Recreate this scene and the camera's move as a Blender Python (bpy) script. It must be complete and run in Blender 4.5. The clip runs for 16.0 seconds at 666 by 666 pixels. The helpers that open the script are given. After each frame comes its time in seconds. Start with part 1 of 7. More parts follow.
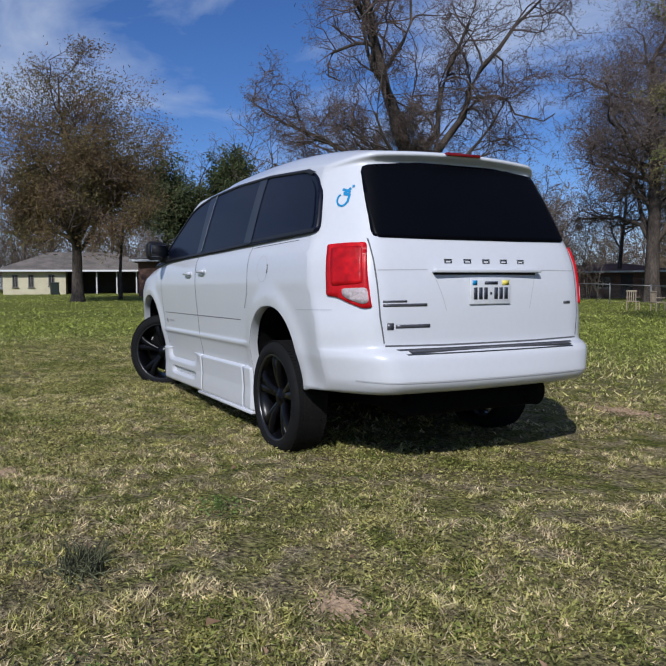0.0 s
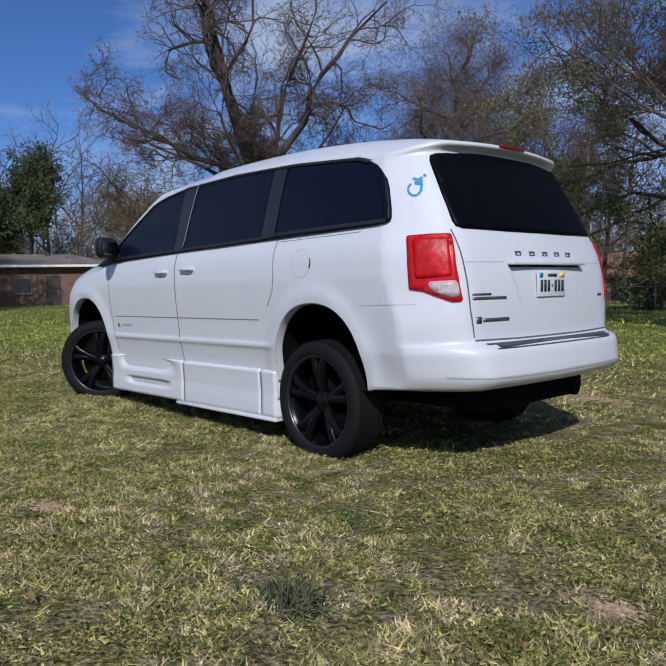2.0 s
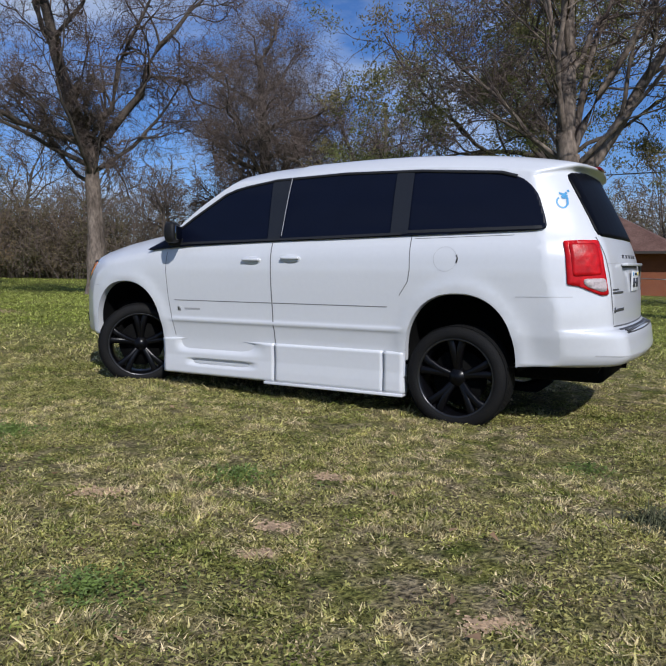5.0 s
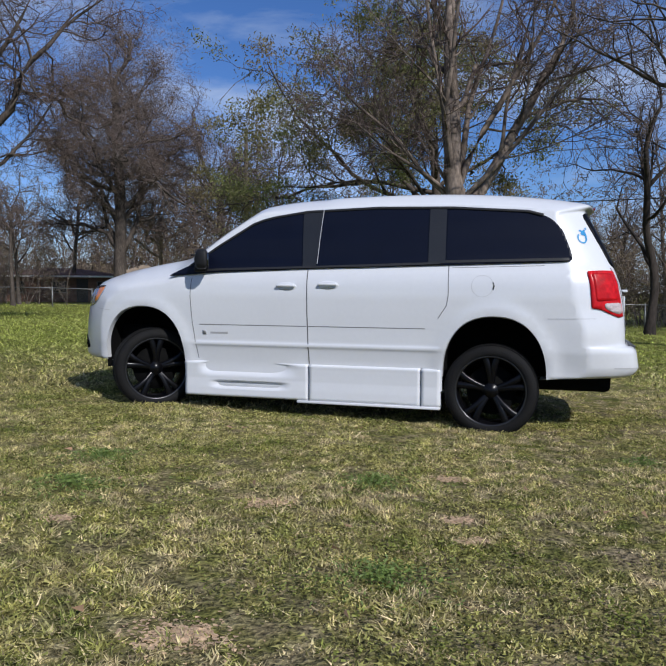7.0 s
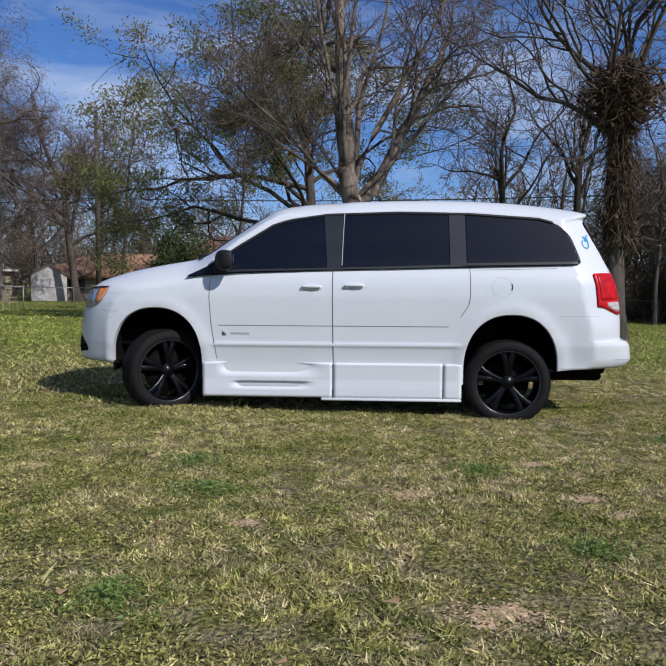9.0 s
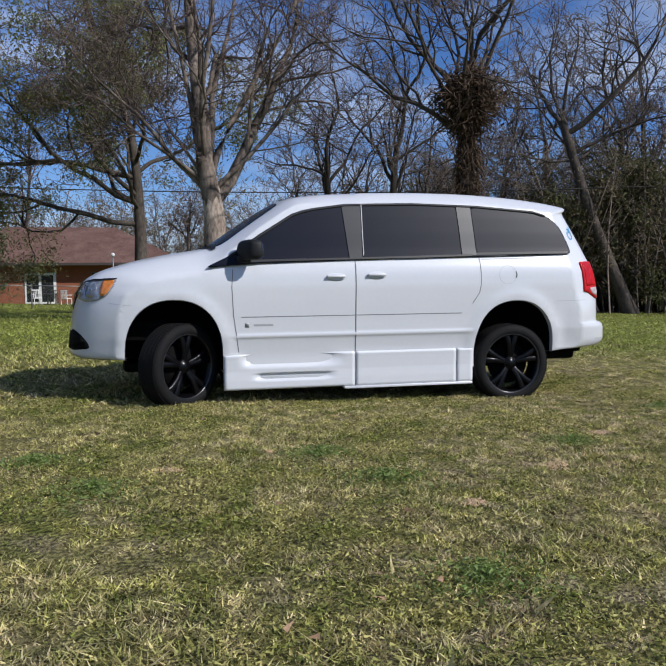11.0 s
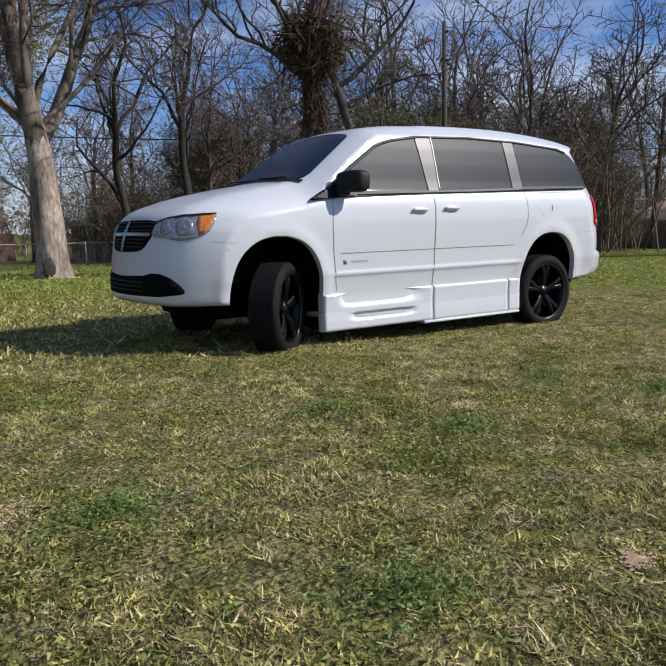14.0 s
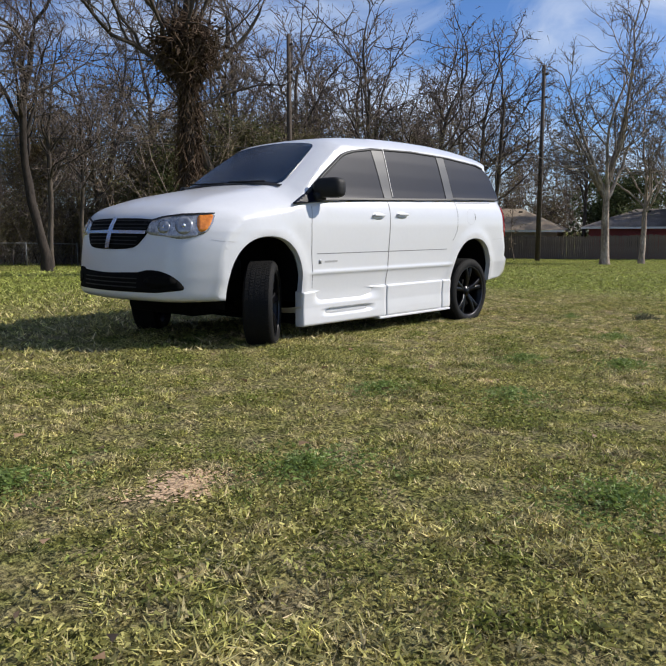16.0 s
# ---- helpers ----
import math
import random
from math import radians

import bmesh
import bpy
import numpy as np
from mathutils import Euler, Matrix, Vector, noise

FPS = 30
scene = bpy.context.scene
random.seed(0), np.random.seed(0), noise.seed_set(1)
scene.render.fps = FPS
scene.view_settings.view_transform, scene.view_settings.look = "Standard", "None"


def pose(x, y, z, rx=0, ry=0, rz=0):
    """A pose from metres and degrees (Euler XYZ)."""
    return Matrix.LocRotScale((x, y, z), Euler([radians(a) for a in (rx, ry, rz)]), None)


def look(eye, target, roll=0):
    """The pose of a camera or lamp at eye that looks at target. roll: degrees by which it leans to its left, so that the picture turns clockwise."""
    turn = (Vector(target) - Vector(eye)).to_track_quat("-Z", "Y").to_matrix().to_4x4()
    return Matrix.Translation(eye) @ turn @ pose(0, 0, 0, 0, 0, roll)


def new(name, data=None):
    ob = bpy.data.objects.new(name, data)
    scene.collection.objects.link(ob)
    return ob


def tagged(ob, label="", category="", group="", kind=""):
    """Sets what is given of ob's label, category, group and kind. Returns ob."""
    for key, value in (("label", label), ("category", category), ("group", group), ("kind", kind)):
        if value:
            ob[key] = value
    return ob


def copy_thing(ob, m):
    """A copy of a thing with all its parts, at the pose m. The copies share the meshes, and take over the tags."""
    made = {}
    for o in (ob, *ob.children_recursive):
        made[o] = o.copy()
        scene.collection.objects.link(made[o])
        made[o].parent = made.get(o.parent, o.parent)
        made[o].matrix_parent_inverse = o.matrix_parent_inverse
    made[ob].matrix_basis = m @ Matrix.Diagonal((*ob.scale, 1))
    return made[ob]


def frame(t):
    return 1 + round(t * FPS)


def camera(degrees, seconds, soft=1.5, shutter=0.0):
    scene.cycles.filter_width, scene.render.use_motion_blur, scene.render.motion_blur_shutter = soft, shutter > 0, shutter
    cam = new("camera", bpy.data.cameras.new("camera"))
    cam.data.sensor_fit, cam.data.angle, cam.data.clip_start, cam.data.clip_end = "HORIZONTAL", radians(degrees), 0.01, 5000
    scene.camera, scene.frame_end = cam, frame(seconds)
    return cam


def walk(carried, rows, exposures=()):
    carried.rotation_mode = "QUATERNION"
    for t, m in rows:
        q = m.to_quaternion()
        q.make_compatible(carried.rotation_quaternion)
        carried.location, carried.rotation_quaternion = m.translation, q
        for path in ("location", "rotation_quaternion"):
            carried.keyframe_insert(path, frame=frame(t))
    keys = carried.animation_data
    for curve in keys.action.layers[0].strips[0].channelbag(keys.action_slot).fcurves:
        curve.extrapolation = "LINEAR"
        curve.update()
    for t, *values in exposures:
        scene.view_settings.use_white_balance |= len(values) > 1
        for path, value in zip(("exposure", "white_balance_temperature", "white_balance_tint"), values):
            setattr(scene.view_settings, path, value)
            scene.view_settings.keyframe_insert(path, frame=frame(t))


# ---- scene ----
cam = camera(48.8, 16.0)
PATH = [
    (0, (7.626, -2.872, 1.075), (5.857, -1.948, 0.948), -0.4),
    (0.5, (7.394, -3.104, 1.028), (5.672, -2.096, 0.898), -0.7),
    (1, (7.108, -3.318, 1.004), (5.446, -2.213, 0.883), -0.8),
    (1.5, (6.801, -3.544, 1.03), (5.228, -2.313, 0.923), -0.7),
    (2, (6.526, -3.965, 1.032), (5.057, -2.613, 0.913), -1.2),
    (2.5, (6.216, -4.342, 1.028), (4.855, -2.882, 0.91), -1.7),
    (3, (5.996, -4.779, 1.073), (4.724, -3.241, 0.943), -1.9),
    (3.5, (5.799, -5.174, 1.091), (4.597, -3.582, 0.94), -1.5),
    (4, (5.517, -5.466, 1.107), (4.387, -3.825, 0.935), -0.6),
    (6.5, (3.966, -6.821, 1.176), (3.266, -4.953, 1.036), 0.1),
    (7, (3.594, -7.082, 1.163), (3.014, -5.172, 1.044), 0.3),
    (7.5, (3.192, -7.304, 1.194), (2.735, -5.36, 1.08), 0.5),
    (8, (2.782, -7.525, 1.19), (2.431, -5.559, 1.078), 0.3),
    (8.5, (2.371, -7.594, 1.198), (2.124, -5.613, 1.084), 0.0),
    (9, (1.98, -7.621, 1.233), (1.839, -5.631, 1.095), 0.2),
    (11.5, (-0.787, -7.42, 1.203), (-0.216, -5.511, 1.033), -0.8),
    (12, (-1.314, -7.244, 1.228), (-0.644, -5.368, 1.041), -1.1),
    (12.5, (-1.81, -7.017, 1.236), (-1.041, -5.181, 1.041), -1.3),
    (13, (-2.263, -6.708, 1.25), (-1.397, -4.917, 1.044), -1.6),
    (13.5, (-2.673, -6.36, 1.166), (-1.707, -4.624, 0.932), -1.7),
    (14, (-3.066, -6.094, 1.078), (-1.965, -4.45, 0.786), -1.4),
    (14.5, (-3.48, -6.015, 1.044), (-2.264, -4.464, 0.706), -1.0),
    (15, (-3.773, -5.821, 1.069), (-2.454, -4.36, 0.715), -0.4),
    (15.5, (-4.028, -5.674, 1.074), (-2.621, -4.292, 0.742), -0.3),
    (16, (-4.393, -5.628, 1.054), (-2.934, -4.289, 0.775), -0.1),
]
walk(cam, [(t, look(eye, target, roll)) for t, eye, target, roll in PATH],
     exposures=[(0, -0.34, 6050, 12), (2, -0.36, 6050, 12), (4, -0.28, 6150, 11), (7, -0.16, 6200, 11), (9, -0.09, 6250, 11), (11.5, -0.06, 6300, 11), (13, -0.01, 6350, 12), (14.5, 0.09, 6650, 11), (16, 0.25, 6800, 10)])

# ---- world, sun ----
SUN_EL, SUN_AZ = radians(37.2), radians(-42.0)
SUN_DIR = Vector((math.cos(SUN_EL) * math.cos(SUN_AZ), math.cos(SUN_EL) * math.sin(SUN_AZ), math.sin(SUN_EL)))
world = bpy.data.worlds.new("sky")
scene.world = world
world.use_nodes = True


def build_sky():
    nt = world.node_tree
    nt.nodes.clear()
    out = nt.nodes.new("ShaderNodeOutputWorld")
    bg = nt.nodes.new("ShaderNodeBackground")
    sky = nt.nodes.new("ShaderNodeTexSky")
    sky.sky_type, sky.sun_disc = "NISHITA", False
    sky.sun_elevation, sky.sun_rotation = SUN_EL, radians(132)
    sky.air_density, sky.dust_density, sky.ozone_density = 1.0, 0.1, 5.0
    co = nt.nodes.new("ShaderNodeTexCoord")
    mp = nt.nodes.new("ShaderNodeMapping")
    mp.inputs["Scale"].default_value = (1.3, 2.6, 6.0)
    mp.inputs["Rotation"].default_value = (0.0, 0.0, 0.5)
    no = nt.nodes.new("ShaderNodeTexNoise")
    no.inputs["Scale"].default_value, no.inputs["Detail"].default_value = 1.7, 7.0
    no.inputs["Roughness"].default_value, no.inputs["Distortion"].default_value = 0.55, 0.6
    ra = nt.nodes.new("ShaderNodeValToRGB")
    ra.color_ramp.elements[0].position, ra.color_ramp.elements[1].position = 0.42, 0.72
    hi = nt.nodes.new("ShaderNodeMath")
    hi.operation = "MULTIPLY"
    hi.inputs[1].default_value = 0.8
    mix = nt.nodes.new("ShaderNodeMix")
    mix.data_type = "RGBA"
    mix.inputs["B"].default_value = (7.6, 8.6, 10.2, 1)
    li = nt.links.new
    li(co.outputs["Generated"], mp.inputs["Vector"])
    li(mp.outputs["Vector"], no.inputs["Vector"])
    li(no.outputs["Fac"], ra.inputs["Fac"])
    li(ra.outputs["Color"], hi.inputs[0])
    li(hi.outputs["Value"], mix.inputs["Factor"])
    hs = nt.nodes.new("ShaderNodeHueSaturation")
    hs.inputs["Saturation"].default_value = 1.1
    li(sky.outputs["Color"], hs.inputs["Color"])
    tint = nt.nodes.new("ShaderNodeMix")
    tint.data_type, tint.blend_type = "RGBA", "MULTIPLY"
    tint.inputs["Factor"].default_value = 1.0
    tint.inputs["B"].default_value = (0.92, 1.0, 1.27, 1)
    li(hs.outputs["Color"], tint.inputs["A"])
    li(tint.outputs["Result"], mix.inputs["A"])
    li(mix.outputs["Result"], bg.inputs["Color"])
    bg.inputs["Strength"].default_value = 0.084
    li(bg.outputs["Background"], out.inputs["Surface"])


build_sky()
sun = new("sun", bpy.data.lights.new("sun", "SUN"))
sun.data.energy, sun.data.angle, sun.data.color = 4.7, radians(0.53), (1.0, 0.965, 0.91)
sun.matrix_world = look(SUN_DIR * 60, (0, 0, 0))

# ---- materials ----


def material(name, color, rough=0.6, metal=0.0, vary=0.0, scale=8.0, second=None, bump=0.0, bump_scale=60.0, coat=0.0, island=0.0, stretch=(1, 1, 1), spec=0.5, sheer=0.0):
    """A surface with two scales of variation: a slow change towards a second colour and a fine grain in colour and relief."""
    m = bpy.data.materials.new(name)
    m.use_nodes = True
    nt = m.node_tree
    b = nt.nodes["Principled BSDF"]
    b.inputs["Roughness"].default_value, b.inputs["Metallic"].default_value = rough, metal
    b.inputs["Specular IOR Level"].default_value = spec
    if coat:
        b.inputs["Coat Weight"].default_value, b.inputs["Coat Roughness"].default_value = coat, 0.04
    b.inputs["Base Color"].default_value = (*color, 1)
    if not (vary or bump or second or island):
        return m
    li = nt.links.new
    co = nt.nodes.new("ShaderNodeTexCoord")
    mp = nt.nodes.new("ShaderNodeMapping")
    mp.inputs["Scale"].default_value = stretch
    li(co.outputs["Object"], mp.inputs["Vector"])
    last = None
    if second:
        no = nt.nodes.new("ShaderNodeTexNoise")
        no.inputs["Scale"].default_value, no.inputs["Detail"].default_value = scale, 6.0
        li(mp.outputs["Vector"], no.inputs["Vector"])
        ra = nt.nodes.new("ShaderNodeValToRGB")
        ra.color_ramp.elements[0].position, ra.color_ramp.elements[1].position = 0.38, 0.64
        ra.color_ramp.elements[0].color, ra.color_ramp.elements[1].color = (*color, 1), (*second, 1)
        li(no.outputs["Fac"], ra.inputs["Fac"])
        last = ra.outputs["Color"]
    fine = nt.nodes.new("ShaderNodeTexNoise")
    fine.inputs["Scale"].default_value, fine.inputs["Detail"].default_value = bump_scale, 5.0
    li(mp.outputs["Vector"], fine.inputs["Vector"])
    hs = nt.nodes.new("ShaderNodeHueSaturation")
    hs.inputs["Color"].default_value = (*color, 1)
    if last:
        li(last, hs.inputs["Color"])
    mr = nt.nodes.new("ShaderNodeMapRange")
    mr.inputs["From Min"].default_value, mr.inputs["From Max"].default_value = 0.3, 0.7
    mr.inputs["To Min"].default_value, mr.inputs["To Max"].default_value = 1 - vary, 1 + vary
    li(fine.outputs["Fac"], mr.inputs["Value"])
    val = mr.outputs["Result"]
    if island:
        ge = nt.nodes.new("ShaderNodeNewGeometry")
        m2 = nt.nodes.new("ShaderNodeMapRange")
        m2.inputs["To Min"].default_value, m2.inputs["To Max"].default_value = 1 - island, 1 + island
        li(ge.outputs["Random Per Island"], m2.inputs["Value"])
        mu = nt.nodes.new("ShaderNodeMath")
        mu.operation = "MULTIPLY"
        li(val, mu.inputs[0])
        li(m2.outputs["Result"], mu.inputs[1])
        val = mu.outputs["Value"]
    li(val, hs.inputs["Value"])
    li(hs.outputs["Color"], b.inputs["Base Color"])
    if sheer:
        # thin leaves let part of the light through
        tr = nt.nodes.new("ShaderNodeBsdfTranslucent")
        ms = nt.nodes.new("ShaderNodeMixShader")
        ms.inputs["Fac"].default_value = sheer
        li(hs.outputs["Color"], tr.inputs["Color"])
        li(b.outputs["BSDF"], ms.inputs[1])
        li(tr.outputs["BSDF"], ms.inputs[2])
        li(ms.outputs["Shader"], nt.nodes["Material Output"].inputs["Surface"])
    if bump:
        bu = nt.nodes.new("ShaderNodeBump")
        bu.inputs["Strength"].default_value, bu.inputs["Distance"].default_value = bump, 0.01
        li(fine.outputs["Fac"], bu.inputs["Height"])
        li(bu.outputs["Normal"], b.inputs["Normal"])
    return m


def turf_material(name, kind):
    """Winter turf. kind: ground (thatch and soil between the blades, darkened for the shade there), green (living
    blades) or straw (dead blades).
    """
    m = bpy.data.materials.new(name)
    m.use_nodes = True
    nt = m.node_tree
    li = nt.links.new
    b = nt.nodes["Principled BSDF"]
    b.inputs["Roughness"].default_value = 0.55
    b.inputs["Specular IOR Level"].default_value = 0.12
    co = nt.nodes.new("ShaderNodeTexCoord")

    def ranged(value, lo, hi, a=0.0, c=1.0):
        mr = nt.nodes.new("ShaderNodeMapRange")
        for key, x in (("From Min", lo), ("From Max", hi), ("To Min", a), ("To Max", c)):
            mr.inputs[key].default_value = x
        li(value, mr.inputs["Value"])
        return mr.outputs["Result"]

    def noise(scale, detail, lo, hi):
        no = nt.nodes.new("ShaderNodeTexNoise")
        no.inputs["Scale"].default_value, no.inputs["Detail"].default_value = scale, detail
        li(co.outputs["Object"], no.inputs["Vector"])
        return ranged(no.outputs["Fac"], lo, hi)

    def mixed(fac, a, c):
        mx = nt.nodes.new("ShaderNodeMix")
        mx.data_type = "RGBA"
        for socket, value in ((mx.inputs["Factor"], fac), (mx.inputs["A"], a), (mx.inputs["B"], c)):
            if isinstance(value, tuple):
                socket.default_value = (*value, 1)
            elif isinstance(value, float):
                socket.default_value = value
            else:
                li(value, socket)
        return mx.outputs["Result"]

    def times(x, y):
        mu = nt.nodes.new("ShaderNodeMath")
        mu.operation = "MULTIPLY"
        li(x, mu.inputs[0])
        li(y, mu.inputs[1])
        return mu.outputs["Value"]

    def valued(color, value):
        hs = nt.nodes.new("ShaderNodeHueSaturation")
        li(value, hs.inputs["Value"])
        li(color, hs.inputs["Color"])
        return hs.outputs["Color"]

    # the lawn grows lusher away from the trodden place round the car
    far = nt.nodes.new("ShaderNodeVectorMath")
    far.operation = "DISTANCE"
    far.inputs[1].default_value = (1.5, -3.0, 0.0)
    li(co.outputs["Object"], far.inputs[0])
    lush = times(ranged(far.outputs["Value"], 4.8, 9.5, 0.0, 0.9), noise(0.35, 3.0, 0.15, 0.5))
    # driest behind the car, greener along its side and front
    sep = nt.nodes.new("ShaderNodeSeparateXYZ")
    li(co.outputs["Object"], sep.inputs["Vector"])
    dry = times(ranged(far.outputs["Value"], 4.8, 10.0, 1.0, 0.25), ranged(sep.outputs["X"], -1.0, 4.5, 0.62, 1.0))
    tufts = noise(11.0, 4.0, 0.40, 0.60)
    patchy = times(noise(7.0, 6.0, 0.44, 0.63), ranged(noise(0.8, 3.0, 0.3, 0.7), 0.0, 1.0, 0.45, 1.0))
    green = mixed(noise(6.5, 3.0, 0.36, 0.64), (0.144, 0.166, 0.040), (0.362, 0.338, 0.100))
    green = mixed(ranged(noise(1.9, 4.0, 0.4, 0.7), 0.0, 1.0, 0.0, 0.4), green, (0.46, 0.395, 0.17))
    green = mixed(lush, green, (0.260, 0.305, 0.056))
    straw = mixed(noise(5.0, 3.0, 0.3, 0.7), (0.62, 0.505, 0.315), (0.44, 0.345, 0.205))
    if kind == "ground":
        soil = mixed(noise(7.0, 4.0, 0.3, 0.7), (0.47, 0.36, 0.24), (0.25, 0.19, 0.12))
        b.inputs["Roughness"].default_value, b.inputs["Specular IOR Level"].default_value = 0.95, 0.05
        color = mixed(times(patchy, dry), green, straw)
        color = mixed(times(noise(3.1, 7.0, 0.46, 0.66), ranged(dry, 0.0, 1.0, 0.0, 0.55)), color, soil)
        fine = noise(42.0, 6.0, 0.3, 0.7)
        # the low values put the shade between blades into the ground colour
        color = valued(color, ranged(fine, 0.0, 1.0, 0.12, 0.98))
        bu = nt.nodes.new("ShaderNodeBump")
        bu.inputs["Strength"].default_value, bu.inputs["Distance"].default_value = 0.8, 0.03
        li(fine, bu.inputs["Height"])
        li(bu.outputs["Normal"], b.inputs["Normal"])
    else:
        ge = nt.nodes.new("ShaderNodeNewGeometry")
        color = green if kind == "green" else straw
        if kind == "green":
            color = mixed(times(patchy, dry), color, straw)
            color = mixed(times(ranged(ge.outputs["Random Per Island"], 0.66, 0.92), dry), color, straw)
        wn = nt.nodes.new("ShaderNodeTexWhiteNoise")
        wn.noise_dimensions = "1D"
        li(ge.outputs["Random Per Island"], wn.inputs["W"])
        color = valued(color, times(ranged(wn.outputs["Value"], 0.0, 1.0, 0.32, 1.72), ranged(tufts, 0.0, 1.0, 0.70, 1.42)))
        tr = nt.nodes.new("ShaderNodeBsdfTranslucent")
        ms = nt.nodes.new("ShaderNodeMixShader")
        ms.inputs["Fac"].default_value = 0.22
        li(color, tr.inputs["Color"])
        li(b.outputs["BSDF"], ms.inputs[1])
        li(tr.outputs["BSDF"], ms.inputs[2])
        li(ms.outputs["Shader"], nt.nodes["Material Output"].inputs["Surface"])
    li(color, b.inputs["Base Color"])
    return m


M_TURF = turf_material("turf", "ground")
M_BLADE = turf_material("green_blade", "green")
M_STRAW = turf_material("dead_blade", "straw")
M_CLOVER = material("clover_leaf", (0.175, 0.200, 0.046), 0.55, vary=0.25, bump_scale=20, island=0.75, second=(0.42, 0.375, 0.14), scale=3.0, spec=0.15, sheer=0.35)
M_WEED = material("weed_leaf", (0.175, 0.245, 0.060), 0.6, vary=0.25, bump_scale=20, island=0.35, sheer=0.35)
M_DRYWEED = material("dry_weed", (0.10, 0.105, 0.05), 0.8, vary=0.25, bump_scale=20, island=0.4)
M_DEADLEAF = material("dead_leaf", (0.26, 0.16, 0.09), 0.8, vary=0.2, bump_scale=40, island=0.35)
M_SOIL = material("bare_soil", (0.52, 0.355, 0.215), 0.95, vary=0.3, second=(0.40, 0.28, 0.175), scale=5, bump=0.8, bump_scale=45, island=0.25)
M_PAINT = material("white_car_paint", (0.628, 0.637, 0.660), 0.32, vary=0.012, second=(0.618, 0.627, 0.650), scale=1.5, bump_scale=30, coat=0.6)
M_GLASS = material("dark_tinted_glass", (0.0025, 0.004, 0.012), 0.42, vary=0.1, bump_scale=5, coat=0.15, spec=0.16)
M_REARGLASS = material("privacy_glass", (0.002, 0.0022, 0.004), 0.40, vary=0.1, bump_scale=5, spec=0.07)
M_SCREEN = material("windshield_glass", (0.006, 0.015, 0.034), 0.24, vary=0.1, bump_scale=4, coat=0.04, spec=0.26)
M_PILLAR = material("satin_black_pillar", (0.010, 0.0105, 0.012), 0.42, vary=0.15, bump_scale=80, coat=0.25, spec=0.5)
M_PLASTIC = material("black_plastic", (0.009, 0.009, 0.010), 0.6, vary=0.2, bump=0.15, bump_scale=300, spec=0.3)
M_TREAD = material("worn_step_plastic", (0.050, 0.052, 0.060), 0.5, vary=0.2, bump=0.2, bump_scale=200)
M_SEAM = material("panel_gap", (0.10, 0.10, 0.105), 0.8)
# grey that paints the shade of creases and grips, and faint panel gaps
M_SHADE_GAP = material("crease_shade_and_gap_grey", (0.45, 0.45, 0.46), 0.6, vary=0.05, bump_scale=20)
M_GAPLIGHT = material("grey_strip_gap", (0.17, 0.17, 0.175), 0.7, vary=0.05, bump_scale=20)
M_SEAL = material("rubber_seal", (0.012, 0.012, 0.013), 0.55, vary=0.2, bump_scale=50)
M_RUBBER = material("tyre_rubber", (0.007, 0.007, 0.0075), 0.75, vary=0.25, second=(0.009, 0.0085, 0.008), scale=9, bump=0.4, bump_scale=120, spec=0.18)
M_RIM = material("gloss_black_rim", (0.003, 0.003, 0.004), 0.28, vary=0.2, bump_scale=20, spec=0.22)
M_LIPMETAL = material("machined_rim_lip", (0.055, 0.055, 0.058), 0.30, 0.8, vary=0.1, bump_scale=60)
M_CHROME = material("chrome", (0.56, 0.57, 0.60), 0.2, 1.0, vary=0.05, bump_scale=20)
M_UNDER = material("underbody_black", (0.004, 0.004, 0.004), 0.9, vary=0.3, bump=0.3, bump_scale=20, spec=0.1)
M_MIRROR = material("dim_mirror", (0.16, 0.17, 0.19), 0.06, 1.0, vary=0.1, bump_scale=4)
M_RED = material("red_lens", (0.55, 0.008, 0.012), 0.32, vary=0.12, second=(0.42, 0.006, 0.010), scale=14, bump=0.1, bump_scale=40, spec=0.25)
M_REDFACET = material("faceted_red_lens", (0.50, 0.007, 0.011), 0.35, vary=0.2, second=(0.33, 0.005, 0.008), scale=9, bump=0.3, bump_scale=24, spec=0.2)
M_REDDARK = material("dark_red_lens", (0.17, 0.004, 0.006), 0.15, vary=0.1, bump_scale=60, coat=0.8)
M_CLEAR = material("clear_lens", (0.40, 0.41, 0.44), 0.10, 0.35, vary=0.25, second=(0.20, 0.21, 0.24), scale=22, bump=0.4, bump_scale=60, coat=0.9)
M_REVERSE = material("reverse_lens_clear", (0.50, 0.43, 0.43), 0.35, vary=0.2, second=(0.36, 0.30, 0.30), scale=20, bump=0.3, bump_scale=60, spec=0.3)
M_AMBER = material("amber_lens", (0.75, 0.24, 0.03), 0.15, vary=0.1, second=(0.6, 0.17, 0.02), scale=25, bump_scale=90, coat=0.8)
M_LAMPDARK = material("lamp_inside", (0.27, 0.28, 0.30), 0.2, 0.6, vary=0.3, bump_scale=25, coat=0.9)
M_PLATE = material("plate_white", (0.62, 0.63, 0.64), 0.4, vary=0.08, bump_scale=40)
M_INK = material("dark_ink", (0.03, 0.035, 0.05), 0.5)
M_BADGE = material("badge_grey", (0.10, 0.10, 0.11), 0.35, 0.4)
M_BADGE_GLINT = material("pale_badge_and_glint", (0.40, 0.40, 0.41), 0.4, 0.2)
M_DECAL = material("blue_decal", (0.01, 0.23, 0.48), 0.4, vary=0.1, bump_scale=30)
M_YELLOWTAG = material("yellow_sticker", (0.75, 0.62, 0.10), 0.5)
M_BUD = material("twig_buds", (0.150, 0.118, 0.102), 0.9, vary=0.2, bump_scale=3, island=0.21, spec=0.1)
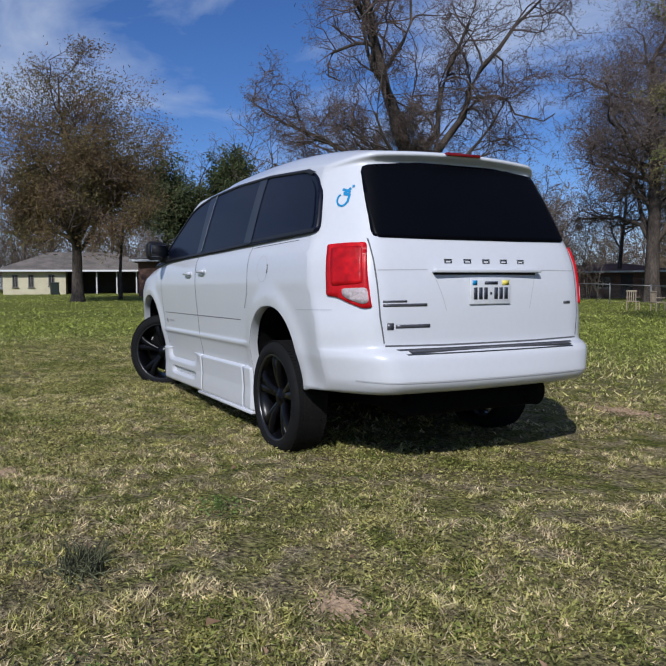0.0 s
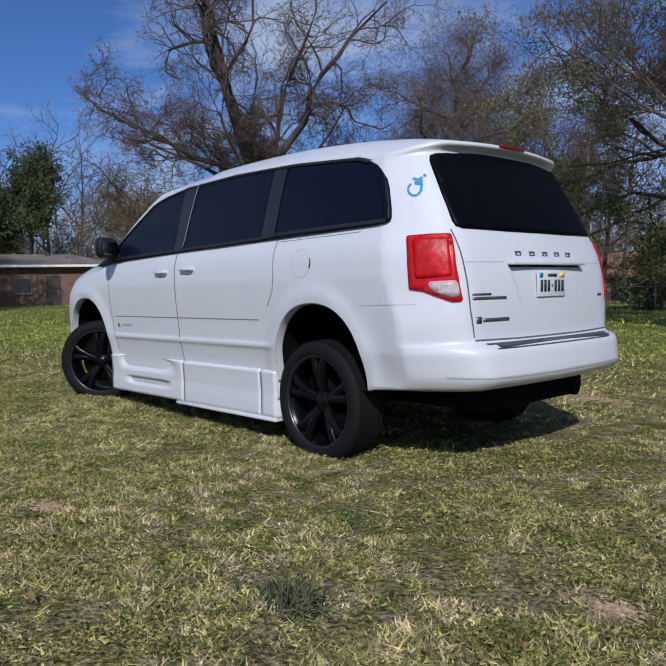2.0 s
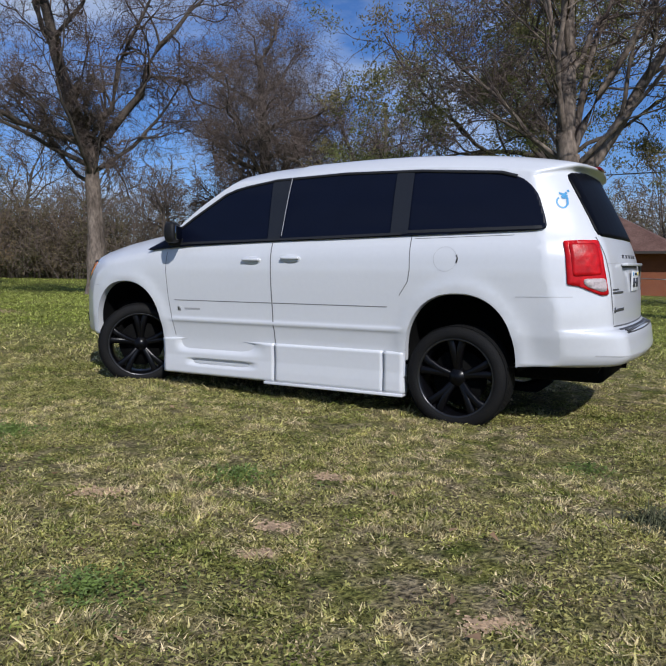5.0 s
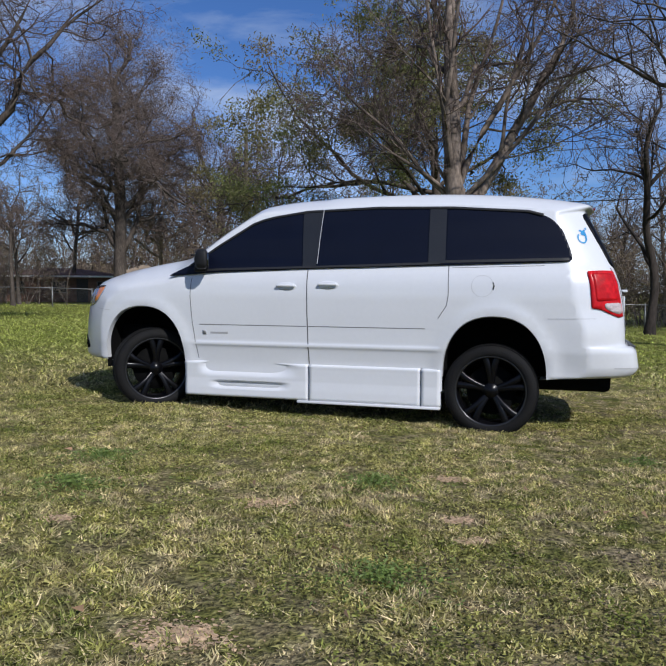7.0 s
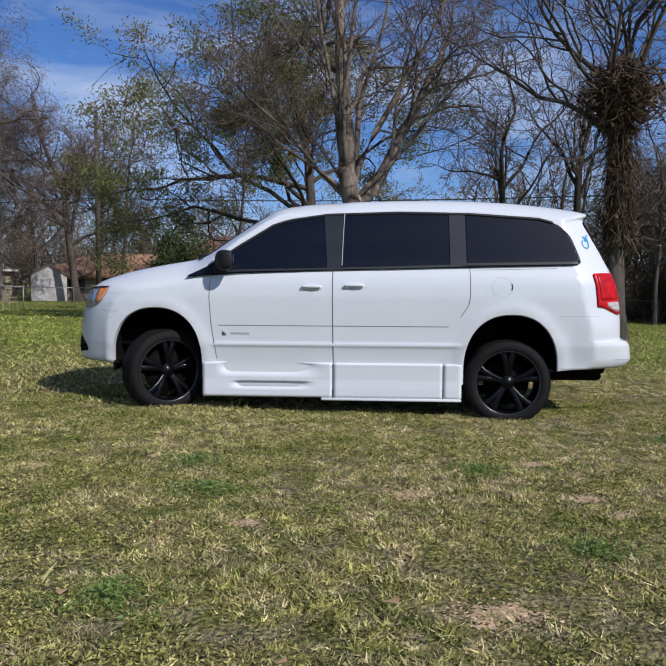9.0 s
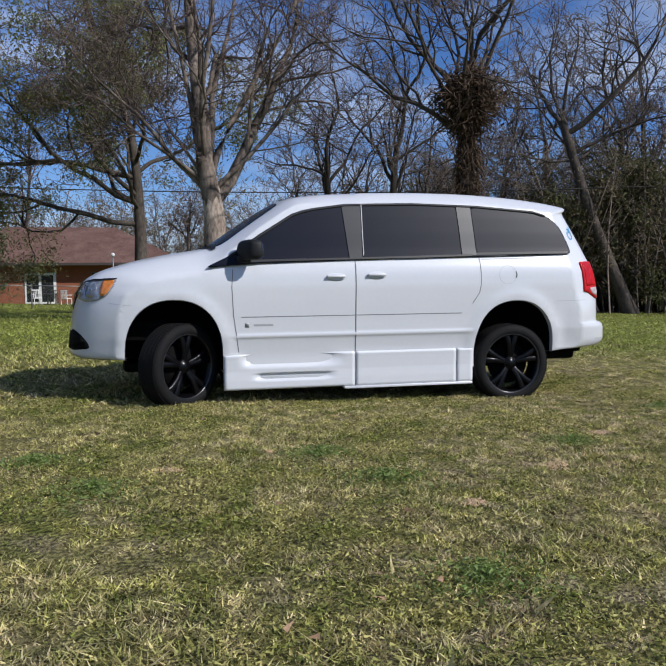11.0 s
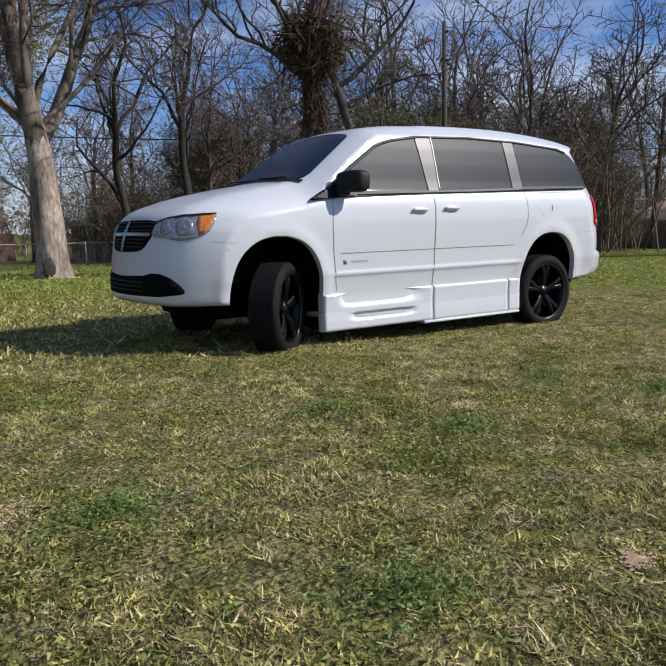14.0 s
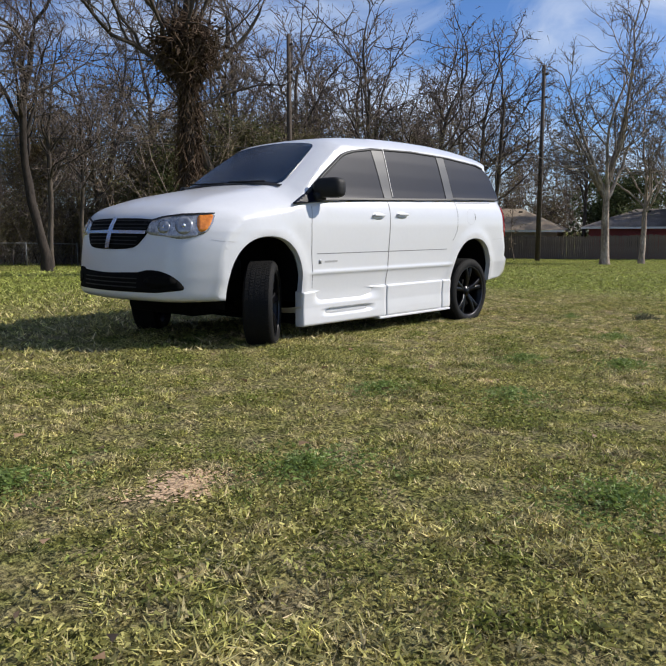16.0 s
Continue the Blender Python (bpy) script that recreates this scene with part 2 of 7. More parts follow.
M_BARK = material("grey_bark", (0.095, 0.078, 0.066), 0.9, vary=0.35, second=(0.055, 0.045, 0.038), scale=2.2, bump=1.0, bump_scale=14, stretch=(1, 1, 0.3), spec=0.15)
M_BARKDARK = material("dark_bark", (0.052, 0.042, 0.036), 0.9, vary=0.35, second=(0.030, 0.025, 0.022), scale=2.2, bump=1.0, bump_scale=14, stretch=(1, 1, 0.3), spec=0.15)
M_BARKPALE = material("pale_bark", (0.40, 0.325, 0.262), 0.9, vary=0.45, second=(0.17, 0.13, 0.105), scale=2.6, bump=1.0, bump_scale=16, stretch=(1, 1, 0.35), spec=0.15)
M_BARKMID = material("brown_bark", (0.21, 0.168, 0.138), 0.9, vary=0.4, second=(0.085, 0.067, 0.055), scale=2.6, bump=1.0, bump_scale=14, stretch=(1, 1, 0.4), spec=0.15)
M_SCAR = material("dark_bark_scar", (0.045, 0.034, 0.028), 0.95, vary=0.4, bump=1.0, bump_scale=18)
M_TWIG = material("twig_bark", (0.150, 0.120, 0.100), 0.9, vary=0.2, bump_scale=4, island=0.24, spec=0.1)
M_TWIGRED = material("budding_twig", (0.115, 0.085, 0.074), 0.9, vary=0.2, bump_scale=4, island=0.21, spec=0.1)
M_LEAF = material("olive_leaf", (0.180, 0.205, 0.072), 0.6, vary=0.2, bump_scale=3, island=0.3, second=(0.235, 0.185, 0.098), scale=0.5, spec=0.1, sheer=0.35)
M_LEAFBROWN = material("brown_leaf", (0.205, 0.138, 0.078), 0.7, vary=0.2, bump_scale=3, island=0.3, second=(0.165, 0.140, 0.058), scale=0.45, spec=0.1, sheer=0.35)
M_CEDAR = material("cedar_leaf", (0.10, 0.12, 0.05), 0.7, vary=0.3, bump_scale=3, island=0.32, second=(0.12, 0.10, 0.05), scale=0.6, spec=0.1, sheer=0.35)
M_SCRUB = material("dry_scrub_leaf", (0.225, 0.172, 0.115), 0.85, vary=0.25, bump_scale=3, island=0.28, second=(0.160, 0.142, 0.075), scale=0.3, spec=0.1, sheer=0.35)
M_PINE = material("pine_needles", (0.105, 0.122, 0.055), 0.7, vary=0.25, bump_scale=3, island=0.4, second=(0.075, 0.095, 0.040), scale=0.5, spec=0.1, sheer=0.3)
M_VINE = material("dead_vine", (0.085, 0.058, 0.040), 0.9, vary=0.3, bump_scale=6, island=0.28, spec=0.1)
M_BRICK = material("red_brick_wall", (0.265, 0.098, 0.052), 0.9, vary=0.3, second=(0.23, 0.085, 0.05), scale=1.2, bump=0.5, bump_scale=18, stretch=(1, 1, 3), spec=0.15)
M_BRICKDARK = material("dark_brick_wall", (0.20, 0.12, 0.09), 0.9, vary=0.3, second=(0.14, 0.085, 0.07), scale=1.0, bump=0.4, bump_scale=16, stretch=(1, 1, 3), spec=0.15)
M_ROOF = material("brown_shingles", (0.115, 0.064, 0.052), 0.9, vary=0.3, second=(0.16, 0.095, 0.077), scale=1.3, bump=0.5, bump_scale=12, spec=0.15)
M_ROOFGREY = material("grey_shingles", (0.19, 0.165, 0.145), 0.9, vary=0.25, second=(0.13, 0.115, 0.10), scale=1.1, bump=0.5, bump_scale=12, spec=0.15)
M_ROOFRUST = material("rust_shingles", (0.30, 0.165, 0.10), 0.9, vary=0.25, second=(0.23, 0.13, 0.085), scale=1.1, bump=0.5, bump_scale=12, spec=0.15)
M_ROOFTAN = material("tan_shingles", (0.36, 0.285, 0.205), 0.9, vary=0.25, second=(0.28, 0.22, 0.16), scale=1.1, bump=0.5, bump_scale=12, spec=0.15)
M_CREAM = material("cream_siding", (0.60, 0.55, 0.38), 0.8, vary=0.08, second=(0.54, 0.48, 0.33), scale=1.5, bump=0.2, bump_scale=12)
M_BEIGE = material("beige_siding", (0.38, 0.31, 0.22), 0.85, vary=0.12, second=(0.30, 0.24, 0.17), scale=1.2, bump=0.2, bump_scale=10)
M_WHITE = material("white_trim_paint", (0.72, 0.72, 0.70), 0.6, vary=0.06, bump_scale=12)
M_FRAME = material("grey_window_frame", (0.15, 0.13, 0.115), 0.6, vary=0.1, bump_scale=12)
M_SHED = material("weathered_shed_metal", (0.46, 0.44, 0.44), 0.6, vary=0.15, second=(0.33, 0.30, 0.29), scale=2.0, bump=0.2, bump_scale=12)
M_WINDOW = material("window_glass", (0.02, 0.022, 0.025), 0.08, vary=0.1, bump_scale=3)
M_DOOR = material("dark_door", (0.05, 0.04, 0.035), 0.6, vary=0.2, bump_scale=8)
M_GALV = material("galvanised_steel", (0.24, 0.24, 0.235), 0.5, 0.6, vary=0.2, bump_scale=30)
M_POLE = material("creosoted_pole", (0.055, 0.041, 0.032), 0.9, vary=0.3, second=(0.08, 0.06, 0.047), scale=1.5, bump=0.6, bump_scale=14, stretch=(1, 1, 0.15))
M_BOARD = material("weathered_fence_board", (0.17, 0.13, 0.105), 0.9, vary=0.25, second=(0.24, 0.19, 0.155), scale=1.4, bump=0.5, bump_scale=18, stretch=(1, 1, 0.2), spec=0.15)
M_CABLE = material("black_cable", (0.02, 0.02, 0.02), 0.7)
M_BIN = material("green_black_bin", (0.02, 0.03, 0.025), 0.6)

# ---- builders ----


def finish(bm, smooth=True):
    me = bpy.data.meshes.new("mesh")
    bm.to_mesh(me)
    bm.free()
    if smooth:
        me.shade_smooth()
    return me


def part(name, bm, mat, parent, label="", smooth=True):
    """Links a bmesh as one mesh object under a thing or under a part."""
    me = finish(bm, smooth)
    me.materials.append(mat)
    ob = new(name, me)
    if parent:
        ob.parent = parent
    if label:
        ob["label"] = label
    return ob


def thing(name, label, category, at=(0, 0, 0), group="", kind=""):
    ob = new(name)
    ob.location = at
    ob.empty_display_size = 0.2
    return tagged(ob, label, category, group, kind)


def box(lo, hi, bevel=0.0, bm=None):
    bm = bm or bmesh.new()
    size = [b - a for a, b in zip(lo, hi)]
    mid = [(a + b) / 2 for a, b in zip(lo, hi)]
    made = bmesh.ops.create_cube(bm, size=1.0, matrix=Matrix.Translation(mid) @ Matrix.Diagonal((*size, 1)))
    if bevel:
        edges = {e for v in made["verts"] for e in v.link_edges}
        bmesh.ops.bevel(bm, geom=list(edges), offset=bevel, segments=2, affect="EDGES", profile=0.5)
    return bm


def lathe(profile, steps=40, bm=None, m=Matrix()):
    """Turns a profile of (radius, along) round the y axis."""
    bm = bm or bmesh.new()
    rings = []
    for i in range(steps):
        a = 2 * math.pi * i / steps
        rings.append([bm.verts.new(m @ Vector((r * math.cos(a), y, r * math.sin(a)))) for r, y in profile])
    for i in range(steps):
        for j in range(len(profile) - 1):
            bm.faces.new((rings[i][j], rings[i][j + 1], rings[(i + 1) % steps][j + 1], rings[(i + 1) % steps][j]))
    return bm


def prism(outline, depth0, depth1, bm=None, m=Matrix()):
    """A flat outline (x, z) pulled out along y."""
    bm = bm or bmesh.new()
    front = [bm.verts.new(m @ Vector((x, depth0, z))) for x, z in outline]
    back = [bm.verts.new(m @ Vector((x, depth1, z))) for x, z in outline]
    bm.faces.new(front)
    bm.faces.new(back[::-1])
    for i in range(len(outline)):
        j = (i + 1) % len(outline)
        bm.faces.new((front[j], front[i], back[i], back[j]))
    bmesh.ops.recalc_face_normals(bm, faces=bm.faces)
    return bm


def tube_mesh(groups, pointed=False):
    """One mesh from groups of polylines: points (n, m, 3), radii (n, m) and the number of sides. Pointed ones end in a tip."""
    verts, faces, base = [], [], 0
    tips = []
    for pts, rad, sides in groups:
        n, m, _ = pts.shape
        t = np.gradient(pts, axis=1)
        t /= np.linalg.norm(t, axis=2, keepdims=True) + 1e-9
        ref = np.where(np.abs(t[..., 2:3]) > 0.9, np.array([1.0, 0, 0]), np.array([0, 0, 1.0]))
        u = np.cross(t, ref)
        u /= np.linalg.norm(u, axis=2, keepdims=True) + 1e-9
        w = np.cross(t, u)
        a = np.arange(sides) * 2 * np.pi / sides
        ring = pts[:, :, None] + rad[:, :, None, None] * (np.cos(a)[:, None] * u[:, :, None] + np.sin(a)[:, None] * w[:, :, None])
        verts.append(ring.reshape(-1, 3))
        i = np.arange(n)[:, None, None] * m * sides + np.arange(m - 1)[:, None] * sides + np.arange(sides)
        j = np.arange(n)[:, None, None] * m * sides + np.arange(m - 1)[:, None] * sides + (np.arange(sides) + 1) % sides
        quads = np.stack([i, j, j + sides, i + sides], -1) + base
        if pointed:
            # the last ring closes in its first corner
            last = np.stack([i[:, -1], j[:, -1], np.repeat(i[:, -1, :1] + sides, sides, 1)], -1) + base
            tips.append(last.reshape(-1, 3))
            quads = quads[:, :-1]
        faces.append(quads.reshape(-1, 4))
        base += n * m * sides
    quads = np.concatenate(faces)
    if pointed:
        halves = np.concatenate([quads[:, [0, 1, 2]], quads[:, [0, 2, 3]]] + tips)
        return mesh_from(np.concatenate(verts), halves)
    return mesh_from(np.concatenate(verts), quads)


def mesh_from(verts, faces, smooth=True):
    """A mesh from arrays of places and of faces with the same number of corners."""
    me = bpy.data.meshes.new("mesh")
    k = faces.shape[1]
    me.vertices.add(len(verts))
    me.vertices.foreach_set("co", np.ascontiguousarray(verts, dtype=np.float32).ravel())
    me.loops.add(faces.size)
    me.loops.foreach_set("vertex_index", np.ascontiguousarray(faces, dtype=np.int32).ravel())
    me.polygons.add(len(faces))
    me.polygons.foreach_set("loop_start", np.arange(0, faces.size, k, dtype=np.int32))
    me.update(calc_edges=True)
    if smooth:
        me.shade_smooth()
    return me


def mesh_part(name, me, mat, parent, label=""):
    me.materials.append(mat)
    ob = new(name, me)
    ob.parent = parent
    if label:
        ob["label"] = label
    return ob


# ---- ground ----


def ground_z(x, y):
    x, y = np.asarray(x, float), np.asarray(y, float)
    z = 0.055 - 0.02 * 60 * np.tanh(x / 60) - 0.011 * 60 * np.tanh(np.maximum(y - 12, 0) / 60)
    near = np.exp(-((x / 14) ** 2) - (y / 14) ** 2)
    far = np.clip((np.hypot(x - 1.5, y) - 9.0) / 23.0, 0, 1)
    z = z - 0.46 * far * far * (3 - 2 * far)
    return z + (1 - near) * 0.05 * np.sin(x * 0.31 + 1.0) * np.cos(y * 0.27) + 0.012 * np.sin(x * 1.9 + y) * np.sin(y * 1.7 - 0.6 * x)


def gz(x, y):
    return float(ground_z(x, y))


def build_ground():
    near = np.arange(-12, 14.01, 0.25)
    out = np.array([1.5, 3.5, 6, 9, 13, 18, 24, 32, 42, 55, 75, 110, 170, 280, 500, 900])
    xs = np.concatenate([(-12 - out)[::-1], near, 14 + out])
    near_y = np.arange(-11, 9.01, 0.25)
    ys = np.concatenate([(-11 - out)[::-1], near_y, 9 + out])
    gx, gy = np.meshgrid(xs, ys)
    v = np.stack([gx, gy, ground_z(gx, gy)], -1).reshape(-1, 3)
    n = len(xs)
    i = (np.arange(len(ys) - 1)[:, None] * n + np.arange(n - 1)).ravel()
    f = np.stack([i, i + 1, i + n + 1, i + n], -1)
    me = mesh_from(v, f)
    me.materials.append(M_TURF)
    return tagged(new("ground", me), "patchy winter lawn with green and straw-coloured turf", "lawn", kind="structure")


build_ground()
# bare soil spots: x, y, radius, stretch
SOIL_SPOTS = [(2.12, -3.45, 0.17, 1.5), (3.13, -3.38, 0.11, 1.4), (3.26, -3.66, 0.10, 1.2), (2.42, -4.95, 0.19, 1.6), (-2.82, -3.42, 0.24, 1.6),
              (3.3, 2.15, 0.34, 1.8), (-0.23, -3.18, 0.12, 1.3), (5.4, -1.7, 0.15, 1.3), (-1.22, -4.9, 0.10, 1.4),
              (1.3, -4.1, 0.10, 1.3), (4.25, -3.75, 0.11, 1.5), (-9.0, 3.4, 0.9, 2.6), (3.0, -2.6, 0.13, 1.6)]
WEED_SPOTS = [(1.0, -3.58, 0.30), (2.95, -4.25, 0.28), (-2.35, -3.62, 0.34), (4.18, -1.72, 0.16), (0.75, -2.9, 0.3), (-0.6, -3.55, 0.3),
              (-1.0, -2.9, 0.25), (2.6, -2.9, 0.25), (-3.3, -3.0, 0.3), (0.95, -5.0, 0.3), (-1.9, -4.7, 0.35), (5.6, -2.6, 0.25)]


def soil_cover(x, y):
    """1 in the middle of a bare spot, falling to 0 at its edge."""
    c = np.zeros_like(x)
    for sx, sy, r, k in SOIL_SPOTS:
        d = np.sqrt(((x - sx) / (r * k)) ** 2 + ((y - sy) / r) ** 2)
        c = np.maximum(c, np.clip(1.15 - d, 0, 1))
    return c


def build_soil():
    rng = np.random.default_rng(4)
    for sx, sy, r, k in SOIL_SPOTS:
        n = int(1350 * (r / 0.3) ** 1.6)
        d, a = np.abs(rng.normal(0, 0.42, n)), rng.uniform(0, 2 * np.pi, n)
        x, y = sx + d * r * k * np.cos(a), sy + d * r * np.sin(a) + 0.15 * r * np.sin(5 * (d * np.cos(a)))
        size = rng.uniform(0.003, 0.011, n) * np.clip(1.4 - d, 0.4, 1)
        turn = rng.uniform(0, 2 * np.pi, n)
        corners = []
        for c in range(5):
            b = turn + 2 * np.pi * c / 5 + rng.normal(0, 0.22, n)
            px, py = x + 1.5 * size * np.cos(b), y + size * np.sin(b)
            corners.append(np.stack([px, py, ground_z(px, py) + rng.uniform(0.0, 0.006, n)], -1))
        v = np.stack(corners, 1).reshape(-1, 3)
        me = mesh_from(v, np.arange(5 * n).reshape(-1, 5), False)
        me.materials.append(M_SOIL)
        tagged(new("soil_patch", me), "bare reddish-brown soil showing through the lawn", "soil", "bare spots in the lawn", "stuff")


build_soil()


def value_noise(x, y, cell, seed):
    """Smooth random numbers from 0 to 1 over the plan, with features of the given size."""
    grid = np.random.default_rng(seed).random((257, 257))
    u, w = x / cell + 128.0, y / cell + 128.0
    i, j = np.floor(u).astype(int), np.floor(w).astype(int)
    fu, fw = u - i, w - j
    fu, fw = fu * fu * (3 - 2 * fu), fw * fw * (3 - 2 * fw)
    i, j = i % 256, j % 256
    return (grid[i, j] * (1 - fu) + grid[i + 1, j] * fu) * (1 - fw) + (grid[i, j + 1] * (1 - fu) + grid[i + 1, j + 1] * fu) * fw


def lushness(x, y):
    """How thickly the turf grows at a place, 0 to 1, in tufts and patches."""
    return 0.46 * value_noise(x, y, 0.10, 31) + 0.36 * value_noise(x, y, 0.34, 32) + 0.18 * value_noise(x, y, 1.6, 33)


def near_share(x, y):
    """1 inside the closely grown stretch that the camera passes, fading unevenly to 0 round it."""
    along = np.minimum(np.minimum(x + 6.4, 9.6 - x), np.minimum(y + 7.2, 0.2 - y))
    behind = np.minimum(np.minimum(x - 2.4, 9.6 - x), np.minimum(y + 3.0, 3.6 - y))
    d = np.maximum(along, behind) + 1.6 * (value_noise(x, y, 0.7, 51) - 0.5)
    return np.clip(d / 1.6, 0, 1)


def blades(rng, n, x0, x1, y0, y1, height, width, dead=False, keep=None, bald=0.34):
    """Grass blades as slim bent triangles; dead ones lie flatter, where the green ones are thin."""
    x, y = rng.uniform(x0, x1, n), rng.uniform(y0, y1, n)
    lush = lushness(x, y)
    grows = np.clip((0.66 - lush) * 2.4, 0.20, 0.8) * np.clip(0.55 + 0.12 * (x + 0.5), 0.55, 1.0) if dead else np.clip((lush - bald) * 5.5, 0.05, 1)
    ok = (rng.random(n) > (0.1 if dead else 0.55) * soil_cover(x, y)) & (rng.random(n) < grows)
    if keep is not None:
        ok &= keep(x, y)
    x, y, lush = x[ok], y[ok], lush[ok]
    n = len(x)
    z = ground_z(x, y) - 0.004
    h = height * np.clip(3.4 * (lush - 0.22), 0.25, 2.0) * rng.uniform(0.5, 1.35, n) * (0.5 if dead else 1.0)
    a, la = rng.uniform(0, 2 * np.pi, n), rng.uniform(0, 2 * np.pi, n)
    lean = np.abs(rng.normal(0.8, 0.7, n)) * h * (2.0 if dead else 1.6)
    w = width * rng.uniform(0.6, 1.4, n)
    dx, dy = np.cos(a) * w / 2, np.sin(a) * w / 2
    v = np.empty((n, 3, 3), np.float32)
    v[:, 0] = np.stack([x - dx, y - dy, z], -1)
    v[:, 1] = np.stack([x + dx, y + dy, z + (0.3 * h if dead else 0)], -1)
    v[:, 2] = np.stack([x + lean * np.cos(la), y + lean * np.sin(la), z + h], -1)
    return v.reshape(-1, 3)


def build_grass():
    rng = np.random.default_rng(7)

    def inside_near(x, y):
        return rng.random(len(x)) < near_share(x, y)

    def outside(x, y):
        return rng.random(len(x)) > near_share(x, y)

    def beyond(x, y):
        return ~((x > -13) & (x < 14) & (y < 11)) & ((y > 4) | (x < -13) | (x > 14))

    beds = [(blades(rng, 1500000, -6.4, 9.6, -7.2, 3.6, 0.0165, 0.0104, False, inside_near), M_BLADE, "short green grass blades in uneven tufts"),
            (blades(rng, 1000000, -6.4, 9.6, -7.2, 3.6, 0.0135, 0.0074, True, inside_near), M_STRAW, "flattened straw-coloured dead grass"),
            (blades(rng, 300000, -13, 14, -10.5, 11, 0.036, 0.023, False, outside, 0.2), M_BLADE, "short green grass round the van"),
            (blades(rng, 120000, -13, 14, -10.5, 11, 0.028, 0.012, True, outside), M_STRAW, "dead grass round the van"),
            (blades(rng, 210000, -60, 60, -9, 42, 0.05, 0.042, False, beyond, 0.1), M_BLADE, "lush grass of the far lawn")]
    for v, mat, label in beds:
        me = mesh_from(v, np.arange(len(v)).reshape(-1, 3), False)
        me.materials.append(mat)
        tagged(new("grass", me), label, "grass", kind="stuff")


build_grass()


def leaf_blades(rng, centres, size, flat=0.0, aspect=0.45):
    """Small pointed leaves, three corners each, at the given places."""
    n = len(centres)
    a = rng.standard_normal((n, 3))
    a[:, 2] *= 1 - flat
    a /= np.linalg.norm(a, axis=1, keepdims=True) + 1e-9
    b = rng.standard_normal((n, 3))
    b -= (b * a).sum(1, keepdims=True) * a
    b /= np.linalg.norm(b, axis=1, keepdims=True) + 1e-9
    s = size * rng.uniform(0.6, 1.4, (n, 1))
    v = np.stack([centres + a * s, centres - a * s + b * s * aspect, centres - a * s - b * s * aspect], 1)
    return v.reshape(-1, 3)


def build_weeds():
    rng = np.random.default_rng(9)
    for wx, wy, r in WEED_SPOTS:
        n = int(1100 * (r / 0.3) ** 2)
        d, a = np.minimum(np.abs(rng.normal(0, 0.55 * r, n)), 1.6 * r), rng.uniform(0, 2 * np.pi, n)
        x, y = wx + d * 1.3 * np.cos(a), wy + d * np.sin(a)
        c = np.stack([x, y, ground_z(x, y) + rng.uniform(0.005, 0.055, n) * np.maximum(0.3, 1.2 - d / r)], -1)
        me = mesh_from(leaf_blades(rng, c, 0.0115, 0.5, 0.36), np.arange(3 * n).reshape(-1, 3), False)
        me.materials.append(M_WEED)
        tagged(new("weed_clump", me), "low dark green broad-leaved weeds in the grass", "weeds", "weeds in the lawn", "stuff")
    # clover spreading in loose patches
    n = 620000
    x, y = rng.uniform(-6.0, 8.5, n), rng.uniform(-6.8, 0.6, n)
    patch_here = 0.6 * value_noise(x, y, 0.55, 41) + 0.4 * value_noise(x, y, 0.17, 42)
    ok = (rng.random(n) < np.clip((patch_here - 0.45) * 4, 0.08, 1)) & (soil_cover(x, y) < 0.2)
    x, y, lift = x[ok], y[ok], patch_here[ok]
    n = len(x)
    c = np.stack([x, y, ground_z(x, y) + rng.uniform(0.003, 0.034, n) * np.clip(lift * 1.3, 0.4, 1)], -1)
    me = mesh_from(leaf_blades(rng, c, 0.0098, 0.5, 0.42), np.arange(3 * n).reshape(-1, 3), False)
    me.materials.append(M_CLOVER)
    tagged(new("clover", me), "small-leaved dark green clover among the grass", "clover", kind="stuff")
    n = 160
    x, y = rng.uniform(-5, 7, n), rng.uniform(-6, -1, n)
    c = np.stack([x, y, ground_z(x, y) + 0.03], -1)
    me = mesh_from(leaf_blades(rng, c, 0.022, 0.7), np.arange(3 * n).reshape(-1, 3), False)
    me.materials.append(M_DEADLEAF)
    tagged(new("fallen_leaves", me), "curled brown fallen leaves scattered on the lawn", "leaves", kind="stuff")
    # the dry dark weed tuft
    n = 170
    ang, lean = rng.uniform(0, 2 * np.pi, n), np.abs(rng.normal(0.6, 0.35, n))
    p0 = np.stack([4.64 + rng.normal(0, 0.075, n), -2.46 + rng.normal(0, 0.055, n), np.full(n, gz(4.64, -2.46))], -1)
    ln = rng.uniform(0.04, 0.13, n)
    d = np.stack([np.sin(lean) * np.cos(ang), np.sin(lean) * np.sin(ang), np.cos(lean)], -1)
    p1 = p0 + d * ln[:, None] * 0.6
    p2 = p1 + (d + np.array([0, 0, -0.5])) * ln[:, None] * 0.5
    p2[:, 2] = np.maximum(p2[:, 2], p0[:, 2] + 0.005)
    me = tube_mesh([(np.stack([p0, p1, p2], 1), np.tile([0.004, 0.003, 0.001], (n, 1)), 3)])
    me.materials.append(M_DRYWEED)
    tagged(new("dry_weed_tuft", me), "dark tangled tuft of dry weeds in the lawn", "weeds", kind="stuff")


build_weeds()

# ---- minivan: front towards -x, driver's side towards -y ----
from mathutils.bvhtree import BVHTree
from mathutils.geometry import delaunay_2d_cdt

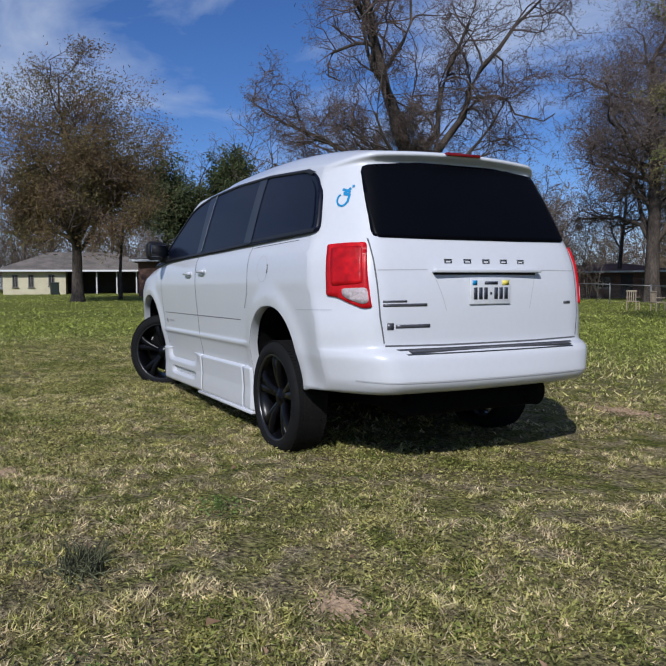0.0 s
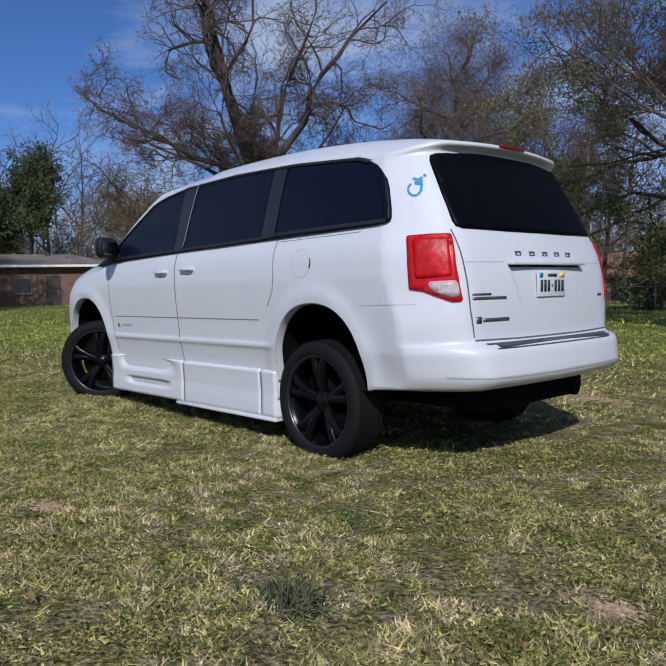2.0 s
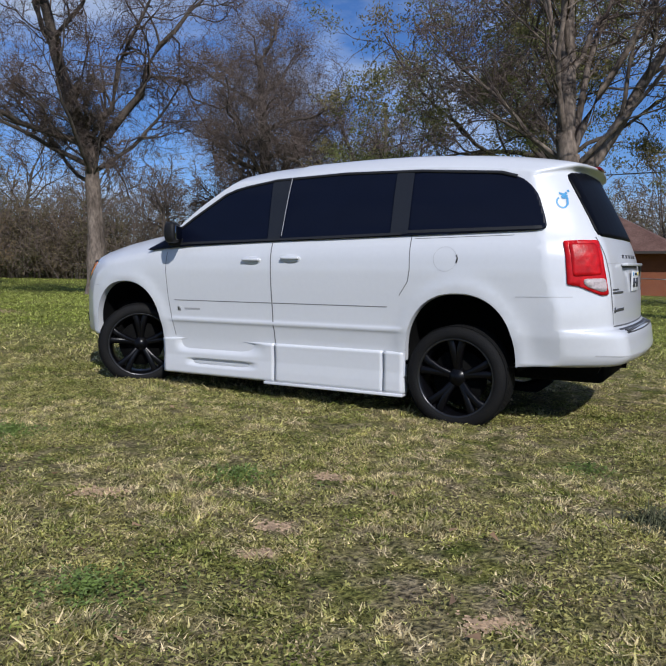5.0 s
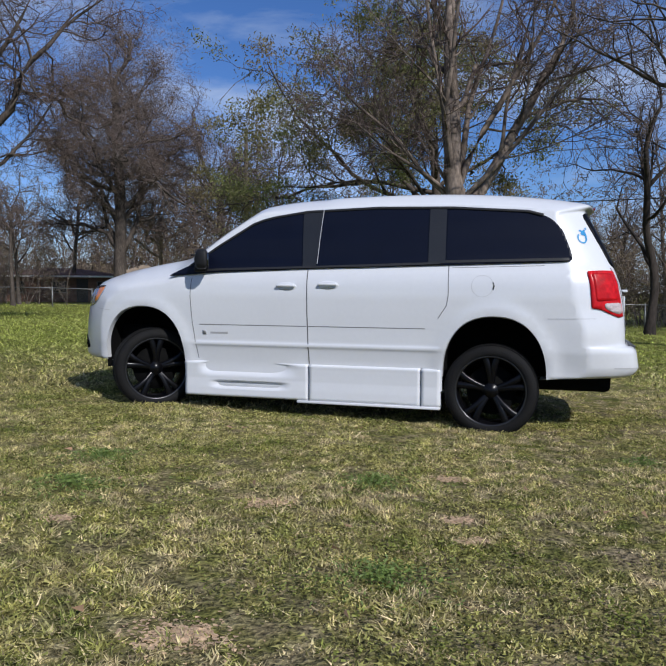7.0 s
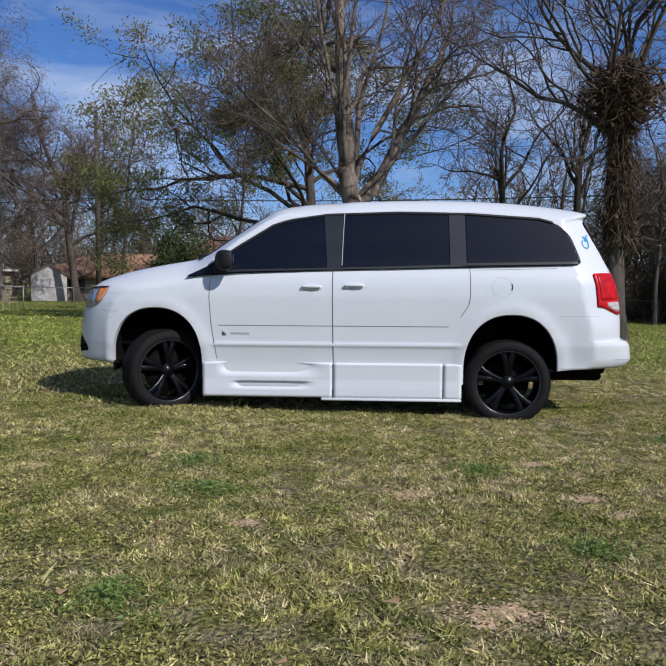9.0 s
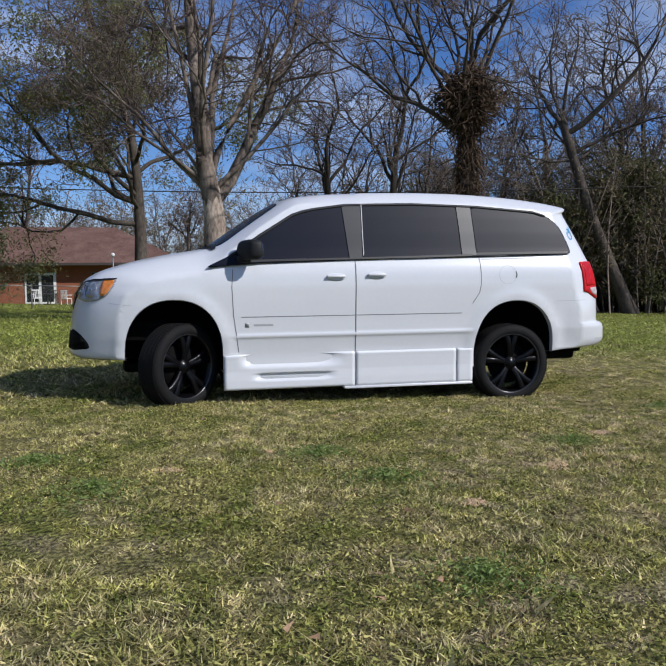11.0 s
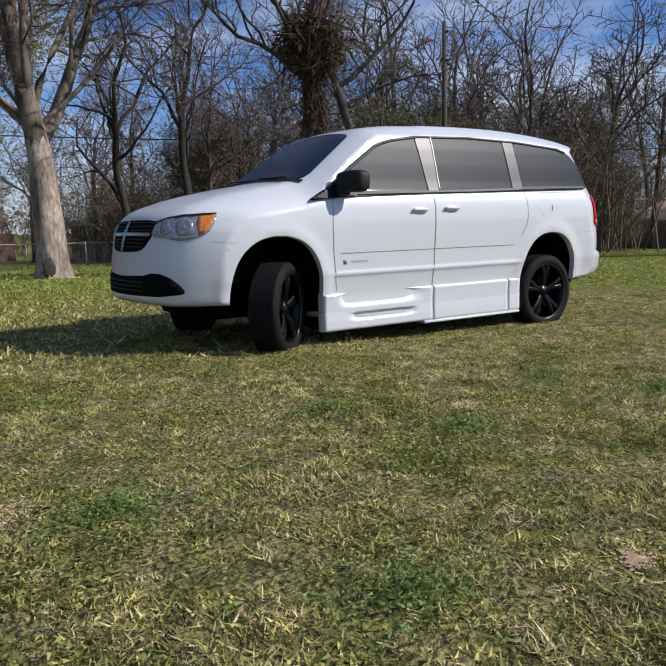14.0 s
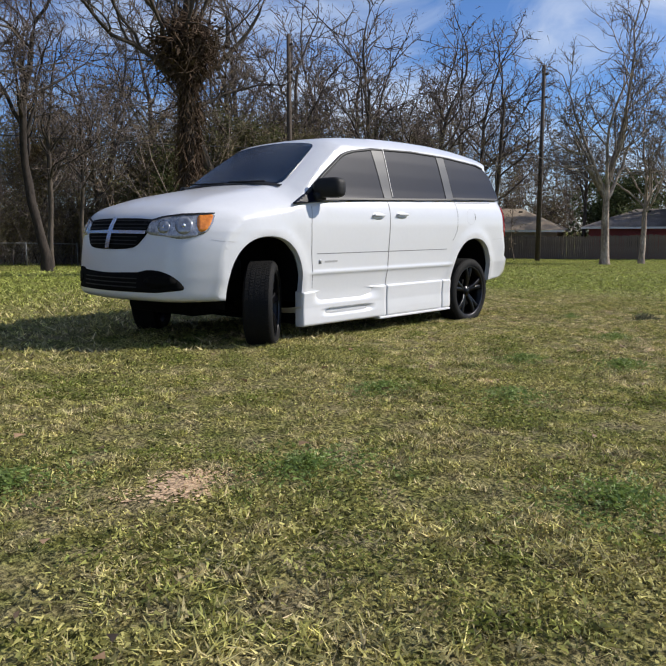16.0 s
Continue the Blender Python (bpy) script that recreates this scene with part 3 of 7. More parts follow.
# side outline at the middle of the car: x, z, pull with the square of the half width (x, z), pull at the corner (x, z)
OUTLINE = [
    (-0.90, 0.46, 0.16, 0.00, 0.14, 0.02), (-1.06, 0.475, 0.20, 0.00, 0.24, 0.02), (-1.12, 0.515, 0.22, 0.00, 0.26, 0.0), (-1.10, 0.66, 0.22, 0.0, 0.26, 0.0),
    (-1.085, 0.80, 0.22, 0.0, 0.25, 0.0), (-1.06, 0.94, 0.22, 0.0, 0.26, 0.0), (-1.02, 1.07, 0.21, 0.0, 0.30, 0.0), (-0.95, 1.18, 0.19, -0.02, 0.32, -0.04),
    (-0.80, 1.265, 0.10, -0.045, 0.32, -0.06), (-0.45, 1.365, 0.03, -0.055, 0.20, -0.12), (-0.10, 1.43, 0.0, -0.06, 0.05, -0.16), (0.14, 1.465, 0.04, -0.05, 0.02, -0.165),
    (0.24, 1.51, 0.10, -0.03, 0.02, -0.07), (0.50, 1.69, 0.11, -0.02, 0.02, -0.04), (0.76, 1.86, 0.11, -0.02, 0.02, -0.04), (0.92, 1.945, 0.08, -0.02, 0.02, -0.06),
    (1.25, 1.99, 0.02, -0.03, 0.0, -0.10), (1.7, 2.01, 0.0, -0.03, 0.0, -0.10), (2.2, 2.02, 0.0, -0.03, 0.0, -0.10), (2.7, 2.015, 0.0, -0.03, 0.0, -0.10),
    (3.2, 1.985, 0.0, -0.03, 0.0, -0.10), (3.6, 1.94, -0.03, -0.03, -0.04, -0.09), (3.88, 1.895, -0.09, -0.03, -0.20, -0.06), (3.90, 1.87, -0.10, -0.03, -0.22, -0.05),
    (3.83, 1.83, -0.06, -0.02, -0.19, -0.03), (3.86, 1.77, -0.07, 0.0, -0.22, 0.0), (3.97, 1.57, -0.08, 0.0, -0.26, 0.0), (4.07, 1.36, -0.08, 0.0, -0.31, 0.0),
    (4.125, 1.20, -0.075, 0.0, -0.34, 0.0), (4.155, 1.04, -0.07, 0.0, -0.35, 0.0), (4.165, 0.91, -0.065, 0.0, -0.31, 0.0), (4.168, 0.80, -0.065, 0.0, -0.285, 0.0), (4.17, 0.722, -0.065, 0.0, -0.29, 0.0),
    (4.235, 0.704, -0.075, 0.0, -0.33, 0.0), (4.262, 0.672, -0.075, 0.0, -0.345, 0.0), (4.276, 0.60, -0.08, 0.0, -0.355, 0.0), (4.288, 0.525, -0.08, 0.0, -0.36, 0.0),
    (4.235, 0.462, -0.09, 0.0, -0.36, 0.01), (3.95, 0.44, -0.08, 0.0, -0.10, 0.02), (3.60, 0.43, 0.0, 0.0, 0.0, 0.02), (2.75, 0.35, 0.0, 0.0, 0.0, 0.02),
    (2.62, 0.22, 0.0, 0.0, 0.0, 0.03), (1.5, 0.215, 0.0, 0.0, 0.0, 0.03), (0.36, 0.24, 0.0, 0.0, 0.0, 0.03), (0.24, 0.38, 0.0, 0.0, 0.0, 0.03),
    (-0.50, 0.45, 0.0, 0.0, 0.0, 0.02), (-0.72, 0.46, 0.05, 0.0, 0.08, 0.02)]
WIDTH_Z = [0.15, 0.30, 0.46, 0.52, 0.60, 0.645, 0.662, 0.672, 0.70, 0.78, 0.95, 1.10, 1.22, 1.30, 1.36, 1.45, 1.60, 1.75, 1.86, 1.95, 2.05]
WIDTH_Y = [0.925, 0.930, 0.932, 0.939, 0.954, 0.964, 0.968, 0.969, 0.971, 0.977, 0.993, 1.003, 0.998, 0.978, 0.945, 0.915, 0.872, 0.825, 0.785, 0.765, 0.765]
FINE_Z = np.linspace(0.1, 2.1, 401)
FINE_W = np.convolve(np.pad(np.interp(FINE_Z, WIDTH_Z, WIDTH_Y), 1, mode="edge"), np.ones(3) / 3, "valid")
ARCHES = [(-0.135, 0.50, 0.425, 0.50), (3.11, 0.44, 0.42, 0.51)]


def half_width(x, z):
    """Half the car's width on its flank, with the flare of the wheel arches."""
    w = np.interp(z, FINE_Z, FINE_W)
    w *= 1 - 0.045 * max(0.0, 0.25 - x) ** 1.6 - 0.014 * max(0.0, x - 3.1) ** 2
    # the sharp crease low on the doors
    w += 0.015 * math.exp(-(((z - 0.662) / 0.013) ** 2)) * min(1.0, max(0.0, (x - 0.36) / 0.08)) * min(1.0, max(0.0, (2.72 - x) / 0.12))
    # the rear bumper stands out a little at its corners
    w += 0.014 * min(1.0, max(0.0, (x - 3.65) / 0.15)) * math.exp(-(((z - 0.72) / 0.20) ** 4))
    for cx, cz, rx, rz in ARCHES:
        d = math.hypot((x - cx) / rx, (z - cz) / rz)
        w += 0.016 * math.exp(-(((d - 1.08) / 0.13) ** 2))
    return w


def in_arch(x, z, grow=1.0):
    return any(((abs(x - cx) / (rx * grow)) ** 2.3 + (max(0.0, z - cz) / (rz * grow)) ** 2.3) < 1 for cx, cz, rx, rz in ARCHES)


def rounded(rows, times=2):
    """Corner cutting of a closed outline."""
    a = np.array(rows, float)
    for _ in range(times):
        b = np.roll(a, -1, axis=0)
        a = np.stack([0.8 * a + 0.2 * b, 0.2 * a + 0.8 * b], 1).reshape(-1, a.shape[1])
    return a


def arch_curve(cx, cz, rx, rz, n=36):
    pts = [(cx - rx, 0.10), (cx - rx, 0.25)]
    for i in range(n + 1):
        a = math.pi * (1 - i / n)
        c, s = math.cos(a), math.sin(a)
        pts.append((cx + rx * math.copysign(abs(c) ** (2 / 2.3), c), cz + rz * abs(s) ** (2 / 2.3)))
    return pts + [(cx + rx, 0.25), (cx + rx, 0.10)]


def body_mesh():
    ring = rounded(OUTLINE)
    etas = [0, 0.15, 0.3, 0.45, 0.58, 0.68, 0.75, 0.80, 0.84, 0.88, 0.91, 0.94, 0.965, 0.985, 1.0]
    bm = bmesh.new()
    shells = {}
    for side in (-1, 1):
        rows = []
        for eta in etas:
            row = []
            for i, (x, z, ax, az, bx, bz) in enumerate(ring):
                c = max(0.0, (eta - 0.64) / 0.36) ** 2.1 if x < 1.6 else max(0.0, (eta - 0.74) / 0.26) ** 1.9
                px, pz = x + ax * eta**2 + bx * c, z + az * eta**2 + bz * c
                if eta == 0 and side == 1:
                    row.append(shells[-1][0][i])
                else:
                    row.append(bm.verts.new((px, side * eta * half_width(px, pz), pz)))
            rows.append(row)
        shells[side] = rows
        n = len(ring)
        for a, b in zip(rows, rows[1:]):
            for i in range(n):
                j = (i + 1) % n
                q = (a[i], a[j], b[j], b[i])
                mid = sum((v.co for v in q), Vector()) / 4
                if abs(mid.y) > 0.5 and in_arch(mid.x, mid.z):
                    continue
                bm.faces.new(q if side == 1 else q[::-1])
        # the flank, with the wheel arches left open
        edge = [(v.co.x, v.co.z) for v in rows[-1]]
        pts = [Vector(p) for p in edge]
        links = [(i, (i + 1) % n) for i in range(n)]
        for arch in ARCHES:
            curve = arch_curve(*arch)
            k = len(pts)
            pts += [Vector(p) for p in curve]
            links += [(k + i, k + i + 1) for i in range(len(curve) - 1)]
        for gx in np.arange(-0.9, 4.2, 0.045):
            for z in [*np.arange(0.3, 0.56, 0.035), *np.arange(0.575, 0.80, 0.0175), *np.arange(0.82, 1.95, 0.035)]:
                if not in_arch(gx, z, 1.05):
                    pts.append(Vector((gx + 0.004 * math.sin(z * 90), z)))
        co, _, tris, _, _, _ = delaunay_2d_cdt(pts, links, [list(range(n))], 1, 1e-5)
        made = []
        for p in co:
            made.append(bm.verts.new((p.x, side * half_width(p.x, p.y), p.y)))
        for t in tris:
            mid = sum((co[i] for i in t), Vector((0, 0))) / 3
            if in_arch(mid.x, mid.y, 0.995):
                continue
            f = [made[i] for i in t]
            bm.faces.new(f if side == -1 else f[::-1])
    bmesh.ops.remove_doubles(bm, verts=bm.verts, dist=0.0015)
    # soften the shoulder of the front wings
    wing = [v for v in bm.verts if -0.75 < v.co.x < 0.62 and abs(v.co.y) > 0.70 and 1.06 < v.co.z < 1.44 and not v.is_boundary]
    for _ in range(6):
        bmesh.ops.smooth_vert(bm, verts=wing, factor=0.5, use_axis_x=False, use_axis_y=True, use_axis_z=True)
    loose = [v for v in bm.verts if not v.link_faces]
    bmesh.ops.delete(bm, geom=loose, context="VERTS")
    bmesh.ops.recalc_face_normals(bm, faces=bm.faces)
    return bm


def build_arch_lips():
    """The rolled lip round each wheel arch."""
    for side in (-1, 1):
        for arch in ARCHES:
            bm = bmesh.new()
            strip = []
            for x, z in [(x, max(z, 0.43)) for x, z in arch_curve(*arch)[2:-2]]:
                w = half_width(x, z)
                strip.append([bm.verts.new((x, side * (w - d), z + dz)) for d, dz in ((0.002, -0.002), (0.014, -0.008), (0.06, -0.006))])
            for p, q in zip(strip, strip[1:]):
                for i in range(2):
                    bm.faces.new((p[i], q[i], q[i + 1], p[i + 1]))
            bmesh.ops.recalc_face_normals(bm, faces=bm.faces)
            part("arch_lip", bm, M_PAINT, van, "rolled white wheel arch lip")


van = thing("minivan", "white minivan with black wheels and dark windows on the lawn", "minivan")
BODY = body_mesh()
SKIN = BVHTree.FromBMesh(BODY)


def on_skin(origin, way, offset):
    """The place where a ray meets the body, lifted by offset along the normal that faces the ray."""
    hit, nor, _, _ = SKIN.ray_cast(Vector(origin), Vector(way))
    if hit is None:
        hit, nor, _, _ = SKIN.find_nearest(Vector(origin) + Vector(way) * 1.0)
    if nor.dot(Vector(way)) > 0:
        nor = -nor
    return hit + nor * offset, nor


def inside(p, poly):
    hit = False
    for (x0, y0), (x1, y1) in zip(poly, poly[1:] + poly[:1]):
        if (y0 > p[1]) != (y1 > p[1]) and p[0] < (x1 - x0) * (p[1] - y0) / (y1 - y0) + x0:
            hit = not hit
    return hit


def dense(poly, step):
    out = []
    for a, b in zip(poly, poly[1:] + poly[:1]):
        k = max(1, int(math.hypot(b[0] - a[0], b[1] - a[1]) / step))
        out += [(a[0] + (b[0] - a[0]) * i / k, a[1] + (b[1] - a[1]) * i / k) for i in range(k)]
    return out


def snipped(poly, r=0.03):
    """An outline with each corner rounded off over r metres."""
    out = []
    n = len(poly)
    for i, p in enumerate(poly):
        p, a, c = Vector(p), Vector(poly[i - 1]), Vector(poly[(i + 1) % n])
        ra, rc = min(r, (a - p).length * 0.4), min(r, (c - p).length * 0.4)
        s, t = p + (a - p).normalized() * ra, p + (c - p).normalized() * rc
        out += [tuple(s), tuple((s + t) / 4 + p / 2), tuple(t)]
    return out


def soft_corners(poly, times=2):
    return [tuple(p) for p in rounded(poly, times)]


def patch(name, poly, place, way, offset, mat, parent, label="", step=0.05, skirt=0.012, bm=None, straight=False):
    """A panel of an outline laid on the body: place(u, v) is where the ray of each point starts."""
    own = bm is None
    bm = bm or bmesh.new()
    rim = dense(poly, step)
    pts = [Vector(p) for p in rim]
    us, vs = [p[0] for p in poly], [p[1] for p in poly]
    for u in np.arange(min(us), max(us), step):
        for v in np.arange(min(vs), max(vs), step):
            if inside((u, v), poly):
                pts.append(Vector((u, v)))
    co, _, tris, _, _, _ = delaunay_2d_cdt(pts, [(i, (i + 1) % len(rim)) for i in range(len(rim))], [list(range(len(rim)))], 1, 1e-5)
    made, nors = [], {}
    for p in co:
        if straight:
            # side glass follows the flank's own curve
            at, nor = Vector((p.x, -way[1] * (half_width(p.x, p.y) + offset * 1.25), p.y)), -Vector(way)
        else:
            at, nor = on_skin(place(p.x, p.y), way, offset)
        v = bm.verts.new(at)
        nors[v] = nor
        made.append(v)
    new_faces = [bm.faces.new([made[i] for i in t]) for t in tris]
    for f in new_faces:
        f.normal_update()
        if f.normal.dot(Vector(way)) > 0:
            f.normal_flip()
    edges = [e for e in bm.edges if len(e.link_faces) == 1 and e.verts[0] in nors]
    if skirt:
        out = bmesh.ops.extrude_edge_only(bm, edges=edges)
        for v in out["geom"]:
            if isinstance(v, bmesh.types.BMVert):
                near = SKIN.find_nearest(v.co)
                n = near[1] if near[1].dot(Vector(way)) < 0 else -near[1]
                v.co += Vector(way) * (offset * 1.25 + skirt) if straight else -n * (offset + skirt)
    return part(name, bm, mat, parent, label) if own else bm


def side_place(side):
    return (lambda u, v: (u, side * 2.0, v)), (0, -side, 0)


def rear_place(u, v):
    return (6.0, u, v)


def strip_on(points, width, place, way, offset, bm, step=0.03):
    """A slim strip along a line on the body."""
    line = []
    for a, b in zip(points, points[1:]):
        k = max(1, int(math.hypot(b[0] - a[0], b[1] - a[1]) / step))
        line += [(a[0] + (b[0] - a[0]) * i / k, a[1] + (b[1] - a[1]) * i / k) for i in range(k)]
    line.append(points[-1])
    pairs = []
    for i, p in enumerate(line):
        a, b = line[max(0, i - 1)], line[min(len(line) - 1, i + 1)]
        d = math.hypot(b[0] - a[0], b[1] - a[1]) or 1
        nx, nz = -(b[1] - a[1]) / d * width / 2, (b[0] - a[0]) / d * width / 2
        pairs.append([bm.verts.new(on_skin(place(p[0] + s * nx, p[1] + s * nz), way, offset)[0]) for s in (-1, 1)])
    for p, q in zip(pairs, pairs[1:]):
        f = bm.faces.new((p[0], q[0], q[1], p[1]))
        f.normal_update()
        if f.normal.dot(Vector(way)) > 0:
            f.normal_flip()
    return bm


def seam(name, points, side, parent, width=0.006, mat=None):
    place, way = side_place(side)
    return part(name, strip_on(points, width, place, way, 0.0015, bmesh.new()), mat or M_SEAM, parent)


# side glass: x, z
DLO = snipped([(0.14, 1.275), (0.60, 1.31), (1.5, 1.34), (2.6, 1.365), (3.64, 1.39), (3.715, 1.40), (3.70, 1.47), (3.63, 1.655), (3.53, 1.757), (3.36, 1.815), (2.75, 1.862), (2.1, 1.878),
               (1.45, 1.86), (1.14, 1.815), (0.945, 1.757), (0.64, 1.567), (0.40, 1.402)], 0.05)
GLASS_F = snipped([(0.50, 1.335), (1.0, 1.347), (1.445, 1.36), (1.405, 1.842), (1.14, 1.797), (0.96, 1.742), (0.69, 1.570), (0.53, 1.462)], 0.025)
GLASS_M = snipped([(1.585, 1.365), (2.1, 1.377), (2.55, 1.387), (2.54, 1.860), (2.1, 1.865), (1.605, 1.852)], 0.02)
GLASS_R = snipped([(2.715, 1.400), (3.2, 1.405), (3.67, 1.415), (3.65, 1.50), (3.58, 1.665), (3.48, 1.737), (3.32, 1.795), (2.705, 1.842)], 0.04)
PILLAR_B = [(1.455, 1.352), (1.575, 1.356), (1.597, 1.854), (1.415, 1.845)]
PILLAR_C = [(2.562, 1.378), (2.705, 1.384), (2.695, 1.848), (2.552, 1.856)]
# the window openings go through the shell
bmesh.ops.delete(BODY, geom=[f for f in BODY.faces if all(abs(w.co.y) > 0.6 and inside((w.co.x, w.co.z), DLO) for w in f.verts)], context="FACES")
part("body", BODY, M_PAINT, van, "glossy white painted body shell")
build_arch_lips()
TRI_F = [(0.22, 1.299), (0.49, 1.325), (0.49, 1.445), (0.41, 1.392)]
for side in (-1, 1):
    place, way = side_place(side)
    patch("window_surround", DLO, place, way, 0.013, M_GLASS, van, "black glass surround of the side windows", 0.02, 0.012, None, True)
    for post in (PILLAR_B, PILLAR_C):
        patch("window_pillar", post, place, way, 0.019, M_PILLAR, van, "satin window pillar cover", 0.025, 0.0, None, True)
    patch("quarter_trim", TRI_F, place, way, 0.017, M_GLASS, van, "satin black mirror sail panel", 0.03, 0.0, None, True)
    patch("front_door_window", GLASS_F, place, way, 0.0165, M_GLASS, van, "dark tinted door glass", 0.02, 0.0, None, True)
    patch("sliding_door_window", GLASS_M, place, way, 0.0165, M_GLASS, van, "dark tinted sliding door glass", 0.02, 0.0, None, True)
    patch("quarter_window", GLASS_R, place, way, 0.0165, M_GLASS, van, "dark tinted rear quarter glass", 0.02, 0.0, None, True)
    bm = bmesh.new()
    strip_on([(0.50, 1.322), (1.0, 1.334), (1.5, 1.345), (2.1, 1.36), (2.66, 1.377)], 0.020, place, way, 0.024, bm)
    part("belt_seal", bm, M_SEAL, van, "black rubber belt seal")
    bm = bmesh.new()
    line = dense([(0.36, 1.375), (0.42, 1.412), (0.64, 1.563), (0.945, 1.752), (1.04, 1.785), (1.14, 1.808), (1.45, 1.852), (2.1, 1.870), (2.75, 1.854), (3.36, 1.808), (3.50, 1.768)], 0.02)
    line = line[:next(i for i, p in enumerate(line) if p[0] > 3.48)]
    rows = []
    for i, (x, z) in enumerate(line):
        a, b = line[max(0, i - 1)], line[min(len(line) - 1, i + 1)]
        d = math.hypot(b[0] - a[0], b[1] - a[1])
        nx, nz = -(b[1] - a[1]) / d, (b[0] - a[0]) / d
        rows.append([bm.verts.new((x + w * nx, side * (half_width(x + w * nx, z + w * nz) + out), z + w * nz)) for w, out in ((-0.011, 0.018), (-0.009, 0.027), (0.009, 0.027), (0.014, 0.008))])
    for p, q in zip(rows, rows[1:]):
        for i in range(3):
            bm.faces.new((p[i], q[i], q[i + 1], p[i + 1]))
    bmesh.ops.recalc_face_normals(bm, faces=bm.faces)
    part("window_frame_strip", bm, M_SEAL, van, "thin black rubber frame above the side windows")
    # bright glint on the glass edge, painted as a pale strip
    bm = bmesh.new()
    strip_on([(1.588, 1.372), (1.594, 1.60), (1.604, 1.855)], 0.007, place, way, 0.029, bm)
    part("glass_edge_glint", bm, M_BADGE_GLINT, van, "thin pale painted glint along the edge of the sliding glass")
    bm = bmesh.new()
    strip_on([(2.68, 1.39), (3.2, 1.398), (3.68, 1.405)], 0.022, place, way, 0.021, bm)
    part("quarter_window_seal", bm, M_SEAL, van, "black rubber seal under the quarter glass")
    # door gaps
    seam("door_gap", [(0.385, 1.26), (0.372, 1.1), (0.385, 0.85), (0.43, 0.52)], side, van)
    seam("door_gap", [(1.505, 1.33), (1.505, 0.95), (1.51, 0.50)], side, van, 0.009)
    seam("door_gap", [(2.735, 1.37), (2.74, 1.12), (2.725, 1.03), (2.655, 0.925)], side, van)
    seam("bumper_gap", [(3.53, 0.935), (3.72, 0.938), (3.90, 0.94)], side, van, 0.004, M_SHADE_GAP)
    seam("bumper_gap", [(-0.50, 0.955), (-0.62, 0.965), (-0.68, 0.975)], side, van, 0.004, M_SHADE_GAP)
    seam("sliding_rail", [(2.76, 1.345), (3.1, 1.352), (3.5, 1.36)], side, van, 0.003)
    # fuel flap
    if side == -1:
        ringed = [(3.015 + 0.088 * math.cos(a), 1.195 + 0.088 * math.sin(a)) for a in np.linspace(0, 2 * math.pi, 31)]
        seam("fuel_flap", ringed, side, van, 0.0026, M_SHADE_GAP)
        seam("fuel_flap_notch", [(3.10, 1.165), (3.108, 1.195), (3.10, 1.225)], side, van, 0.012, M_PLASTIC)
    # rub strips on the doors
    for name, x0, x1 in (("rub_strip", 0.455, 1.498), ("rub_strip", 1.512, 2.55)):
        seam(name, [(x0, 0.836), (x1, 0.836)], side, van, 0.0065, M_GAPLIGHT)
    # door handles
    for hx, hz in ((1.315, 1.185), (1.70, 1.197)):
        cup = [(hx + 0.095 * math.cos(a), hz + 0.036 * math.sin(a)) for a in np.linspace(0, 2 * math.pi, 25)[:-1]]
        handle = patch("door_handle", cup, place, way, 0.002, M_PAINT, van, "white pull handle in a shallow cup", 0.02, 0.002)
        bm = bmesh.new()
        y = side * (half_width(hx, hz) + 0.020)
        box((hx - 0.085, y - 0.012, hz - 0.004), (hx + 0.085, y + 0.012, hz + 0.020), 0.008, bm)
        for sx in (-0.075, 0.058):
            box((hx + sx, min(y, y - side * 0.03), hz - 0.002), (hx + sx + 0.02, max(y, y - side * 0.03), hz + 0.016), 0.003, bm)
        part("grip", bm, M_PAINT, handle)
        # flat grey strip painted as the shadow under the grip
        seam("grip_shadow", [(hx - 0.075, hz - 0.014), (hx + 0.075, hz - 0.014)], side, handle, 0.012, M_SHADE_GAP)
    # badge and lettering bars on the front door
    if side == -1:
        badge = patch("door_badge", [(0.485, 0.742), (0.523, 0.742), (0.523, 0.782), (0.485, 0.782)], place, way, 0.0015, M_BADGE_GLINT, van, "small grey maker's badge on the door", 0.03, 0.001)
        patch("lettering_bar", [(0.565, 0.752), (0.74, 0.752), (0.74, 0.770), (0.565, 0.770)], place, way, 0.001, M_BADGE_GLINT, badge, step=0.03, skirt=0.0)


def smooth_step(v):
    v = min(1.0, max(0.0, v))
    return v * v * (3 - 2 * v)


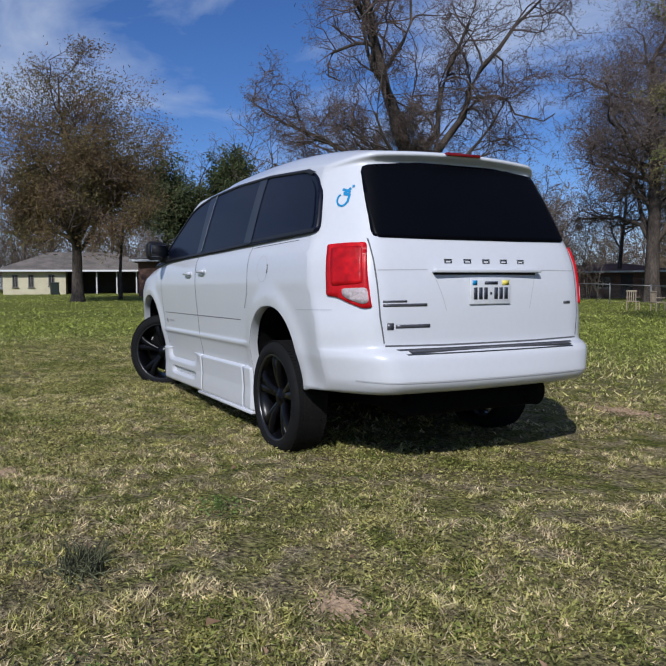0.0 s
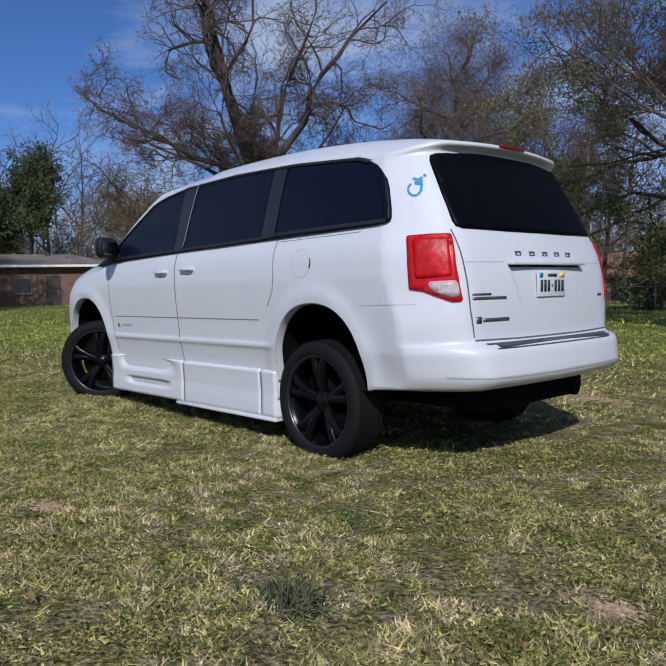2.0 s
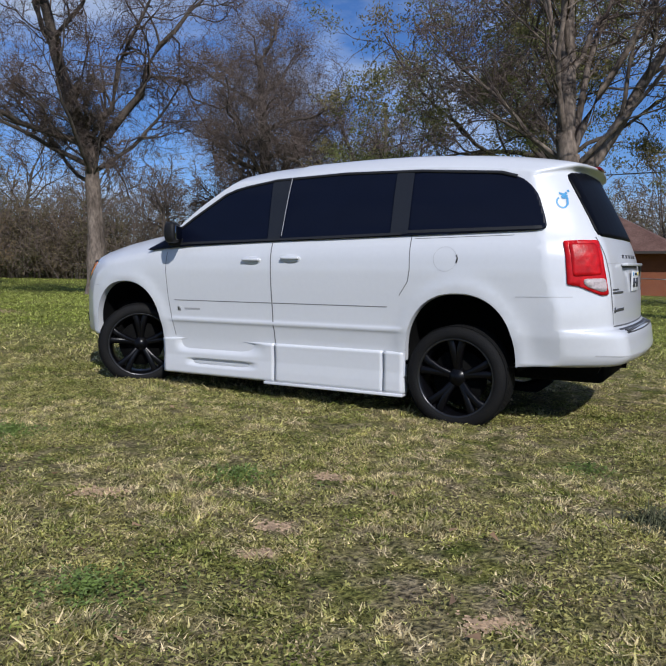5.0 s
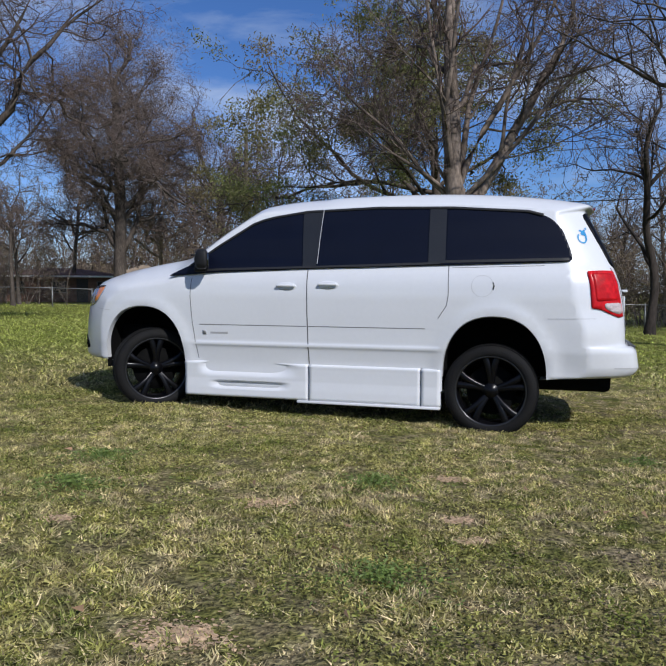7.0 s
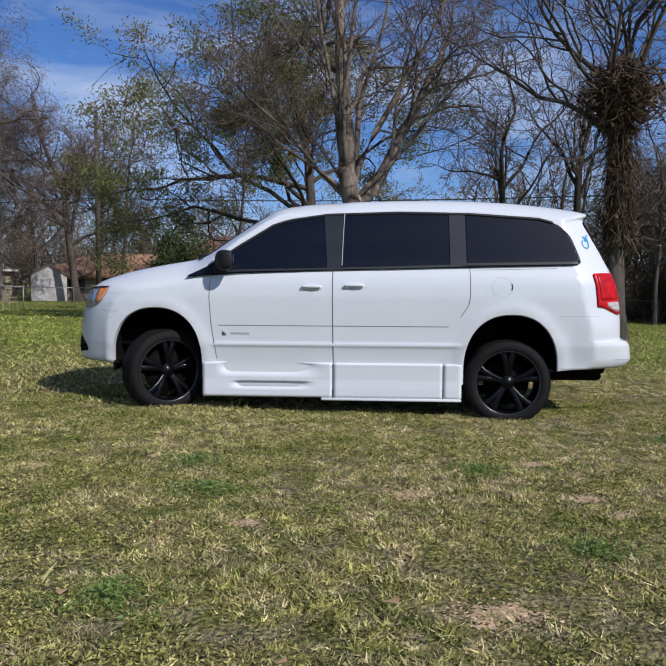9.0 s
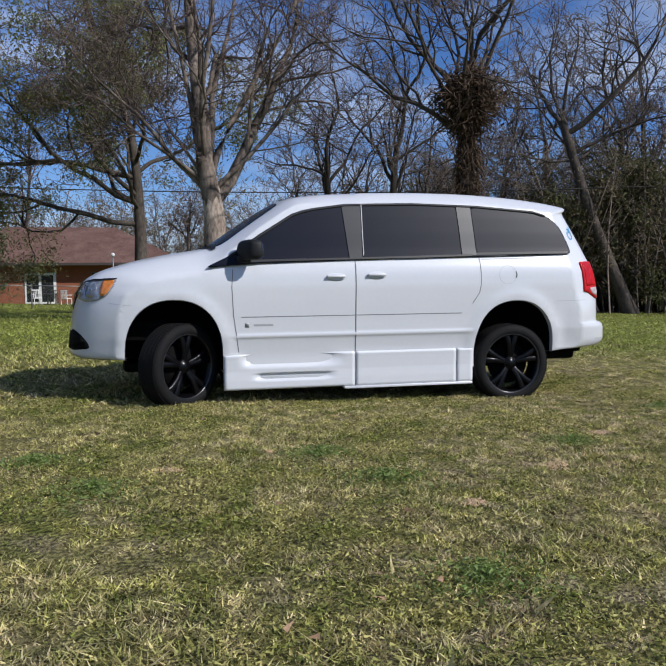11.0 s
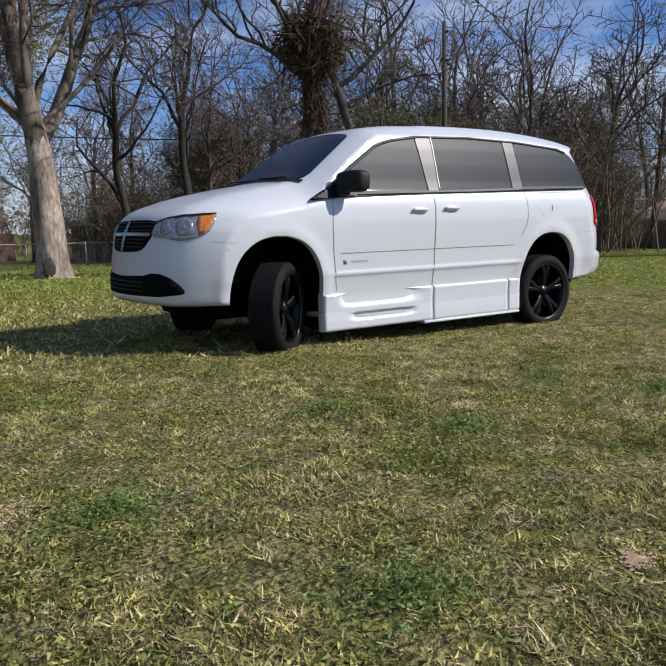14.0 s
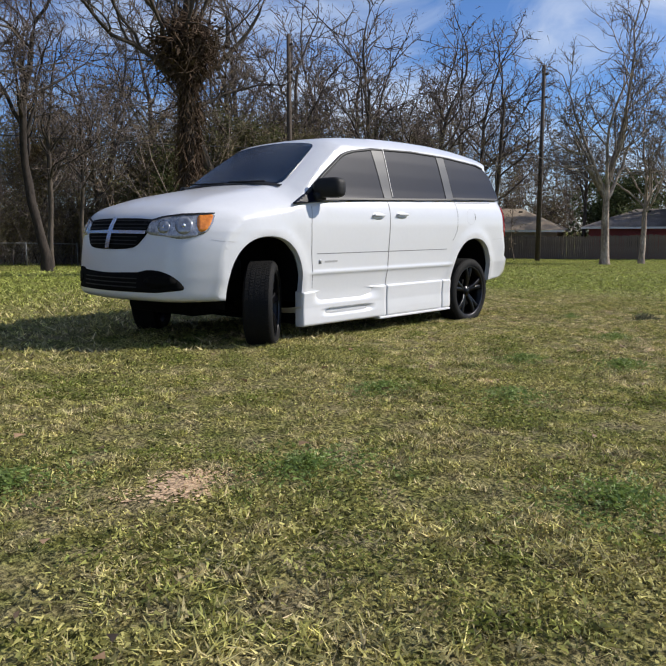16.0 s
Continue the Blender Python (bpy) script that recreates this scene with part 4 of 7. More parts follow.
def skirt_panel(name, x0, x1, side, label, pocket=False):
    """A lowered-floor side skirt with a rolled top and a kicked-out foot; pocket: with the moulded step pocket."""
    bm = bmesh.new()
    rows = [(0.175, 0.945), (0.19, 0.957), (0.26, 0.957), (0.34, 0.953), (0.40, 0.956), (0.45, 0.959), (0.480, 0.962), (0.493, 0.957), (0.497, 0.935)]
    xs = np.arange(x0, x1 + 1e-6, (x1 - x0) / max(2, round((x1 - x0) / 0.03)))
    grid = []
    for x in xs:
        col = []
        for z in np.linspace(0.175, 0.497, 36):
            y = float(np.interp(z, [r[0] for r in rows], [r[1] for r in rows]))
            if pocket:
                span = smooth_step((x - 0.42) / 0.16) * smooth_step((1.46 - x) / 0.36)
                y -= 0.060 * span * smooth_step((z - 0.36) / 0.10) * smooth_step((0.497 - z) / 0.020)
                slot = smooth_step((x - 0.54) / 0.16) * smooth_step((1.34 - x) / 0.22)
                y -= 0.050 * slot * smooth_step((z - 0.25) / 0.035) * smooth_step((0.325 - z) / 0.018)
            col.append(bm.verts.new((x, side * y, z)))
        col.insert(0, bm.verts.new((x, side * 0.86, 0.178)))
        grid.append(col)
    for a, b in zip(grid, grid[1:]):
        for i in range(len(a) - 1):
            bm.faces.new((a[i], b[i], b[i + 1], a[i + 1]))
    for col in (grid[0], grid[-1]):
        back = [bm.verts.new((v.co.x, side * 0.86, v.co.z)) for v in col]
        for i in range(len(col) - 1):
            bm.faces.new((col[i], col[i + 1], back[i + 1], back[i]))
    bmesh.ops.remove_doubles(bm, verts=bm.verts, dist=0.0005)
    bmesh.ops.recalc_face_normals(bm, faces=bm.faces)
    ob = part(name, bm, M_PAINT, van, label)
    return ob


for side in (-1, 1):
    front = skirt_panel("side_skirt", 0.295, 1.500, side, "white front side skirt with a moulded step pocket", True)
    skirt_panel("side_skirt", 1.513, 2.503, side, "white side skirt under the sliding door")
    skirt_panel("skirt_end_cap", 2.513, 2.675, side, "white skirt end cap before the rear wheel")
    bm = box((1.40, min(side * 0.86, side * 0.962), 0.150), (2.675, max(side * 0.86, side * 0.962), 0.174), 0.006)
    part("skirt_foot_rail", bm, M_PAINT, van, "white rail along the foot of the skirt")
    bm = box((0.70, min(side * 0.885, side * 0.917), 0.285), (1.14, max(side * 0.885, side * 0.917), 0.305), 0.004)
    part("step_tread", bm, M_BADGE, front, "grey tread strip in the step pocket")

# windshield, seen along a slope
WS = soft_corners([(-0.72, 0.02), (-0.4, -0.01), (0.4, -0.01), (0.72, 0.02), (0.66, 0.40), (0.59, 0.70), (0.55, 0.765), (0.3, 0.79), (-0.3, 0.79), (-0.55, 0.765), (-0.59, 0.70), (-0.66, 0.40)], 2)
WS_UP = Vector((0.83, 0, 0.557)).normalized()
WS_OUT = Vector((-0.557, 0, 0.83)).normalized()


def screen_place(u, v):
    return Vector((0.20, u, 1.48)) + WS_UP * v + WS_OUT * 1.2


patch("windshield", WS, screen_place, -WS_OUT, 0.005, M_SCREEN, van, "dark blue-tinted windshield reflecting the sky", 0.06)
bm = bmesh.new()
strip_on([(-0.74, 0.012), (-0.4, -0.025), (0.4, -0.025), (0.74, 0.012)], 0.05, screen_place, -WS_OUT, 0.008, bm)
cowl = part("cowl", bm, M_PLASTIC, van, "black plastic cowl under the windshield")
for y0, y1 in ((-0.60, -0.06), (-0.03, 0.53)):
    bm = bmesh.new()
    a, b = screen_place(y0, -0.012) - WS_OUT * 1.18, screen_place(y1, 0.016) - WS_OUT * 1.18
    bmesh.ops.create_cone(bm, cap_ends=True, segments=8, radius1=0.010, radius2=0.006, depth=(b - a).length,
                          matrix=Matrix.Translation((a + b) / 2) @ (b - a).to_track_quat("Z", "Y").to_matrix().to_4x4())
    part("wiper", bm, M_PLASTIC, cowl)

# rear glass, tailgate
RG = snipped([(-0.732, 1.352), (-0.3, 1.345), (0.3, 1.345), (0.732, 1.352), (0.705, 1.58), (0.670, 1.79), (0.3, 1.828), (-0.3, 1.828), (-0.670, 1.79), (-0.705, 1.58)], 0.04)
patch("rear_window", RG, rear_place, (-1, 0, 0), 0.008, M_REARGLASS, van, "large black tinted rear window", 0.03)


def rear_strip(name, points, width, mat, parent, offset=0.0015, label=""):
    return part(name, strip_on(points, width, rear_place, (-1, 0, 0), offset, bmesh.new()), mat, parent, label)


for s in (-1, 1):
    rear_strip("tailgate_gap", [(s * 0.755, 1.345), (s * 0.752, 1.15), (s * 0.745, 0.90), (s * 0.725, 0.752)], 0.008, M_SEAM, van)
    # the crease's shade, painted as a thin grey strip
    rear_strip("tailgate_crease_shade", [(s * 0.74, 1.165), (s * 0.42, 1.168)], 0.005, M_SHADE_GAP, van)
rear_strip("tailgate_gap", [(-0.72, 0.738), (-0.35, 0.732), (0.35, 0.732), (0.72, 0.738)], 0.010, M_SEAM, van)
tread = patch("bumper_tread", [(-0.62, 0.687), (0.62, 0.687), (0.66, 0.716), (-0.66, 0.716)], lambda u, v: (5.2, u, v), (-1, 0, 0), 0.004, M_TREAD, van, "grey-black ribbed bumper step pad", 0.03, 0.004)
for k in range(4):
    bm = box((4.178 + 0.014 * k, -0.60, 0.700), (4.186 + 0.014 * k, 0.60, 0.716 - 0.002 * k), 0.002)
    part("tread_rib", bm, M_BADGE, tread)
# grey strip painted for the shade under the bumper's ridge
bm = bmesh.new()
for s in (-1, 1):
    strip_on([(0.0, 0.535), (s * 0.4, 0.535), (s * 0.75, 0.54), (s * 0.86, 0.545)], 0.008, rear_place, (-1, 0, 0), 0.003, bm, 0.015)
part("bumper_crease_shade", bm, M_SHADE_GAP, van)

# plate niche, handle and plate
for s in (-1, 1):
    # grey lines stand for shading along the niche's edges
    rear_strip("niche_crease_shade", [(s * 0.385, 1.145), (s * 0.34, 1.02), (s * 0.315, 0.93)], 0.004, M_SHADE_GAP, van)
bm = box((4.128, -0.40, 1.150), (4.170, 0.40, 1.172), 0.006)
part("tailgate_grip", bm, M_PAINT, van, "white tailgate grip over the plate")
rear_strip("grip_gap", [(-0.385, 1.144), (0.385, 1.144)], 0.014, M_PLASTIC, van, 0.004)
plate_x = 4.172
bm = box((plate_x - 0.012, -0.155, 0.962), (plate_x, 0.150, 1.114), 0.004)
plate = part("licence_plate", bm, M_PLATE, van, "white licence plate with dark bars")
for k in range(7):
    y = -0.130 + k * 0.0385
    if k == 3:
        part("plate_bar", box((plate_x, y + 0.006, 1.02), (plate_x + 0.002, y + 0.020, 1.034)), M_INK, plate)
    else:
        part("plate_bar", box((plate_x, y, 0.992), (plate_x + 0.002, y + 0.026, 1.062)), M_INK, plate)
part("plate_bar", box((plate_x, -0.05, 1.080), (plate_x + 0.002, 0.05, 1.098)), M_INK, plate)
part("plate_sticker", box((plate_x, 0.085, 1.076), (plate_x + 0.002, 0.135, 1.104)), M_YELLOWTAG, plate, "yellow sticker")
part("plate_sticker", box((plate_x, -0.140, 1.076), (plate_x + 0.002, -0.105, 1.104)), M_DECAL, plate, "small blue emblem")
# raised emblem pieces and model bars, left unlettered
for k in range(5):
    y = -0.275 + k * 0.1375
    bm = bmesh.new()
    at, _ = on_skin(rear_place(y, 1.218), (-1, 0, 0), 0.004)
    for lo, hi in (((-0.025, 0.008), (0.025, 0.012)), ((-0.025, -0.012), (0.025, -0.008)), ((-0.025, -0.012), (-0.019, 0.012)), ((0.019, -0.012), (0.025, 0.012))):
        box((at.x - 0.006, y + lo[0], 1.218 + lo[1]), (at.x + 0.003, y + hi[0], 1.218 + hi[1]), 0.0, bm)
    part("emblem_piece", bm, M_BADGE, van, "small dark chrome emblem piece")


def rear_bars(name, rows, mat, label):
    first = None
    for y0, y1, z0, z1 in rows:
        ob = patch(name if first is None else "bar", [(y0, z0), (y1, z0), (y1, z1), (y0, z1)], rear_place, (-1, 0, 0), 0.003, mat, first or van, label if first is None else "", 0.05, 0.001)
        first = first or ob


rear_bars("model_badge", [(-0.725, -0.445, 0.958, 0.974), (-0.725, -0.575, 0.982, 0.993)], M_BADGE, "dark model badge of plain bars")
rear_bars("dealer_badge", [(-0.705, -0.665, 0.828, 0.866), (-0.652, -0.43, 0.836, 0.856)], M_BADGE, "grey converter's badge of a square and a bar")
rear_bars("small_badge", [(0.62, 0.68, 0.955, 0.972)], M_BADGE, "small dark badge")
bm = box((3.868, -0.13, 1.872), (3.908, 0.13, 1.893), 0.005)
part("brake_light", bm, M_REDDARK, van, "red high brake light in the spoiler")

# tail lights round the corner
DIAG = 1 / math.sqrt(2)
TL = snipped([(2.058, 1.312), (2.18, 1.318), (2.296, 1.318), (2.315, 1.15), (2.345, 0.955), (2.295, 0.950), (2.20, 0.985), (2.14, 1.012), (2.066, 1.022), (2.060, 1.15)], 0.012)
TL_LAMP = snipped([(2.165, 1.062), (2.318, 1.066), (2.332, 0.985), (2.295, 0.972), (2.215, 0.998), (2.172, 1.020)], 0.02)
TL_INNER = snipped([(2.085, 1.295), (2.275, 1.298), (2.295, 1.09), (2.10, 1.075)], 0.02)
HL = soft_corners([(-0.345, 1.120), (-0.24, 1.150), (-0.08, 1.172), (0.185, 1.182), (0.165, 1.10), (0.125, 1.035), (0.0, 0.990), (-0.10, 0.980), (-0.20, 1.000), (-0.385, 1.020)], 1)
HL_AMBER = soft_corners([(0.045, 1.170), (0.172, 1.176), (0.150, 1.10), (0.115, 1.045), (0.06, 1.03), (0.04, 1.09)], 2)
for side in (-1, 1):
    def tail_place(u, v, side=side):
        # u runs along the diagonal of the rear corner
        return (u * DIAG + 5.0 * DIAG, side * (-(u * DIAG) + 5.0 * DIAG), v)
    tail_way = (-DIAG, -side * DIAG, 0)
    lamp = patch("tail_light", TL, tail_place, tail_way, 0.012, M_RED, van, "red wrap-round tail light with a clear lower lens", 0.03, 0.012)
    patch("reflector_lens", TL_INNER, tail_place, tail_way, 0.014, M_REDFACET, lamp, "faceted red inner lens", 0.03, 0.002)
    patch("reverse_lens", TL_LAMP, tail_place, tail_way, 0.016, M_REVERSE, lamp, "clear reverse light lens", 0.03, 0.002)

    def head_place(u, v, side=side):
        return (u * DIAG - 3.0 * DIAG, side * (u * DIAG + 3.0 * DIAG), v)
    head_way = (DIAG, -side * DIAG, 0)
    lamp = patch("headlight", HL, head_place, head_way, 0.008, M_CLEAR, van, "clear headlight with an amber corner", 0.03, 0.010)
    patch("turn_signal_lens", HL_AMBER, head_place, head_way, 0.011, M_AMBER, lamp, "amber turn signal lens", 0.03, 0.002)
    part("lamp_brow", strip_on([(-0.36, 1.118), (-0.24, 1.148), (-0.08, 1.169), (0.175, 1.178)], 0.014, head_place, head_way, 0.013, bmesh.new()), M_PLASTIC, lamp, "dark upper edge")
    for cu, cv, r in ((-0.06, 1.085, 0.070), (-0.225, 1.075, 0.052)):
        bowl = [(cu + r * math.cos(a), cv + r * math.sin(a)) for a in np.linspace(0, 2 * math.pi, 21)[:-1]]
        patch("reflector_bowl", bowl, head_place, head_way, 0.011, M_LAMPDARK, lamp, "grey reflector bowl", 0.03, 0.002)
        eye = [(cu + 0.2 * r * math.cos(a), cv + 0.2 * r * math.sin(a)) for a in np.linspace(0, 2 * math.pi, 15)[:-1]]
        patch("bulb_cover", eye, head_place, head_way, 0.016, M_CHROME, lamp, "chrome bulb cover", 0.02, 0.002)

# front: grille, intake
def front_place(u, v):
    return (-4.0, u, v)


GRILLE = soft_corners([(-0.50, 1.135), (-0.25, 1.150), (0.25, 1.150), (0.50, 1.135), (0.455, 1.02), (0.36, 0.915), (0.2, 0.895), (-0.2, 0.895), (-0.36, 0.915), (-0.455, 1.02)], 1)
grille = patch("grille", GRILLE, front_place, (1, 0, 0), 0.004, M_UNDER, van, "black grille with a chrome cross", 0.04, 0.004)
for pts, w in (([(-0.45, 1.03), (0.0, 1.035), (0.45, 1.03)], 0.026), ([(0.0, 0.90), (0.0, 1.145)], 0.062)):
    part("grille_cross", strip_on(pts, w, front_place, (1, 0, 0), 0.022, bmesh.new()), M_CHROME, grille, "chrome grille cross bar")
for z in (0.935, 0.965, 0.995, 1.065, 1.095, 1.125):
    k = 0.36 if z < 1.0 else 0.44
    part("grille_slat", strip_on([(-k, z), (0, z + 0.004), (k, z)], 0.008, front_place, (1, 0, 0), 0.010, bmesh.new()), M_PLASTIC, grille)
INTAKE = snipped([(-0.775, 0.572), (-0.60, 0.550), (0.60, 0.550), (0.775, 0.572), (0.755, 0.635), (0.70, 0.695), (0.62, 0.728), (0.50, 0.735), (0.40, 0.712), (0.0, 0.700), (-0.40, 0.712), (-0.50, 0.735), (-0.62, 0.728), (-0.70, 0.695), (-0.755, 0.635)], 0.03)
intake = patch("lower_intake", INTAKE, front_place, (1, 0, 0), 0.003, M_UNDER, van, "black lower air intake", 0.04, 0.004)
for z in (0.59, 0.625, 0.66):
    part("intake_slat", strip_on([(-0.40, z), (0.40, z)], 0.010, front_place, (1, 0, 0), 0.008, bmesh.new()), M_PLASTIC, intake)
for s in (-1, 1):
    cover = [(s * (0.60 + 0.13 * math.cos(a)), 0.640 + 0.050 * math.sin(a)) for a in np.linspace(0, 2 * math.pi, 19)[:-1]]
    patch("fog_cover", cover, front_place, (1, 0, 0), 0.008, M_UNDER, intake, "black fog lamp cover", 0.04, 0.006)

# accessibility symbol: an open wheel and plain strokes
def tail_left(u, v):
    return (u * DIAG + 5.0 * DIAG, u * DIAG - 5.0 * DIAG, v)


tail_in = (-DIAG, DIAG, 0)
bm = strip_on([(2.112 + 0.034 * math.cos(a), 1.582 + 0.036 * math.sin(a)) for a in np.linspace(2.0, 5.9, 18)], 0.012, tail_left, tail_in, 0.003, bmesh.new(), 0.02)
for pts in ([(2.160, 1.652), (2.116, 1.618)], [(2.116, 1.618), (2.158, 1.611)], [(2.156, 1.614), (2.147, 1.566)], [(2.140, 1.636), (2.106, 1.648)], [(2.166, 1.662), (2.182, 1.664)], [(2.138, 1.634), (2.160, 1.626)]):
    strip_on(pts, 0.015, tail_left, tail_in, 0.0036, bm, 0.02)
part("accessibility_decal", bm, M_DECAL, van, "small blue wheelchair access decal")

# wheels
TYRE = [(0.282, -0.095), (0.288, -0.112), (0.304, -0.123), (0.326, -0.127), (0.352, -0.120), (0.370, -0.107), (0.380, -0.089), (0.382, -0.055), (0.3825, 0.0), (0.382, 0.055),
        (0.380, 0.089), (0.370, 0.107), (0.352, 0.120), (0.326, 0.127), (0.304, 0.123), (0.288, 0.112), (0.282, 0.095)]
RIM_SCALE = Matrix.Diagonal((1.17, 1.1, 1.17, 1.0))


def build_wheel(at, turn, face):
    """A wheel with its outer face towards -y before it is turned; face -1 puts the spokes outward on the driver's side."""
    wheel = new("wheel")
    wheel.parent = van
    wheel["label"] = "black wheel with split spokes"
    wheel.matrix_basis = Matrix.Translation(at) @ Matrix.Rotation(radians(turn), 4, "Z") @ Matrix.Rotation(0 if face == -1 else math.pi, 4, "Z")
    bm = lathe(TYRE, 72)
    bmesh.ops.recalc_face_normals(bm, faces=bm.faces)
    tyre = part("tyre", bm, M_RUBBER, wheel, "black road tyre with tread blocks")
    bm = bmesh.new()
    for row, (y, w) in enumerate(((-0.084, 0.029), (-0.046, 0.029), (0.0, 0.037), (0.046, 0.029), (0.084, 0.029))):
        for k in range(84):
            a = 2 * math.pi * (k + 0.5 * (row % 2)) / 84
            m = Matrix.Rotation(-a, 4, "Y") @ Matrix.Translation((0.3825, y, 0))
            bmesh.ops.create_cube(bm, size=1.0, matrix=m @ Matrix.Diagonal((0.004, w, 0.0245, 1)))
    part("tread", bm, M_RUBBER, tyre, smooth=False)
    bm = lathe([(0.252, -0.102), (0.256, -0.095), (0.244, -0.080), (0.230, -0.062), (0.222, 0.060), (0.242, 0.085)], 56)
    bmesh.ops.transform(bm, matrix=RIM_SCALE, verts=bm.verts)
    rim = part("rim", bm, M_RIM, wheel, "gloss black rim")
    bm = lathe([(0.253, -0.1025), (0.248, -0.1055), (0.240, -0.102), (0.237, -0.094)], 64)
    bmesh.ops.transform(bm, matrix=RIM_SCALE, verts=bm.verts)
    part("rim_lip", bm, M_LIPMETAL, rim, "worn bright rim lip")
    bm = bmesh.new()
    for k in range(5):
        for off in (-0.115, 0.115):
            a = 2 * math.pi * k / 5 + math.pi / 2
            m = Matrix.Rotation(-a, 4, "Y")
            lo, hi = off * 0.28, off * 1.55
            pts = []
            for r, s, y, w in ((0.045, lo, -0.062, 0.024), (0.12, off * 0.8, -0.084, 0.022), (0.20, off * 1.25, -0.092, 0.023), (0.242, hi, -0.086, 0.030)):
                c = Vector((r * math.cos(s), 0, r * math.sin(s)))
                t = Vector((-math.sin(s), 0, math.cos(s)))
                ring = [c + t * w + Vector((0, y + 0.010, 0)), c + t * w * 0.55 + Vector((0, y, 0)), c - t * w * 0.55 + Vector((0, y, 0)), c - t * w + Vector((0, y + 0.010, 0)), c - t * w + Vector((0, y + 0.035, 0)), c + t * w + Vector((0, y + 0.035, 0))]
                pts.append([bm.verts.new(m @ p) for p in ring])
            for p, q in zip(pts, pts[1:]):
                for i in range(6):
                    bm.faces.new((p[i], p[(i + 1) % 6], q[(i + 1) % 6], q[i]))
    bmesh.ops.recalc_face_normals(bm, faces=bm.faces)
    bmesh.ops.transform(bm, matrix=RIM_SCALE, verts=bm.verts)
    part("spokes", bm, M_RIM, rim, "five split black spokes")
    bm = lathe([(0.001, -0.078), (0.028, -0.077), (0.034, -0.070), (0.052, -0.064), (0.060, -0.050), (0.060, 0.02)], 28)
    bmesh.ops.transform(bm, matrix=RIM_SCALE, verts=bm.verts)
    part("hub_cap", bm, M_RIM, rim)
    for k in range(5):
        a = 2 * math.pi * (k + 0.5) / 5
        bm = lathe([(0.001, -0.070), (0.009, -0.069), (0.010, -0.050)], 8, None, Matrix.Translation((0.058 * math.cos(a), 0, 0.058 * math.sin(a))))
        part("lug_nut", bm, M_LIPMETAL, rim)
    # brake disc made oversize, a black backing to darken the gaps between spokes
    bm = lathe([(0.001, -0.01), (0.205, -0.01), (0.205, 0.015), (0.001, 0.015)], 36)
    part("brake_disc", bm, M_UNDER, wheel, "dark brake disc widened into a black backing behind the spokes")
    return wheel


STEER = 40.0
build_wheel((-0.09, -0.845, gz(-0.09, -0.85) + 0.336), STEER, -1)
build_wheel((-0.09, 0.845, gz(-0.09, 0.85) + 0.336), STEER, 1)
build_wheel((3.09, -0.845, gz(3.09, -0.85) + 0.336), 0, -1)
build_wheel((3.09, 0.845, gz(3.09, 0.85) + 0.336), 0, 1)

# wheel wells
for cx, cz, rx, rz in ARCHES:
    for side in (-1, 1):
        bm = bmesh.new()
        curve = [(x, max(z, 0.40)) for x, z in arch_curve(cx, cz, rx * 1.02, rz * 1.02, 20)[1:-1]]
        rows = [[bm.verts.new((x, side * y, z)) for x, z in curve] for y in (0.93 - 0.02, 0.62, 0.50)]
        for a, b in zip(rows, rows[1:]):
            for i in range(len(curve) - 1):
                bm.faces.new((a[i], a[i + 1], b[i + 1], b[i]))
        bm.faces.new(rows[-1])
        bmesh.ops.recalc_face_normals(bm, faces=bm.faces)
        part("wheel_well", bm, M_UNDER, van, "black wheel well liner")

# floor, axle, exhaust
bm = bmesh.new()
box((0.32, -0.86, 0.185), (2.66, 0.86, 0.30), 0.02, bm)
part("floor_pan", bm, M_UNDER, van, "black lowered floor pan")
bm = bmesh.new()
box((2.7, -0.5, 0.30), (4.05, 0.5, 0.46), 0.04, bm)
box((2.98, -0.74, 0.26), (3.14, 0.74, 0.40), 0.03, bm)
part("rear_axle", bm, M_UNDER, van, "black rear axle and tank")
bm = bmesh.new()
bmesh.ops.create_cone(bm, cap_ends=True, segments=20, radius1=0.085, radius2=0.085, depth=0.55, matrix=pose(3.80, 0.42, 0.39, 0, 90, 8))
part("exhaust", bm, M_UNDER, van, "dark exhaust silencer")
part("tow_bracket", prism([(3.72, 0.45), (4.05, 0.45), (4.02, 0.39), (3.92, 0.39)], -0.62, -0.54), M_UNDER, van, "black bracket under the bumper", smooth=False)
bm = bmesh.new()
box((-0.60, -0.50, 0.31), (0.34, 0.50, 0.50), 0.05, bm)
box((-0.14, -0.70, 0.36), (-0.02, 0.70, 0.44), 0.02, bm)
box((-0.62, -0.70, 0.62), (-0.20, -0.56, 0.80), 0.02, bm)
part("subframe", bm, M_UNDER, van, "black engine subframe and arms")

